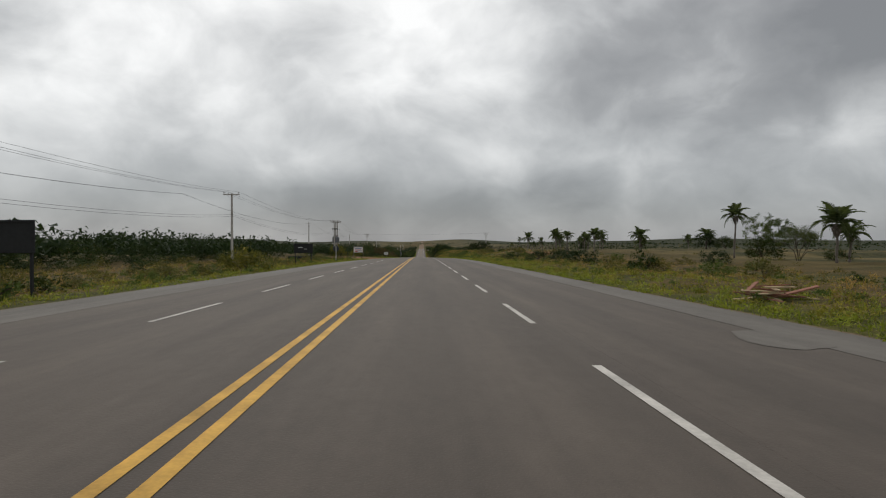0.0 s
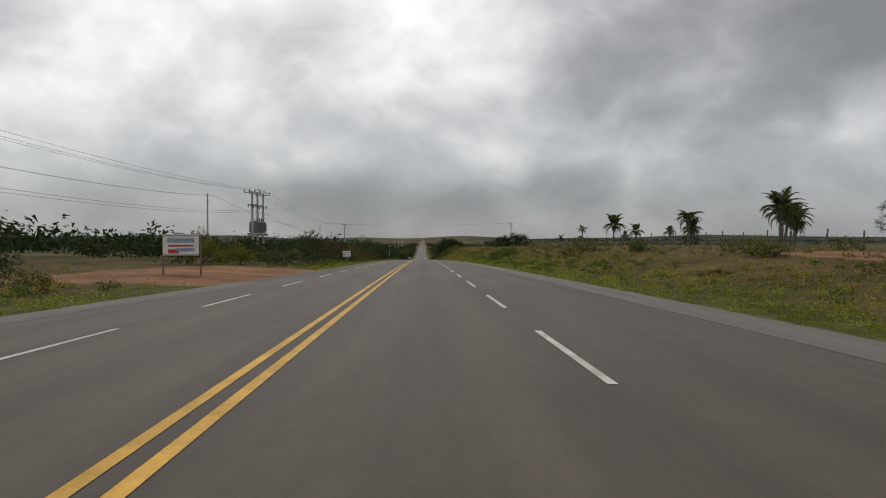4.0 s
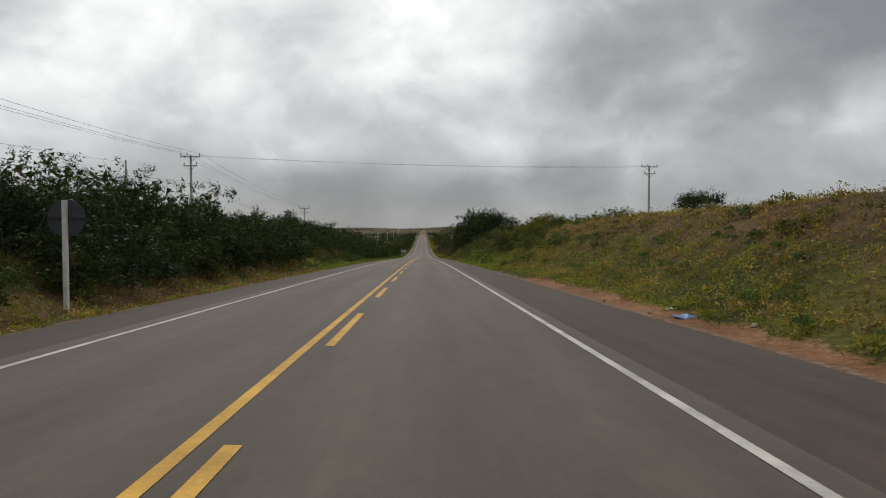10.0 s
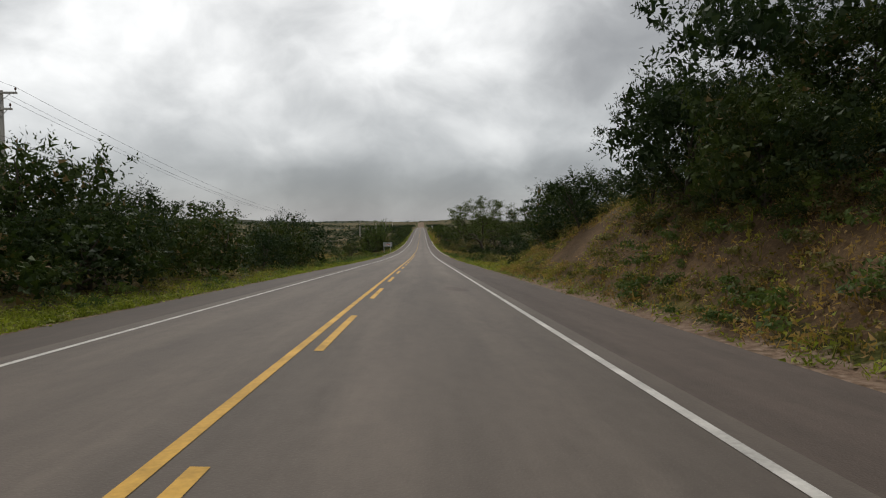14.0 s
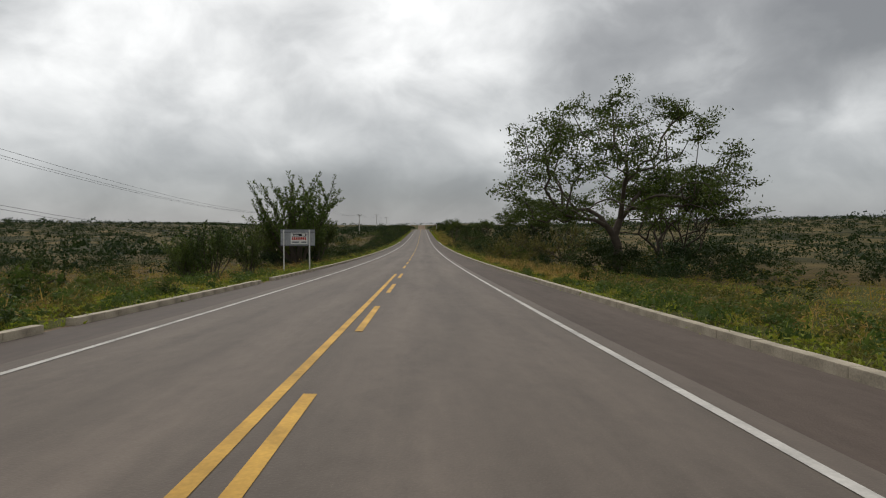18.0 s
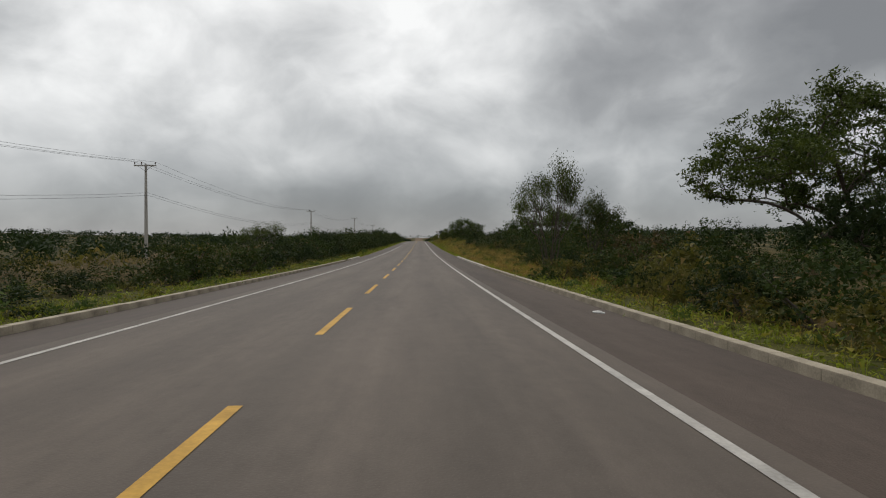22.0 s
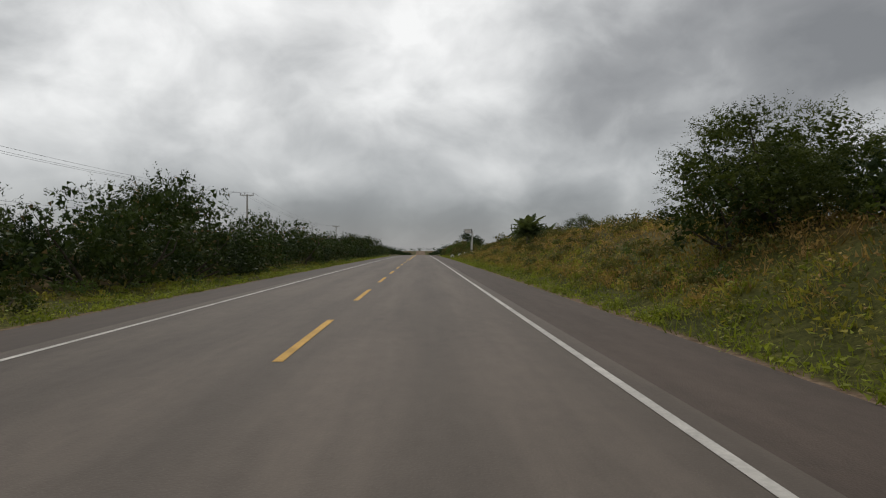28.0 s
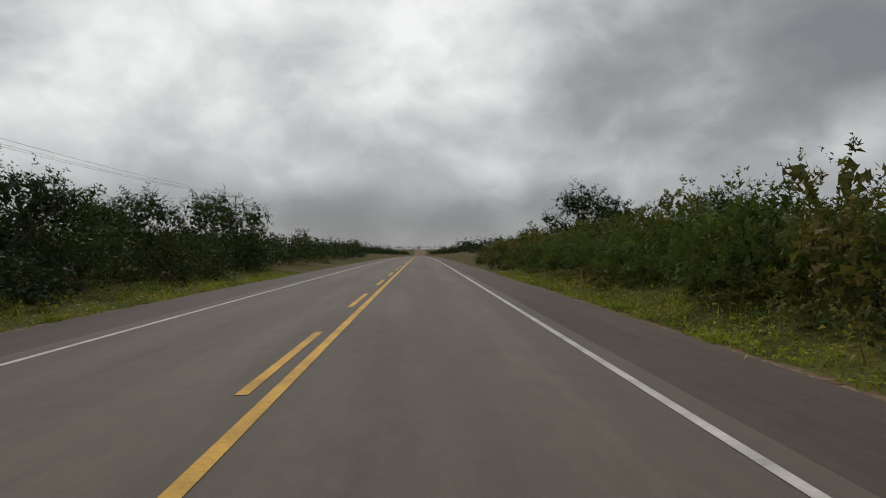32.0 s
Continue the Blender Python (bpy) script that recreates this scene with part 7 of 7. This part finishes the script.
for s in np.arange(205, 330, 3.1):
    x = at(s, RIGHT_EDGE) + 0.15 + 0.9 * r.random()
    bm = bmesh.new()
    bmesh.ops.create_icosphere(bm, subdivisions=1, radius=0.5, matrix=Matrix.Diagonal((0.08 + 0.10 * r.random(), 0.07 + 0.09 * r.random(), 0.05 + 0.05 * r.random(), 1)))
    for v in bm.verts:
        v.co += Vector(r.normal(size=3)) * 0.008
    ob = part("stone", bm, CONCRETE)
    ob.matrix_basis = pose(x, s, on_ground(x, s) + 0.03, 0, 0, r.random() * 360)
    tagged(ob, "pale loose stone at the edge of the asphalt", "stone", "stones along the road")

# ---- short white paint marks on the shoulder ----
marks = tagged(thing("paint_marks", "short white paint marks on the asphalt shoulder", "road marking"), kind="structure")
for i in range(4):
    ribbon("mark", const(4.02 + 0.05 * i), const(4.32 + 0.04 * (i % 3)), 0.006, WHITE, "", 504.9 + 0.40 * i, 505.0 + 0.40 * i, marks)
for x0, x1, s0 in ((3.7, 4.95, 584.5), (3.6, 4.1, 138.95)):
    ribbon("mark", const(x0), const(x1), 0.006, WHITE, "", s0, s0 + 0.12, marks)

# ---- a few more trees and weeds along the edge of the scrub ----
thicket("weed_bush", 797, 852, 1.3, 2.6, 18, 0.7, 1.1, 1, 0.9)
plant("acacia_tree", -10.6, 831, 1.15, 1.05, None, 1)
plant("acacia_tree", 13.0, 835, 1.1, 1.08, None, 0)
plant("acacia_tree", 15.0, 837, 0.9, 1.0, None, 1)
plant("acacia_tree", 13.0, 816, 0.7, 1.0, None, 1)
for x, s, w in ((11.0, 797.6, 0), (12.9, 798.4, 2), (15.0, 799.2, 1), (17.2, 800.2, 2), (13.8, 801.4, 0), (10.2, 800.0, 2)):
    plant("dry_bush", x, s, 0.78, 0.95, None, w)
plant("broad_tree", 29.5, 563, 1.25, 0.92, 140, 1)
plant("broad_tree", 20.5, 467, 0.95, 1.0, 60, 3)
for i in range(16):
    plant("dry_bush", 8.5 + 0.5 * rng.random(), 801.5 + 2.4 * i + rng.random(), 0.75 + 0.3 * rng.random(), 1.1, None, 2, "pale olive bush with dry flower heads on the bank")
for x, s, size, w in ((-11.0, 315.5, 1.08, 1), (-11.2, 321.0, 1.16, 0), (-11.0, 328.5, 1.2, 1), (-10.4, 310.5, 0.86, 0)):
    plant("acacia_tree", x, s, size, 1.0, 37 * w + 9 * s, w)
